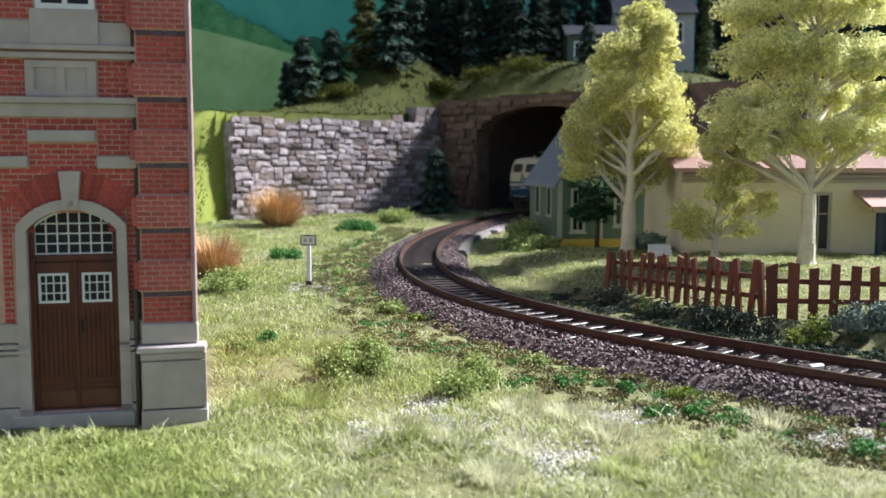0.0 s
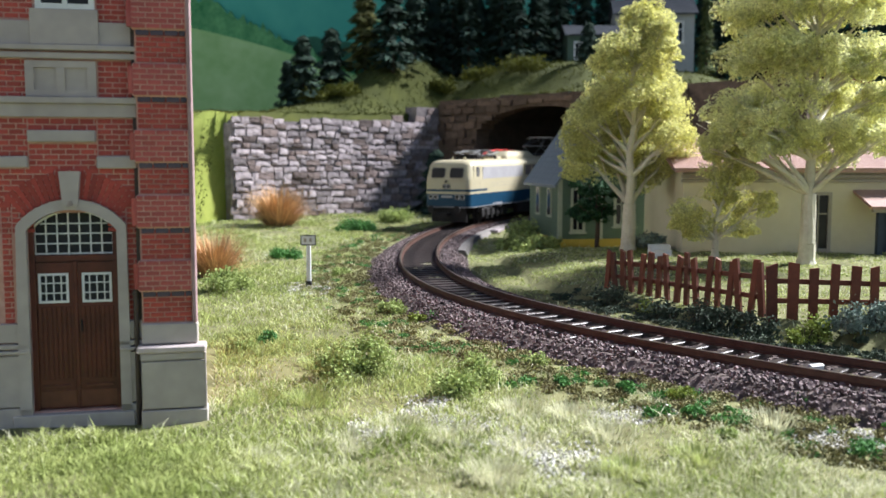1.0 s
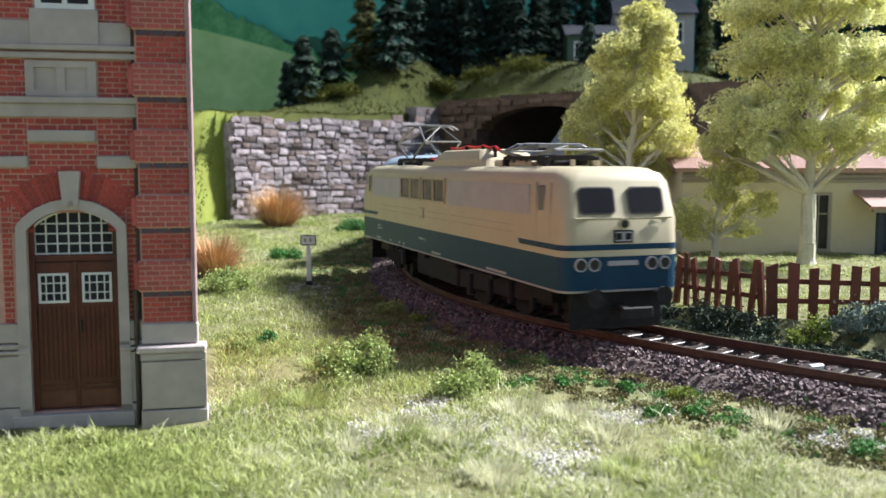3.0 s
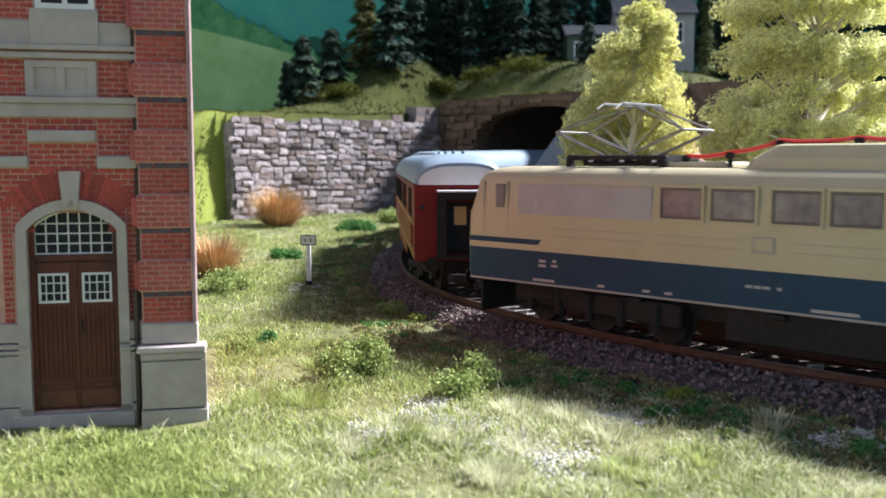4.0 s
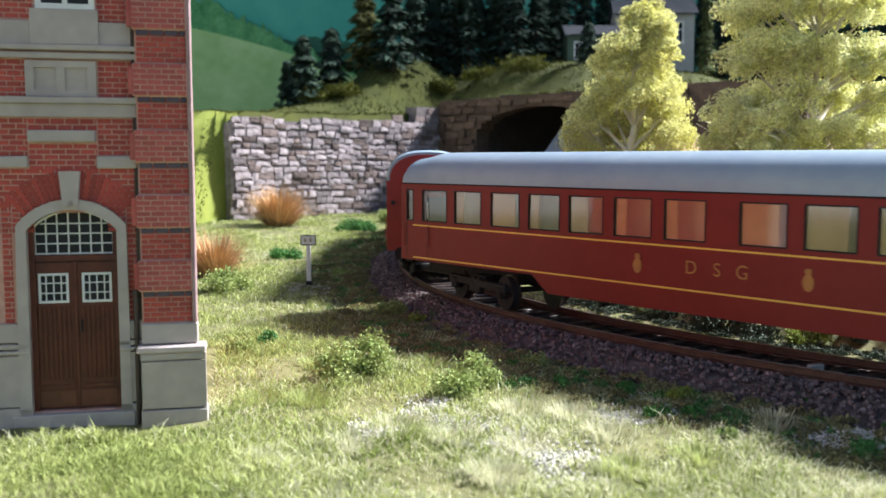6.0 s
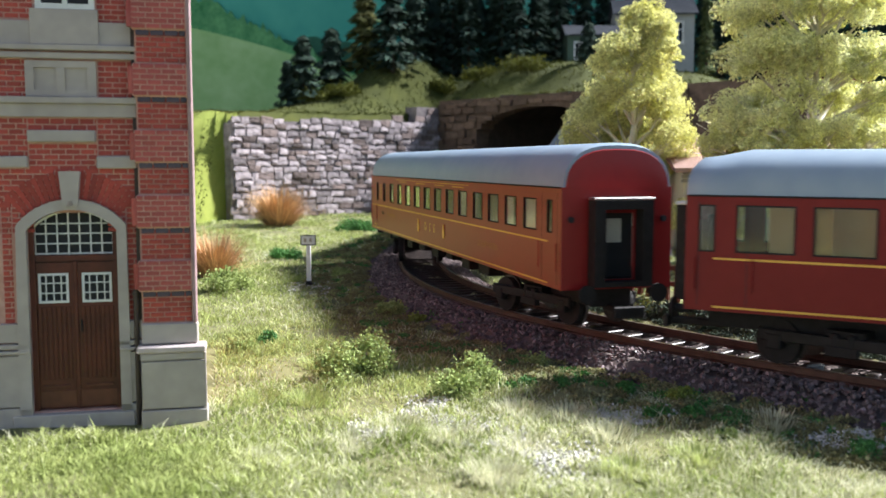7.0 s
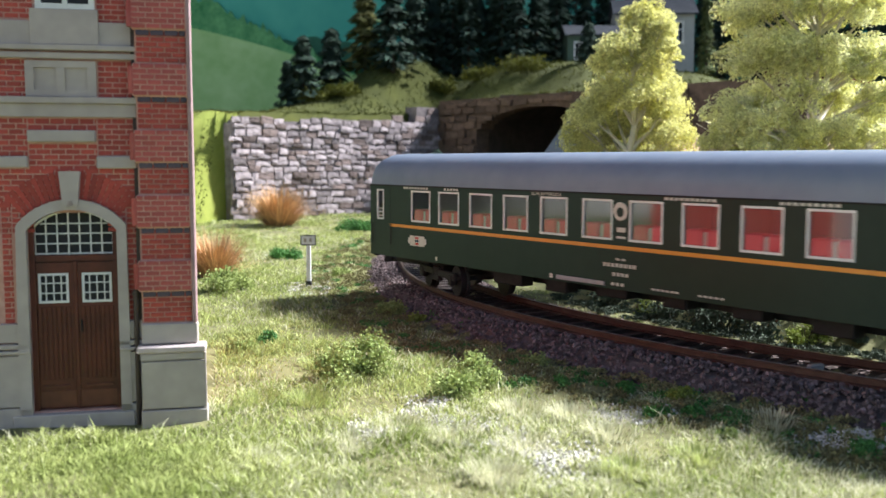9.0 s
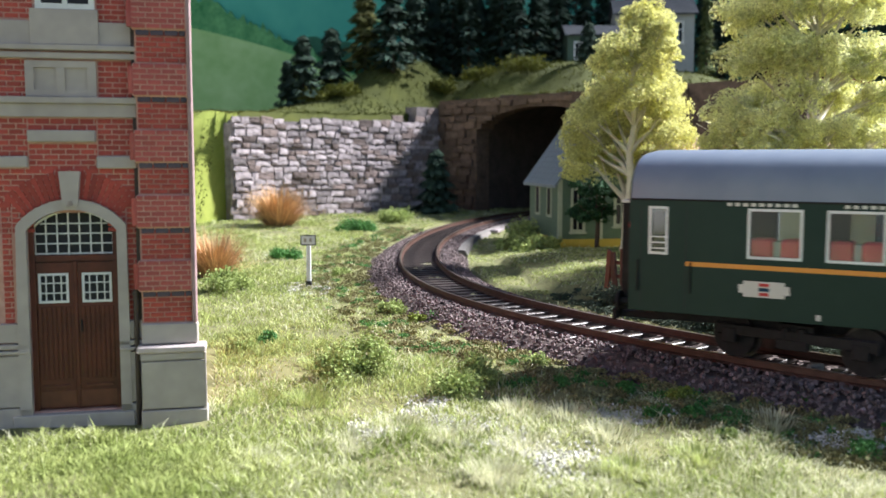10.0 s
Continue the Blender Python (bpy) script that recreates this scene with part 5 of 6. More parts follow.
# ---- stone walls and tunnel ----
def stone_mesh(seed, name="stone"):
    """A rough squared stone of unit size with a bulging face."""
    rng = random.Random(seed)
    bm = bx(-0.5, 0.5, -0.5, 0.5, -0.5, 0.5)
    bmesh.ops.subdivide_edges(bm, edges=bm.edges[:], cuts=1, use_grid_fill=True)
    for v in bm.verts:
        edge = max(abs(v.co.x), abs(v.co.z)) > 0.4
        v.co.x += rng.uniform(-0.05, 0.05)
        v.co.z += rng.uniform(-0.09, 0.09)
        v.co.y += rng.uniform(-0.14, 0.14) + (0.08 if edge and v.co.y < -0.3 else 0)
    me = bpy.data.meshes.new(name)
    bmesh.ops.recalc_face_normals(bm, faces=bm.faces)
    bm.transform(Matrix.Scale(U, 4))
    bm.to_mesh(me)
    bm.free()
    return me


def lay_stones(parent, length, top, material, row=0.56, wide=1.15, seed=3, skip=None, depth=0.36, z0=-0.4, other=None):
    rng = random.Random(seed)
    meshes = [stone_mesh(seed * 20 + i) for i in range(7)]
    for i, m in enumerate(meshes):
        m.materials.append(other if other and i % 7 in (2, 5) else material)
    z, count = z0, 0
    while True:
        h = row * rng.uniform(0.75, 1.25)
        x = -rng.uniform(0, 0.6)
        while x < length:
            w = wide * rng.uniform(0.55, 1.5)
            c = x + w / 2
            if z + h / 2 < top(c) and c < length and not (skip and skip(c, z + h / 2, w, h)):
                o = new("stone", rng.choice(meshes))
                o.parent = parent
                hh = h * rng.uniform(0.72, 1.2)
                o.matrix_local = pose(c * U, rng.uniform(-0.05, 0.07) * U, (z + h / 2 + rng.uniform(-0.1, 0.1)) * U, 0, rng.uniform(-5, 5), 0) @ Matrix.Diagonal((w * rng.uniform(0.86, 1.0), depth, hh - 0.04, 1))
                count += 1
            x += w
        z += h
        if z > 13:
            return


def walls():
    a = math.degrees(math.atan2(14.0, 14.9))
    L = math.hypot(14.0, 14.9)
    e = thing("retaining_wall", -15.2, 70, 0, a, "grey rubble stone retaining wall below the wooded hill", "stone wall")
    top = lambda x: 7.55 + 0.25 * math.sin(x * 0.9) + 0.02 * x + (1.3 * max(0.0, min(1.0, (x - 17.6) / 1.5)))
    part("backing", bx(0, L, 0.05, 1.6, -0.6, 7.4), M_MORTAR, e, "dark recessed joints")
    part("backing_rise", bx(17.8, L, 0.06, 1.5, 7.4, 9.0), M_MORTAR, e)
    lay_stones(e, L, top, M_STONE, row=0.50, wide=0.95, other=M_STONE_TAN, depth=0.24)
    # wall end turned to the meadow
    part("wall_end", bx(-0.3, 0.0, 0.1, 2.4, -0.6, 7.2, bevel=0.1), M_STONE, e)
    p = thing("tunnel_portal", -0.3, 84, 0, -48.7, "brown rubble stone tunnel portal with dark opening", "tunnel portal")
    u0, u1, sp, crown = 4.6, 18.5, 6.4, 8.7
    # opening cut as a row of upright strips under an arch
    bm = bmesh.new()
    n = 24
    box(bm, -0.1, u0, 0.1, 1.6, -0.6, 9.6)
    box(bm, u1, 34, 0.1, 1.6, -0.6, 9.6)
    for i in range(n):
        xa, xb = u0 + (u1 - u0) * i / n, u0 + (u1 - u0) * (i + 1) / n
        t = ((xa + xb) / 2 - (u0 + u1) / 2) / ((u1 - u0) / 2)
        box(bm, xa, xb, 0.1, 1.6, sp + (crown - sp) * math.sqrt(max(0, 1 - t * t)), 9.6)
    part("portal_wall", bm, M_STONE_BROWN, p)

    def skip(c, z, w, h):
        if not u0 - w / 2 < c < u1 + w / 2:
            return False
        t = (c - (u0 + u1) / 2) / ((u1 - u0) / 2)
        return z - h / 2 < sp + (crown - sp) * math.sqrt(max(0, 1 - t * t)) - 0.1
    lay_stones(p, 26, lambda x: 9.45, M_STONE_BROWN, row=0.62, wide=1.25, seed=8, skip=skip)
    sweep("tunnel_tube", [(-7.2, -0.9), (-7.2, 7.6), (-4.5, 9.4), (4.5, 9.4), (7.2, 7.6), (7.2, -0.9), (7.0, -0.9), (7.0, 7.4), (4.4, 9.2), (-4.4, 9.2), (-7.0, 7.4), (-7.0, -0.9)], 67, 178, 1.5, M_TUNNEL, p, "dark tunnel lining").matrix_parent_inverse = p.matrix_world.inverted()


walls()


def house(name, x, y, z, rz, w, d, eave, ridge, wall, roofm, label, openings, overhang=0.35, along="x"):
    """A gabled house: front face at local y = 0 over x 0..w, with openings (x0, x1, z0, z1) cut in its front."""
    e = thing(name, x, y, z, rz, label, "house")
    t = 0.2
    part("front_wall", holed(bmesh.new(), 0, w, -0.6, eave, 0, t, openings), wall, e)
    part("back_wall", bx(0, w, d - t, d, -0.6, eave), wall, e)
    for sx in (0, w - t):
        part("side_wall", bx(sx, sx + t, t, d - t, -0.6, eave), wall, e)
    part("floor_slab", bx(t, w - t, t, d - t, -0.6, -0.4), M_DARK, e)
    o, th = overhang, 0.14
    bm = bmesh.new()
    if along == "x":
        k = (ridge - eave) / (d / 2)
        prism(bm, [(-o, eave - o * k), (d / 2, ridge), (d + o, eave - o * k), (d + o, eave - o * k + th), (d / 2, ridge + th), (-o, eave - o * k + th)], -o, w + o, "x")
        for sx in (0.02, w - t + 0.02):
            part("gable", prism(bmesh.new(), [(0, eave), (d / 2, ridge - 0.02), (d, eave)], sx, sx + 0.16, "x"), wall, e)
    else:
        k = (ridge - eave) / (w / 2)
        prism(bm, [(-o, eave - o * k), (w / 2, ridge), (w + o, eave - o * k), (w + o, eave - o * k + th), (w / 2, ridge + th), (-o, eave - o * k + th)], -o, d + o, "y")
        for sy in (0.02, d - t + 0.02):
            part("gable", prism(bmesh.new(), [(0, eave), (w / 2, ridge - 0.02), (w, eave)], sy, sy + 0.16, "y"), wall, e)
    r = part("roof", bm, roofm, e)
    return e, r


def window(parent, x0, x1, z0, z1, frm, y=0.0, bars=1, glassm=None):
    w = part("window", frame_bars(bmesh.new(), x0 - 0.12, x1 + 0.12, z0 - 0.12, z1 + 0.12, y - 0.06, y + 0.05, 0.14), frm, parent)
    part("pane", bx(x0, x1, y + 0.06, y + 0.07, z0, z1), glassm or M_SMOKE_SOLID, w, "dark window pane")
    for i in range(1, bars + 1):
        x = x0 + (x1 - x0) * i / (bars + 1)
        part("glazing_bar", bx(x - 0.03, x + 0.03, y - 0.02, y + 0.05, z0, z1), frm, w)
    part("glazing_bar", bx(x0, x1, y - 0.02, y + 0.05, z0 + (z1 - z0) * 0.65 - 0.03, z0 + (z1 - z0) * 0.65 + 0.03), frm, w)
    part("sill", bx(x0 - 0.2, x1 + 0.2, y - 0.14, y + 0.02, z0 - 0.22, z0 - 0.12, bevel=0.02), frm, w)
    return w


def houses():
    # green boarded house, its gable towards the meadow and its eave side to the line
    e, r = house("green_wooden_house", 6.37, 52, 0, 8, 5.6, 7.0, 3.4, 7.3, M_HOUSE_GREEN, M_SLATE, "green boarded house with slate roof and ochre base", [(0.75, 1.35, 0.6, 2.8), (3.2, 4.2, 0.9, 2.6)], along="y")
    part("base_course", bx(-0.06, 5.66, -0.06, 0.02, -0.6, 0.1), M_OCHRE, e, "ochre base course")
    part("base_course", bx(-0.06, 0.0, 0.02, 7.0, -0.6, 0.1), M_OCHRE, e)
    for x in (-0.1, 2.2, 5.45):
        part("corner_board", bx(x, x + 0.25, -0.08, 0.02, 0.1, 3.4), M_TRIM_PALE, e, "pale corner board")
    window(e, 0.75, 1.35, 0.6, 2.8, M_TRIM_PALE, bars=1)
    window(e, 3.2, 4.2, 0.9, 2.6, M_TRIM_PALE, bars=2)
    for i in range(11):
        z = 0.2 + 0.29 * i
        part("board", bx(-0.015, 0.0, 0.05, 6.95, z, z + 0.27), M_HOUSE_GREEN, e)
    for i in range(11):
        z = 0.2 + 0.29 * i
        part("board", bx(0.16, 0.6, -0.015, 0.0, z, z + 0.27), M_HOUSE_GREEN, e)
        part("board", bx(1.55, 2.18, -0.015, 0.0, z, z + 0.27), M_HOUSE_GREEN, e)
        part("board", bx(2.48, 5.43, -0.014, 0.0, z, z + 0.27), M_HOUSE_GREEN, e) if i not in range(2, 9) else part("board", bx(2.48, 3.05, -0.014, 0.0, z, z + 0.27), M_HOUSE_GREEN, e)
    for y0 in (1.6, 4.3):
        w = part("window", bx(-0.05, 0.0, y0, y0 + 1.1, 1.2, 3.0), M_TRIM_PALE, e, "narrow pale side window")
        part("pane", bx(-0.06, -0.05, y0 + 0.2, y0 + 0.9, 1.35, 2.85), M_SMOKE_SOLID, w)
    for i in range(14):
        f = i / 14
        x0, z0 = -0.35 + (2.8 + 0.35) * f, 3.4 - 0.35 * (3.9 / 2.8) + (3.9 + 0.35 * 3.9 / 2.8) * f + 0.14
        bm = bx(0, 0.5, -0.35, 7.35, 0, 0.035)
        s = part("slate_course", bm, M_SLATE, r)
        s.matrix_local = Matrix.Translation((x0 * U, 0, z0 * U)) @ Matrix.Rotation(-math.atan2(3.9, 2.8) + 0.05, 4, "Y")

    # cream plastered house with porch
    e, r = house("cream_house", 10.6, 42, 0, 0, 12.2, 8.0, 4.05, 5.3, M_PLASTER, M_TILE, "cream plastered house with pink tiled roof", [(5.55, 6.45, 0.5, 2.9), (8.7, 9.9, -0.4, 2.6)], overhang=0.5)
    window(e, 5.55, 6.45, 0.5, 2.9, M_GREYTRIM)
    for z0, z1, y in ((3.45, 3.6, -0.1), (3.64, 3.8, -0.2), (3.84, 4.0, -0.32)):
        part("cornice", bx(-0.1, 12.3, y, 0.0, z0, z1, bevel=0.02), M_GREYTRIM, e)
    for i in range(16):
        part("tile_course", bx(-0.5, 12.7, 0, 0.36, 0, 0.07), M_TILE, r).matrix_local = Matrix.Translation((0, (-0.5 + i * 0.28) * U, (4.05 - 0.5 * 0.3125 + i * 0.28 * 0.3125 + 0.13) * U)) @ Matrix.Rotation(math.atan(0.3125) - 0.08, 4, "X")
    part("porch_door", bx(8.7, 9.9, 0.12, 0.2, -0.4, 2.6), M_NAVY, e, "navy door")
    for x in (8.2, 10.2):
        part("porch_post", bx(x - 0.12, x + 0.12, -1.3, -1.05, -0.5, 2.5), M_NAVY, e)
    part("porch_wall", bx(7.9, 10.7, -1.4, -1.2, -0.5, 0.35, bevel=0.02), M_NAVY, e, "navy boarded porch parapet")
    for i in range(9):
        part("parapet_board", bx(7.93 + i * 0.31, 8.2 + i * 0.31, -1.425, -1.4, -0.45, 0.3), M_NAVY, e)
    bm = bmesh.new()
    prism(bm, [(-1.9, 2.35), (0.0, 3.0), (0.0, 3.12), (-1.95, 2.47)], 7.5, 11.3, "x")
    pr = part("porch_roof", bm, M_TILE, e, "small pink tiled porch roof")
    part("porch_eave", bx(7.65, 11.1, -1.75, -1.5, 2.2, 2.36, bevel=0.02), M_GREYTRIM, pr)
    # houses up on the hill
    e, r = house("hillside_house", 17.9, 100, 12.4, -4, 8, 5, 7.2, 8.8, M_HILLWALL, M_SLATE_DARK, "pale grey hillside house with dark roof", [(0.9, 1.8, 4.2, 6.2), (3.4, 4.3, 4.2, 6.2), (5.9, 6.8, 4.2, 6.2)])
    for x in (0.9, 3.4, 5.9):
        window(e, x, x + 0.9, 4.2, 6.2, M_WHITE)
    e, r = house("low_hillside_house", 12.3, 95, 12.2, 0, 5.4, 4, 4.6, 5.6, M_HOUSE_GREEN, M_SLATE_DARK, "low grey-green hillside house with slate roof", [(0.7, 1.6, 2.2, 3.8), (3.4, 4.3, 2.2, 3.8)])
    for x in (0.7, 3.4):
        window(e, x, x + 0.9, 2.2, 3.8, M_WHITE)
    e, r = house("red_hillside_house", 35.0, 98, 8.6, 4, 9, 6, 4.6, 7.5, M_REDWALL, M_SLATE_DARK, "red boarded hillside house behind the trees", [(1.5, 2.6, 1.2, 3.2), (5.5, 6.6, 1.2, 3.2)])
    for x in (1.5, 5.5):
        window(e, x, x + 1.1, 1.2, 3.2, M_WHITE)
    # white steps and post by the cream house
    e = thing("white_garden_steps", 9.0, 40.6, gz(9.2, 40.6) - 0.1, 0, "small white garden steps before the house", "steps")
    for i in range(3):
        part("step", bx(0, 0.9, i * 0.25, 1.0, i * 0.2, i * 0.2 + 0.2, bevel=0.02), M_WHITE, e)


M_TRIM_PALE = mat("pale_green_trim", (0.26, 0.29, 0.22), (0.34, 0.36, 0.28), 0.6, scale=150)
M_HILLWALL = mat("grey_wall_paint", (0.30, 0.31, 0.30), (0.38, 0.39, 0.38), 0.8, scale=60)
M_REDWALL = mat("red_wall_paint", (0.20, 0.03, 0.035), (0.25, 0.05, 0.05), 0.7, scale=60)
houses()


# ---- hill, backdrop and plants ----
FRONT_LINE = [(-80, 84, 8.3), (-30, 74.5, 8.2), (-15.4, 70.6, 8.0), (-8, 77.6, 8.1), (-1.5, 84.5, 8.6), (0.2, 85.0, 9.3), (6, 78.5, 9.7), (12, 71.8, 9.7), (20, 66.5, 8.6), (30, 66, 7.5), (80, 70, 7.5)]


def hill_z(x, y):
    fx = [p[0] for p in FRONT_LINE]
    fy, ft = float(np.interp(x, fx, [p[1] for p in FRONT_LINE])), float(np.interp(x, fx, [p[2] for p in FRONT_LINE]))
    v = max(0.0, y - fy)
    k = float(smooth01((x + 17) / 9)) if x < 0 else 1.0
    rise = 2.3 * float(smooth01(v / 12)) + 0.10 * max(0, v - 10)
    bumps = 0.55 * math.sin(x * 0.55 + 0.4 * y) * math.sin(y * 0.43 - x * 0.2) * float(smooth01(v / 4))
    mound = 2.3 * math.exp(-((x + 6.2) / 3.6) ** 2 - ((y - 89) / 4.5) ** 2) + 3.6 * math.exp(-((x + 2.0) / 2.3) ** 2 - ((y - 93) / 3.5) ** 2) + 1.2 * math.exp(-((x - 6.5) / 5) ** 2 - ((y - 88) / 5) ** 2)
    return ft + k * (rise + bumps + mound * float(smooth01(v / 5))) + 0.10 * math.sin(x * 2.1) * math.sin(y * 1.7)


# hill grass brightened in colour to look lit on the left slope
M_HILL_LIT = mat("hill_grass_lit", (0.17, 0.21, 0.03), (0.27, 0.30, 0.06), 0.95, scale=60, bump=0.7, fine=9)


def hill():
    V, F = [], []
    xs = np.arange(-80, 80.1, 0.8)
    vs = [0, 0.8, 1.6, 2.5, 3.5, 5, 7, 9, 11, 14, 17, 20, 24, 28, 33, 38, 44, 52, 62]
    fx = [p[0] for p in FRONT_LINE]
    for x in xs:
        fy = float(np.interp(x, fx, [p[1] for p in FRONT_LINE]))
        soft = float(smooth01((-16 - x) / 2.0)) + float(smooth01((x - 19) / 4))
        rng = random.Random(int(x * 10))
        V.append((x, fy - 6.5 * soft + (0 if soft else 0.6), -0.7))
        V.append((x, fy - 4.2 * soft + rng.uniform(-0.2, 0.2) * soft + (0 if soft else 0.6), 2.4))
        V.append((x, fy - 1.9 * soft + rng.uniform(-0.3, 0.3) * soft + (0 if soft else 0.5), 5.8))
        for v in vs:
            V.append((x, fy + v, hill_z(x, fy + v)))
    k = len(vs) + 3
    for i in range(len(xs) - 1):
        for j in range(3 if -1.0 < xs[i] < 19.5 else 0, k - 1):
            F.append((i * k + j, (i + 1) * k + j, (i + 1) * k + j + 1, i * k + j + 1))
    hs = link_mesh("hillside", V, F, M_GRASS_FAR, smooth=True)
    hs.data.materials.append(M_HILL_LIT)
    # low left faces get the brighter grass, in place of light falling there
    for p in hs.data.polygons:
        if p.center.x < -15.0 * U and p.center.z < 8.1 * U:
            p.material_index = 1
    tagged(hs, "olive green grassy hillside above the walls", "hill", kind="structure")
    rng = np.random.default_rng(5)
    P, n = [], 26000
    for x, v in zip(rng.uniform(-32, 30, n), 30 * rng.random(n) ** 1.6):
        fy = float(np.interp(x, fx, [p[1] for p in FRONT_LINE]))
        P.append((x, fy + v, hill_z(x, fy + v) - 0.05))
    for x, f in zip(rng.uniform(-32, -16.5, 2500), rng.random(2500)):
        fy = float(np.interp(x, fx, [p[1] for p in FRONT_LINE]))
        P.append((x, fy - 6.5 * (1 - f), -0.7 + 8.6 * f))
    blades("hill_grass", P, 0.22, 0.04, M_HILLBLADE, "olive grass tufts on the hillside", "grass", lean=1.2, seed=8)


M_HILLBLADE = mat("olive_hill_grass", (0.05, 0.06, 0.007), (0.085, 0.094, 0.014), 0.85, scale=25, bump=0, island=0.35, through_light=0.2)
M_MEADOW = mat("printed_meadow", (0.27, 0.48, 0.17), (0.42, 0.62, 0.28), 0.8, scale=18, bump=0)
M_TEAL = mat("printed_far_hills", (0.045, 0.30, 0.235), (0.09, 0.40, 0.30), 0.8, scale=9, bump=0)
M_TEAL2 = mat("printed_middle_hills", (0.015, 0.085, 0.05), (0.025, 0.12, 0.07), 0.8, scale=9, bump=0)
M_PRINTSKY = mat("printed_sky", (0.02, 0.05, 0.20), (0.03, 0.07, 0.26), 0.8, scale=5, bump=0)
M_PRINTWOOD = mat("printed_wood", (0.03, 0.18, 0.06), (0.14, 0.38, 0.15), 0.8, scale=70, bump=0)
M_ROOMWALL = mat("room_wall", (0.42, 0.40, 0.36), (0.46, 0.44, 0.40), 0.9, scale=5, bump=0.02)


def backdrop():
    e = thing("backdrop", 0, 136, 0, label="printed landscape backdrop of meadow and wooded hills", category="backdrop", kind="structure")
    part("sky_print", bx(-130, 130, 0, 0.5, -5, 70), M_PRINTSKY, e)

    def layer(name, y, fn, m, x0=-130, x1=130, step=0.8):
        xs = np.arange(x0, x1 + 0.1, step)
        bm = bmesh.new()
        prism(bm, [(x0, -5)] + [(float(x), fn(x)) for x in xs] + [(x1, -5)], y, y + 0.15)
        part(name, bm, m, e)
    r = random.Random(2)
    layer("far_hill_print", -0.2, lambda x: 31.0 + 3.0 * math.sin(x * 0.11 + 2.2) + 0.5 * math.sin(x * 0.7) - (5.0 * math.exp(-((x + 13) / 5.0) ** 2)), M_TEAL)
    layer("middle_hill_print", -0.4, lambda x: 20.6 + 0.9 * math.sin(x * 0.25) + 0.35 * math.sin(x * 1.3), M_TEAL2, x1=0)
    layer("wood_print", -0.6, lambda x: 27.5 - 0.46 * (x + 35) + r.uniform(-0.8, 0.8), M_PRINTWOOD, x0=-90, x1=-10, step=0.45)
    layer("meadow_print", -0.8, lambda x: 22.9 - 0.22 * (x + 35) - 0.003 * (x + 35) ** 2, M_MEADOW, x0=-90, x1=-6)


def conifer(x, y, z, h, r, m, label, seed, twigs=1500, category="conifer"):
    e = thing("fir_tree", x, y, z, 0, label, category, "fir trees on the hill")
    part("trunk", rod(bmesh.new(), (0, 0, -0.2), (0, 0, h * 0.95), r * 0.09, 0.02, seg=6), M_BARK_DARK, e)
    rng = np.random.default_rng(seed)
    f = rng.random(twigs) ** 0.75
    hz = 0.06 + 0.94 * f
    rad = r * (1 - hz) ** 0.85 * (0.75 + 0.35 * np.sin(hz * 38)) + 0.04
    a = rng.uniform(0, 2 * np.pi, twigs)
    q = np.sqrt(rng.random(twigs)) * rad
    P = np.stack([q * np.cos(a), q * np.sin(a), h * hz - 0.25 * q], 1)
    out = np.stack([np.cos(a), np.sin(a), -0.5 + 0 * a], 1)
    ln = (0.16 * r + 0.12) * rng.uniform(0.7, 1.4, twigs)
    side = np.stack([-np.sin(a), np.cos(a), 0.3 * rng.normal(size=twigs)], 1) * (ln * 0.35)[:, None]
    tip = P + out * ln[:, None]
    V = np.stack([P - side, P + side, tip + side * 0.3, tip - side * 0.3], 1).reshape(-1, 3)
    k = np.arange(twigs) * 4
    link_mesh("crown", V, [(i, i + 1, i + 2, i + 3) for i in k], m, e, "drooping needle crown")


M_BARK_DARK = mat("dark_bark", (0.05, 0.035, 0.025), (0.09, 0.065, 0.05), 0.9, scale=200)


def forest():
    def by_px(px, depth):
        return (px - 784) / 1681 * depth
    rng = random.Random(12)
    for i, (px, top, depth, wide, olive) in enumerate(((540, 68, 84, 80, 0), (512, 110, 86, 50, 0), (590, 55, 87, 90, 0), (648, -12, 91, 100, 1), (696, -25, 89, 105, 0), (735, -10, 95, 90, 0), (770, 0, 97, 90, 0), (1037, 45, 84, 60, 0), (1243, -5, 80, 40, 2))):
        x = by_px(px, depth)
        z = hill_z(x, depth) - 0.2
        h = 4.39 + (285 - top) / 1681 * depth - z
        conifer(x, depth, z, h, wide / 1681 * depth / 2, (M_FIR, M_FIR_OLIVE_LIT, M_FIR_LIGHT)[olive], ("dark green model fir tree on the hill", "olive green fir tree lit on the hill", "slim pale green conifer by the houses")[olive], i)
    n = 0
    for depth in (96, 102, 109, 117):
        for px in range(790 - 3 * (depth - 100), (985 if depth < 105 else 1600), 40):
            x = by_px(px + rng.uniform(-14, 14), depth)
            z = hill_z(x, depth) - 0.3
            conifer(x, depth + rng.uniform(-2, 2), z, rng.uniform(8.5, 13.0) + (2 if depth > 110 else 0), rng.uniform(2.1, 2.8), M_FIR, "dark green model fir tree in the wood", 40 + n, 1000)
            n += 1
    for px in (1190, 1290, 1400, 1500, 1590):
        x = by_px(px, 118)
        conifer(x, 118, hill_z(x, 118) - 0.3, rng.uniform(9, 12), 2.1, M_FIR, "dark green model fir tree in the wood", 90 + px, 800)
    x, y = by_px(772, 77), 77
    conifer(x, y, gz(x, y) - 0.1, 5.3, 2.1, M_FIR, "dark fir tree standing beside the portal", 7, 2200)


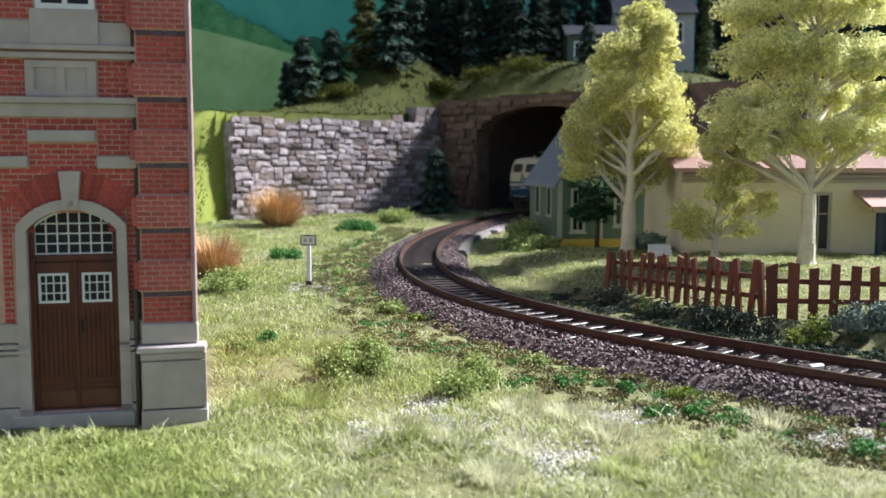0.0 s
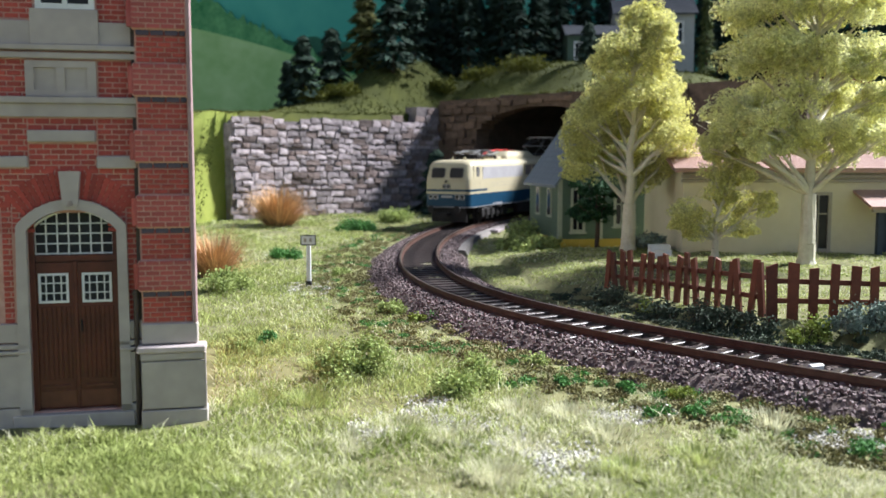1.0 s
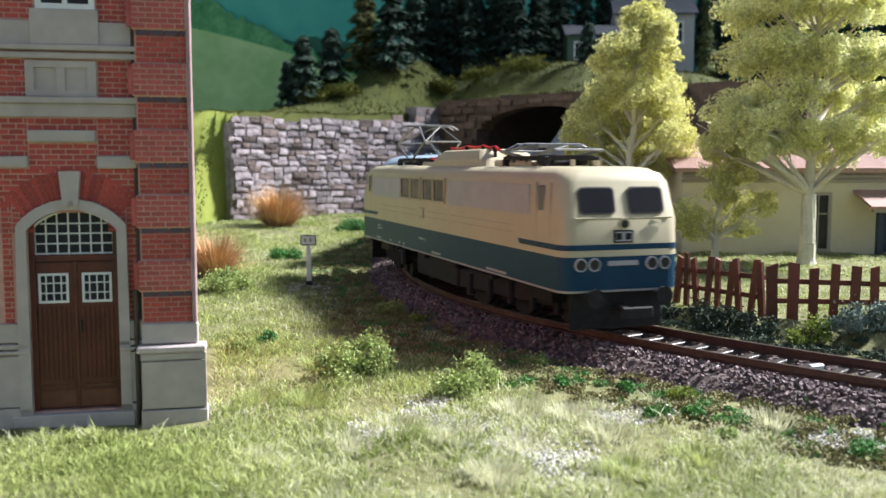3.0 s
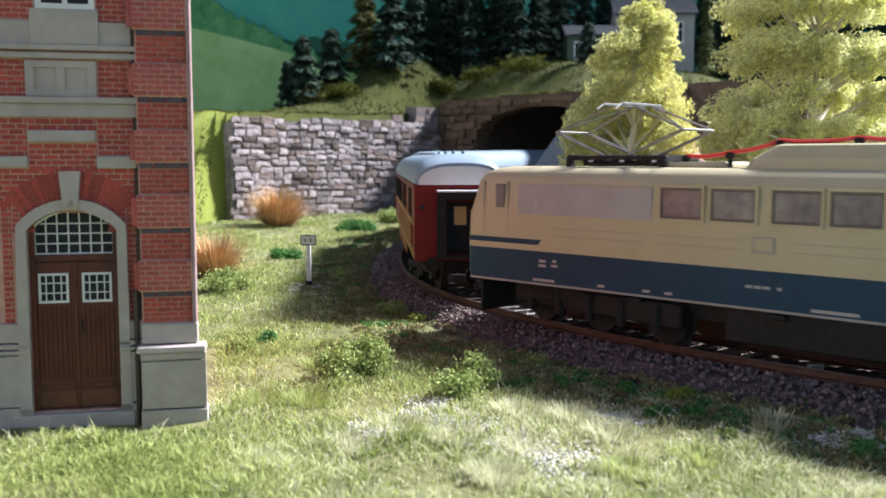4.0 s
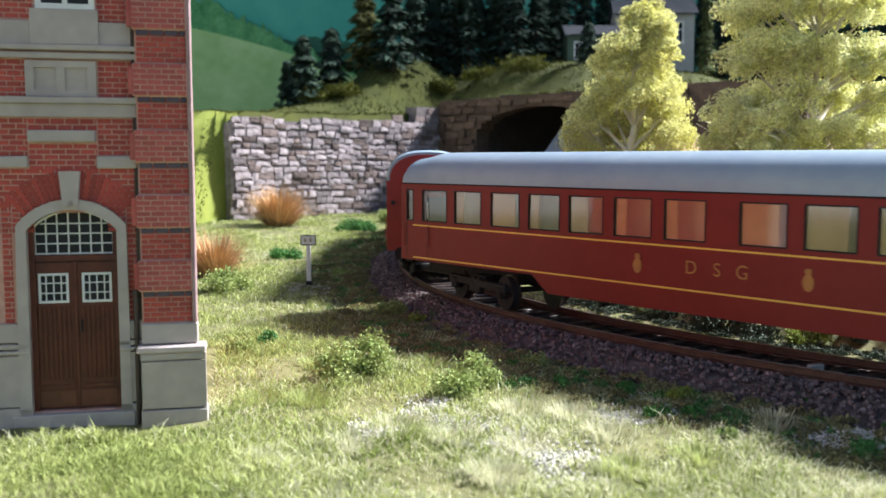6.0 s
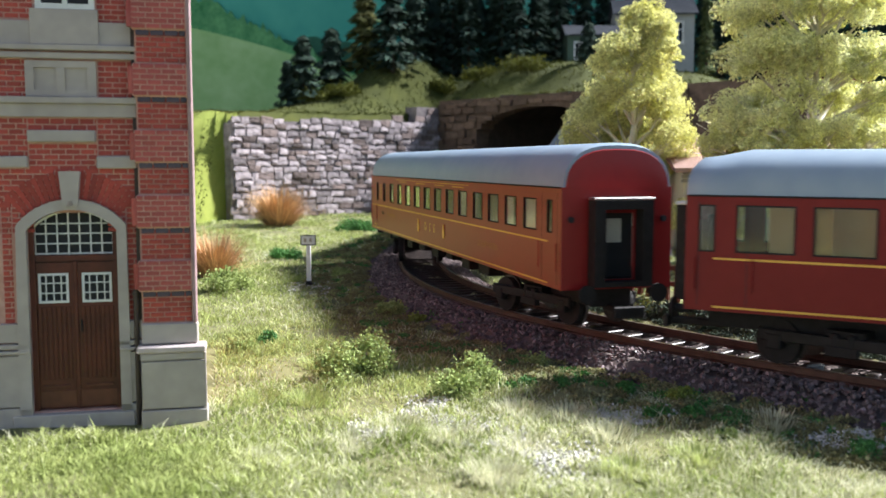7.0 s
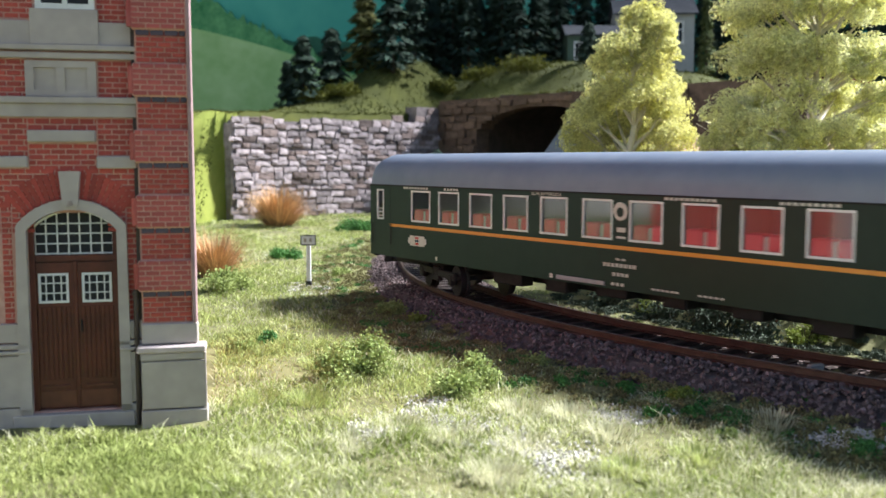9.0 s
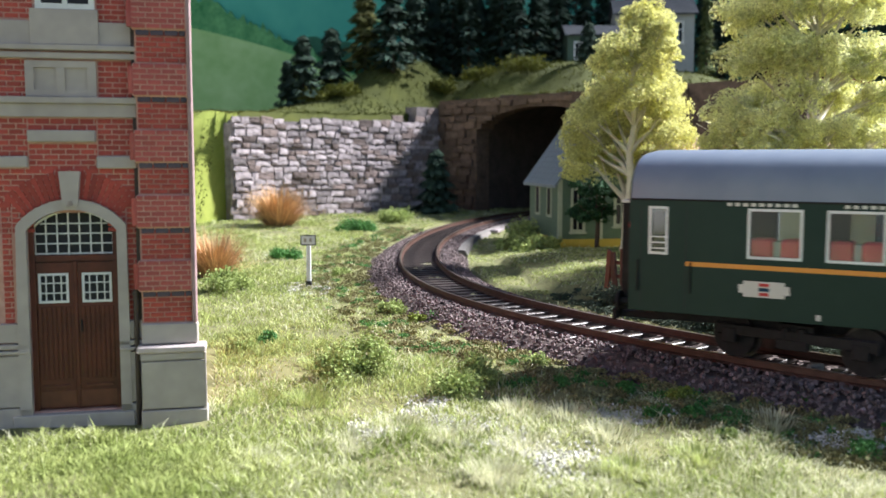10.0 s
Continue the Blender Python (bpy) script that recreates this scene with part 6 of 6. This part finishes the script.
M_FIR_LIGHT = mat("pale_conifer_needles", (0.08, 0.11, 0.035), (0.13, 0.16, 0.05), 0.9, scale=100, bump=0, island=0.4)


def limb(bm, a, b, r0, r1, bend, rng, n=3):
    a, b = Vector(a), Vector(b)
    pts = [a + (b - a) * (i / n) + Vector((rng.uniform(-bend, bend), rng.uniform(-bend, bend), rng.uniform(0, bend) if 0 < i < n else 0)) * (0 if i in (0, n) else 1) for i in range(n + 1)]
    for i in range(n):
        rod(bm, pts[i], pts[i + 1], r0 + (r1 - r0) * i / n, r0 + (r1 - r0) * (i + 1) / n, seg=10)
    return pts


def tree(x, y, z, trunk_h, trunk_r, lobes, label, leaf, seed, flakes=420, size=0.085, name="tree", bark=None, radial=1.0):
    """A bare trunk that forks into limbs, each lobe (x, y, z, radius) a cloud of leaf flakes borne by a limb."""
    e = thing(name, x, y, z, 0, label, "tree")
    rng = random.Random(seed)
    bm = bmesh.new()
    top = max(l[2] for l in lobes)
    limb(bm, (0, 0, -0.15), (0.03, 0, trunk_h), trunk_r, trunk_r * 0.78, 0.03, rng, 3)
    rod(bm, (0, 0, -0.2), (0, 0, 0.25), trunk_r * 1.35, trunk_r * 0.98, seg=9)
    lead = limb(bm, (0.03, 0, trunk_h), (0.1, 0.05, top * 0.93), trunk_r * 0.6, 0.02, 0.16, rng, 7)
    trunk = part("trunk", bm, bark or M_BARK, e, "pale forked trunk")
    P = []
    g = np.random.default_rng(seed)
    for lx, ly, lz, lr in lobes:
        start = min((p for p in lead if p.z < lz - 0.25 * lr), key=lambda p: abs(p.z - (lz - lr * 1.1 - 0.35 * math.hypot(lx, ly))), default=lead[0])
        lb = bmesh.new()
        rr = trunk_r * 0.42 * (1 - 0.6 * start.z / top)
        pts = limb(lb, start, (lx, ly, lz), rr, 0.02, 0.1, rng, 4)
        for i in range(4):
            q = pts[2 + i % 2]
            rod(lb, q, (lx + rng.uniform(-0.8, 0.8) * lr, ly + rng.uniform(-0.8, 0.8) * lr, lz + rng.uniform(-0.3, 0.8) * lr), 0.028, 0.012, seg=4)
        part("limb", lb, bark or M_BARK, trunk)
        # small dense knots of flakes over the lobe, uneven, mostly on its outside
        for _ in range(int(6.5 * (lr / 0.9) ** 1.5 * radial) + 2):
            d = g.normal(size=3)
            d /= np.linalg.norm(d)
            c = np.array((lx, ly, lz)) + d * lr * g.uniform(0.45, 0.95) * np.array((1, 1, 0.85))
            k = int(flakes * g.uniform(0.6, 1.25))
            o = g.normal(size=(k, 3))
            o /= np.linalg.norm(o, axis=1)[:, None]
            w = g.normal(size=(3, 3)) * 3.0
            lump = 1 + 0.22 * np.sin(o @ w).sum(1)
            rad = lump * (0.68 + 0.32 * g.random(k) ** 0.7) * g.uniform(0.3, 0.54)
            P.append(c + o * np.array((1.1, 1.1, 0.85)) * (lr * rad)[:, None])
    P = np.concatenate(P)
    V, F = clump(P, size, seed)
    link_mesh("crown", V, F, leaf, e, "crown of pale yellow-green flakes")
    return e


def trees():
    rng = random.Random(6)
    # tall conical tree
    lobes = []
    for lz, r in ((3.6, 2.55), (4.3, 2.8), (5.0, 2.7), (5.8, 2.45), (6.8, 2.2), (7.8, 1.9), (8.7, 1.55), (9.6, 1.1), (10.3, 0.6)):
        n = max(1, int(r * 2.9))
        for i in range(n):
            a = 2 * math.pi * (i + rng.random() * 0.6) / n
            q = max(0.0, r - 0.75) if n > 1 else 0.1
            if lz < 6.5 and math.sin(a) < -0.35 and rng.random() < (0.9 if lz < 5.2 else 0.55):
                continue
            lobes.append((q * math.cos(a) + 0.25 * (lz > 6) + (0.35 if lz > 8 else 0), q * math.sin(a) * 0.9, lz + rng.uniform(-0.25, 0.25), min(0.95, 0.6 + r * 0.17)))
    lobes = [(a * 1.07, b * 1.07, c * 1.07, r * 1.07) for a, b, c, r in lobes]
    tree(8.4, 43, gz(8.4, 43) + 0.05, 2.1, 0.36, lobes, "tall pale yellow-green model tree with forked trunk", M_LEAF, 21, flakes=430, size=0.05)
    # broad spreading tree
    lobes = []
    for lx, lz, r in ((-3.7, 4.7, 0.8), (-3.4, 5.6, 0.8), (-2.6, 5.0, 1.0), (-1.2, 5.3, 1.1), (0.2, 5.3, 0.9), (1.5, 5.0, 1.0), (2.5, 5.2, 0.95), (-2.9, 6.2, 1.1), (-1.5, 6.4, 1.1), (1.9, 6.4, 1.0), (2.9, 6.8, 0.9), (-2.9, 8.2, 1.1), (-1.6, 8.5, 1.2), (-0.1, 8.3, 1.1), (1.5, 8.2, 1.1), (2.7, 8.5, 1.0), (-2.4, 10.2, 1.1), (-0.8, 10.6, 1.2), (1.0, 10.3, 1.2), (2.3, 10.2, 1.0), (0.2, 12.0, 1.3), (-1.3, 11.8, 1.1), (1.5, 11.9, 1.0)):
        lobes.append((lx, rng.uniform(-1.2, 1.2), lz, r * 0.92))
        lobes.append((lx * 0.75 + rng.uniform(-0.5, 0.5), rng.uniform(0.6, 2.2), lz + rng.uniform(-0.4, 0.4), r * 0.9))
        lobes.append((lx * 0.8 + rng.uniform(-0.4, 0.4), rng.uniform(-2.0, -0.9), lz + rng.uniform(-0.5, 0.5), r * 0.7))
    lobes = [(a * 1.04, b, c * 0.985, r * 1.0) for a, b, c, r in lobes]
    tree(14.4, 37.5, gz(14.4, 37.5) + 0.05, 2.8, 0.35, lobes, "broad pale yellow-green model tree with thick trunk", M_LEAF_PALE, 33, flakes=430, size=0.05)
    # young tree between them
    lobes = [(rng.uniform(-1.7, 1.7), rng.uniform(-0.8, 0.8), 1.3 + 0.24 * i, 0.7) for i in range(12)] + [(-1.4, 0, 1.2, 0.6), (1.3, 0, 1.4, 0.6), (0.1, 0, 3.5, 0.45)]
    tree(11.05, 38.5, gz(11.05, 38.5) + 0.05, 0.8, 0.17, lobes, "young pale model tree behind the wooden fence", M_LEAF, 44, flakes=360, size=0.045, radial=0.85)
    # small dark tree by the green house
    lobes = [(rng.uniform(-0.9, 0.9), rng.uniform(-0.6, 0.6), rng.uniform(1.9, 3.2), 0.6) for i in range(9)]
    tree(7.75, 47.6, gz(7.75, 47.6), 1.5, 0.14, lobes, "small dark green model tree beside the house", M_DARKLEAF, 51, flakes=130, size=0.08, bark=M_BARK_DARK)


M_DARKLEAF = mat("dark_foliage", (0.012, 0.05, 0.02), (0.03, 0.09, 0.035), 0.85, scale=100, bump=0, island=0.4)


def bush(name, x, y, r, h, m, label, seed, flakes=900, size=0.06, blady=False, lift=0.0, stem=True):
    e = thing(name, x, y, (gz(x, y) if y < 80 else hill_z(x, y)) - 0.05 + lift, 0, label, "shrub" if not blady else "grass tuft")
    g = np.random.default_rng(seed)
    if blady:
        a = g.uniform(0, 2 * np.pi, flakes)
        q = r * np.sqrt(g.random(flakes)) * 0.45
        base = np.stack([q * np.cos(a), q * np.sin(a), 0 * a], 1)
        tilt = np.minimum(1.25, np.abs(g.normal(0.1, 0.5, flakes)) + q / r * 0.9)
        ln = h * g.uniform(0.6, 1.15, flakes)
        tip = base + np.stack([np.cos(a) * np.sin(tilt), np.sin(a) * np.sin(tilt), np.cos(tilt)], 1) * ln[:, None]
        side = np.stack([-np.sin(a), np.cos(a), 0 * a], 1) * size
        mid = (base + tip) / 2 + np.array((0, 0, 0.08)) * h
        V = np.stack([base - side, base + side, mid + side * 0.8, mid - side * 0.8, tip], 1).reshape(-1, 3)
        k = np.arange(flakes) * 5
        F = [(i, i + 1, i + 2, i + 3) for i in k] + [(i + 3, i + 2, i + 4) for i in k]
        link_mesh("blade_clump", V, F, m, e)
        return e
    P = []
    for _ in range(max(5, int(r * 12))):
        a, q = g.uniform(0, 6.28), r * math.sqrt(g.random()) * 0.75
        c = np.array((q * math.cos(a), q * math.sin(a), h * g.uniform(0.25, 0.85) * (1 - 0.5 * (q / r) ** 2)))
        k = int(flakes / max(5, int(r * 12)))
        o = g.normal(size=(k, 3))
        P.append(c + o * 0.13 * (r + h) * np.array((1, 1, 0.8)) * g.uniform(0.5, 1.1))
    P = np.concatenate(P)
    P = P[P[:, 2] > -0.05]
    V, F = clump(P, size, seed)
    link_mesh("foliage", V, F, m, e)
    if stem:
        for i in range(5):
            part("stem", rod(bmesh.new(), (0, 0, 0), (r * 0.5 * math.cos(i * 1.3), r * 0.5 * math.sin(i * 1.3), h * 0.7), 0.02, 0.01, seg=4), M_BARK_DARK, e)
    return e


def shrubs():
    # straw-coloured bushes at the foot of the wall
    bush("dry_straw_bush", -9.9, 41, 1.3, 2.2, M_STRAW, "dry straw-brown bush standing in the meadow", 1, 1100, 0.016, True)
    bush("dry_straw_bush", -11.4, 66, 2.0, 2.9, M_STRAW, "dry straw-brown bush before the stone wall", 2, 1300, 0.024, True)
    # along the fence
    for i, (x, y, r, h, m, label) in enumerate((
            (5.6, 30.8, 0.6, 0.7, M_BUSH, "dark green shrub at the fence foot"), (6.3, 29.6, 0.4, 0.65, M_BUSH_LIME, "lime green shrub at the fence foot"),
            (6.9, 28.6, 0.65, 0.75, M_BUSH, "dark green shrub at the fence foot"), (7.5, 27.6, 0.65, 0.8, M_BUSH, "dark green shrub at the fence foot"),
            (8.0, 26.7, 0.65, 0.8, M_BUSH, "dark green shrub at the fence foot"), (8.6, 25.9, 0.6, 0.8, M_BUSH, "dark green shrub at the fence foot"),
            (9.5, 24.6, 0.45, 0.7, M_BUSH_LIME, "lime green shrub before the fence"), (10.0, 24.9, 0.4, 0.8, M_BUSH_LIME, "lime green shrub before the fence"),
            (10.6, 24.5, 0.5, 0.8, M_BUSH_TEAL, "grey-green twiggy shrub before the fence"), (11.3, 24.4, 0.5, 0.85, M_BUSH_TEAL, "grey-green twiggy shrub before the fence"),
            (12.0, 24.3, 0.5, 0.85, M_BUSH_TEAL, "grey-green twiggy shrub before the fence"))):
        bush("fence_shrub", x, y, r, h, m, label, 10 + i, 900, 0.05)
    bush("grey_green_shrub", 9.4, 43.0, 0.8, 1.0, M_BUSH_TEAL, "grey-green shrub beside the garden steps", 30, 700, 0.08)
    # round shrubs between line and green house
    for i, (px, py_, d, r, h) in enumerate(((935, 0, 57, 1.2, 1.4), (925, 0, 55, 1.1, 1.1), (905, 0, 52, 1.0, 0.7), (945, 0, 50, 1.1, 0.8), (960, 0, 47, 0.9, 0.6))):
        bush("low_shrub", (px - 784) / 1681 * d, d, r, h, M_BUSH_GREEN, "low olive green shrub on the bank", 40 + i, 900, 0.09)
    # olive shrubs on the hill above the wall
    for i, (px, d, r, h) in enumerate(((610, 85, 2.0, 1.0), (560, 84, 1.6, 0.9), (790, 90, 1.8, 1.2), (850, 88, 2.2, 1.0), (930, 86, 2.4, 1.2))):
        bush("hill_shrub", (px - 784) / 1681 * d, d, r, h, M_OLIVE_SHRUB, "rounded olive green shrub on the hill", 200 + i, 2600, 0.11, stem=False)
    # meadow tufts
    for i, (px, py, r, h, m, nm, lab) in enumerate((
            (815, 712, 0.5, 1.2, M_BUSH_GREEN, "leafy_tuft", "leafy green tuft in the meadow"), (850, 695, 0.38, 0.9, M_BUSH_GREEN, "leafy_tuft", "leafy green tuft in the meadow"),
            (600, 672, 0.75, 0.85, M_BUSH_GREEN, "leafy_tuft", "leafy green tuft in the meadow"), (655, 665, 0.55, 0.9, M_BUSH_GREEN, "leafy_tuft", "leafy green tuft in the meadow"),
            (690, 555, 0.5, 0.4, M_BUSH_GREEN, "leafy_tuft", "leafy green tuft in the meadow"), (600, 490, 0.5, 0.35, M_BUSH_GREEN, "leafy_tuft", "leafy green tuft in the meadow"),
            (630, 410, 1.3, 0.7, M_WEED, "green_weed", "bright green weed patch in the grass"), (500, 455, 0.9, 0.4, M_WEED, "green_weed", "bright green weed patch in the grass"),
            (405, 515, 1.0, 0.8, M_BUSH_GREEN, "leafy_tuft", "leafy green tuft in the meadow"), (700, 395, 1.3, 0.8, M_BUSH_GREEN, "leafy_tuft", "leafy green tuft in the meadow"),
            (420, 625, 0.5, 0.3, M_BUSH_GREEN, "leafy_tuft", "leafy green tuft in the meadow"), (470, 610, 0.35, 0.3, M_WEED, "green_weed", "bright green weed patch in the grass"),
            (780, 575, 0.35, 0.4, M_WEED, "green_weed", "bright green weed patch beside the ballast"), (830, 590, 0.4, 0.4, M_WEED, "green_weed", "bright green weed patch beside the ballast"),
            (740, 570, 0.3, 0.3, M_BUSH_LIME, "lime_tuft", "lime green tuft beside the ballast"), (1030, 650, 0.22, 0.3, M_WEED, "green_weed", "bright green weed patch beside the ballast"),
            (950, 650, 0.3, 0.35, M_BUSH_GREEN, "leafy_tuft", "leafy green tuft beside the ballast"), (1140, 672, 0.25, 0.2, M_WEED, "green_weed", "bright green weed patch beside the ballast"),
            (1215, 712, 0.25, 0.3, M_BUSH_LIME, "lime_tuft", "lime green tuft beside the ballast"), (1110, 700, 0.25, 0.25, M_WEED, "green_weed", "bright green weed patch beside the ballast"),
            (1240, 745, 0.22, 0.2, M_WEED, "green_weed", "bright green weed patch beside the ballast"), (1445, 738, 0.27, 0.35, M_WEED, "green_weed", "bright green weed patch beside the ballast"),
            (1530, 815, 0.3, 0.35, M_WEED, "green_weed", "bright green weed patch in the grass"), (1300, 790, 0.25, 0.2, M_BUSH_GREEN, "leafy_tuft", "leafy green tuft in the meadow"),
            (1000, 690, 0.2, 0.2, M_WEED, "green_weed", "bright green weed patch beside the ballast"), (1170, 745, 0.3, 0.2, M_WEED, "green_weed", "bright green weed patch beside the ballast"))):
        zg = -0.62
        for _ in range(3):
            d = (4.392 - zg) / ((py - 285) / 1681)
            x = (px - 784) / 1681 * d
            zg = gz(x, d)
        bush(nm, x, d, r, h, m, lab, 60 + i, int(1100 + 2000 * r), 0.022 + 0.0008 * d, stem=False)
    # pale tufts growing between the rails
    for i, (s, a) in enumerate(((26.0, 0.1), (29.2, -0.15), (31.0, 0.2), (20.5, 0.3))):
        c, t = on_line(s), heading(s)
        bush("track_weed", c.x + a * math.sin(t), c.y - a * math.cos(t), 0.35, 0.16, M_GRASS_PALE, "pale weed tuft growing between the rails", 300 + i, 260, 0.03, lift=c.z - 0.33 - gz(c.x + a * math.sin(t), c.y - a * math.cos(t)), stem=False)
    # long grass tufts close to the viewer
    for i, (px, py) in enumerate(((540, 720), (920, 745), (700, 770), (1250, 830), (800, 790), (620, 800), (450, 720), (1080, 780), (1010, 745), (760, 650), (330 + 120, 830), (1380, 760), (560, 650), (930, 800), (880, 860), (1120, 850))):
        d = 5.0 * 1681 / (py - 285)
        x = (px - 784) / 1681 * d
        bush("grass_tuft", x, d, 1.0, 0.36, M_GRASS_PALE if i % 3 else M_GRASS, "long pale grass tuft in the meadow", 120 + i, 520, 0.007, True)


M_OLIVE_SHRUB = mat("olive_shrub", (0.075, 0.085, 0.008), (0.13, 0.135, 0.018), 0.9, scale=60, bump=0, island=0.35, through_light=0.15)
M_BUSH_LIME = mat("lime_shrub", (0.15, 0.20, 0.03), (0.24, 0.29, 0.06), 0.8, scale=150, bump=0, island=0.35, through_light=0.2)


def fence():
    e = thing("picket_fence", 0, 0, 0, label="leaning red-brown stained wooden picket fence", category="fence")
    rng = random.Random(9)

    def run(a, b, n, w, h0, h1, foot, lean):
        ang = math.degrees(math.atan2(b[1] - a[1], b[0] - a[0]))
        for i in range(n):
            f = i / (n - 1)
            x, y = a[0] + (b[0] - a[0]) * f, a[1] + (b[1] - a[1]) * f
            h = h0 + (h1 - h0) * f + rng.uniform(-0.1, 0.1)
            ww = w * rng.uniform(0.85, 1.15)
            sl = rng.uniform(-0.05, 0.05)
            bm = bmesh.new()
            prism(bm, [(-ww / 2, foot), (ww / 2, foot), (ww / 2, h + sl), (-ww / 2, h - sl)], -0.05, 0.04)
            p = part("picket", bm, M_FENCE, e)
            p.matrix_local = pose(x * U, y * U, 0, 0, rng.uniform(-lean, lean), ang)
        for z in (0.32, 0.68):
            ln = math.hypot(b[0] - a[0], b[1] - a[1])
            z0, z1 = h0 * z, h1 * z
            bm = bmesh.new()
            prism(bm, [(0, z0 - 0.07), (ln, z1 - 0.07), (ln, z1 + 0.07), (0, z0 + 0.07)], 0.04, 0.11)
            part("rail", bm, M_FENCE, e).matrix_local = pose(a[0] * U, a[1] * U, 0, 0, 0, ang)
    run((5.75, 33.0), (9.1, 26.8), 17, 0.21, 1.30, 1.6, -0.35, 8)
    run((9.2, 26.3), (16.4, 25.8), 14, 0.26, 1.55, 1.3, -0.35, 2)


def signs():
    x, y = -5.4, 38.0
    e = thing("track_marker_post", x, y, gz(x, y) - 0.05, 0, "small white track marker post with a plate", "sign post")
    part("post", bx(-0.09, 0.09, -0.07, 0.07, 0, 2.1, bevel=0.02), M_WHITE, e)
    part("foot", bx(-0.11, 0.11, -0.09, 0.09, 0, 0.3, bevel=0.02), M_DARK, e)
    p = part("plate", bx(-0.31, 0.31, -0.1, -0.06, 1.74, 2.16, bevel=0.01), M_DARK, e)
    part("plate_face", bx(-0.27, 0.27, -0.112, -0.1, 1.78, 2.12), M_WHITE, p)
    for i in (-0.12, 0.1):
        part("plate_mark", bx(i - 0.05, i + 0.05, -0.118, -0.112, 1.88, 2.04), M_GREYTRIM, p)
    # a pale timber block lying between the rails
    c, t = on_line(6.3), heading(6.3)
    e = thing("timber_block", c.x - 0.1 * math.sin(t), c.y, c.z - 0.1, math.degrees(t) + 70, "pale timber block lying between the rails", "timber")
    part("block", bx(-0.22, 0.22, -0.08, 0.08, -0.14, 0.03, bevel=0.04), M_METALWOOD, e)
    # bridge opening under the far ballast
    c = on_line(51)
    e = thing("culvert", c.x, c.y, c.z, math.degrees(heading(51)), "small dark culvert under the far track", "culvert")
    part("opening", bx(-0.9, 0.9, -2.75, -2.2, -0.9, -0.42), M_DARK, e)
    part("lintel", bx(-1.2, 1.2, -2.8, -2.1, -0.42, -0.22, bevel=0.03), M_STONE, e)


M_METALWOOD = mat("bleached_wood", (0.30, 0.30, 0.30), (0.42, 0.42, 0.42), 0.5, scale=200)


def room():
    # plain walls that close the room behind the layout
    tagged(part("wall_north", bx(-260, 260, 150, 154, -90, 170), M_ROOMWALL), "plain pale room wall behind the backdrop", "wall", kind="structure")
    tagged(part("wall_west", bx(-264, -260, -250, 154, -90, 170), M_ROOMWALL), "plain pale room wall", "wall", kind="structure")


hill()
backdrop()
forest()
trees()
shrubs()
fence()
signs()
room()


motions()
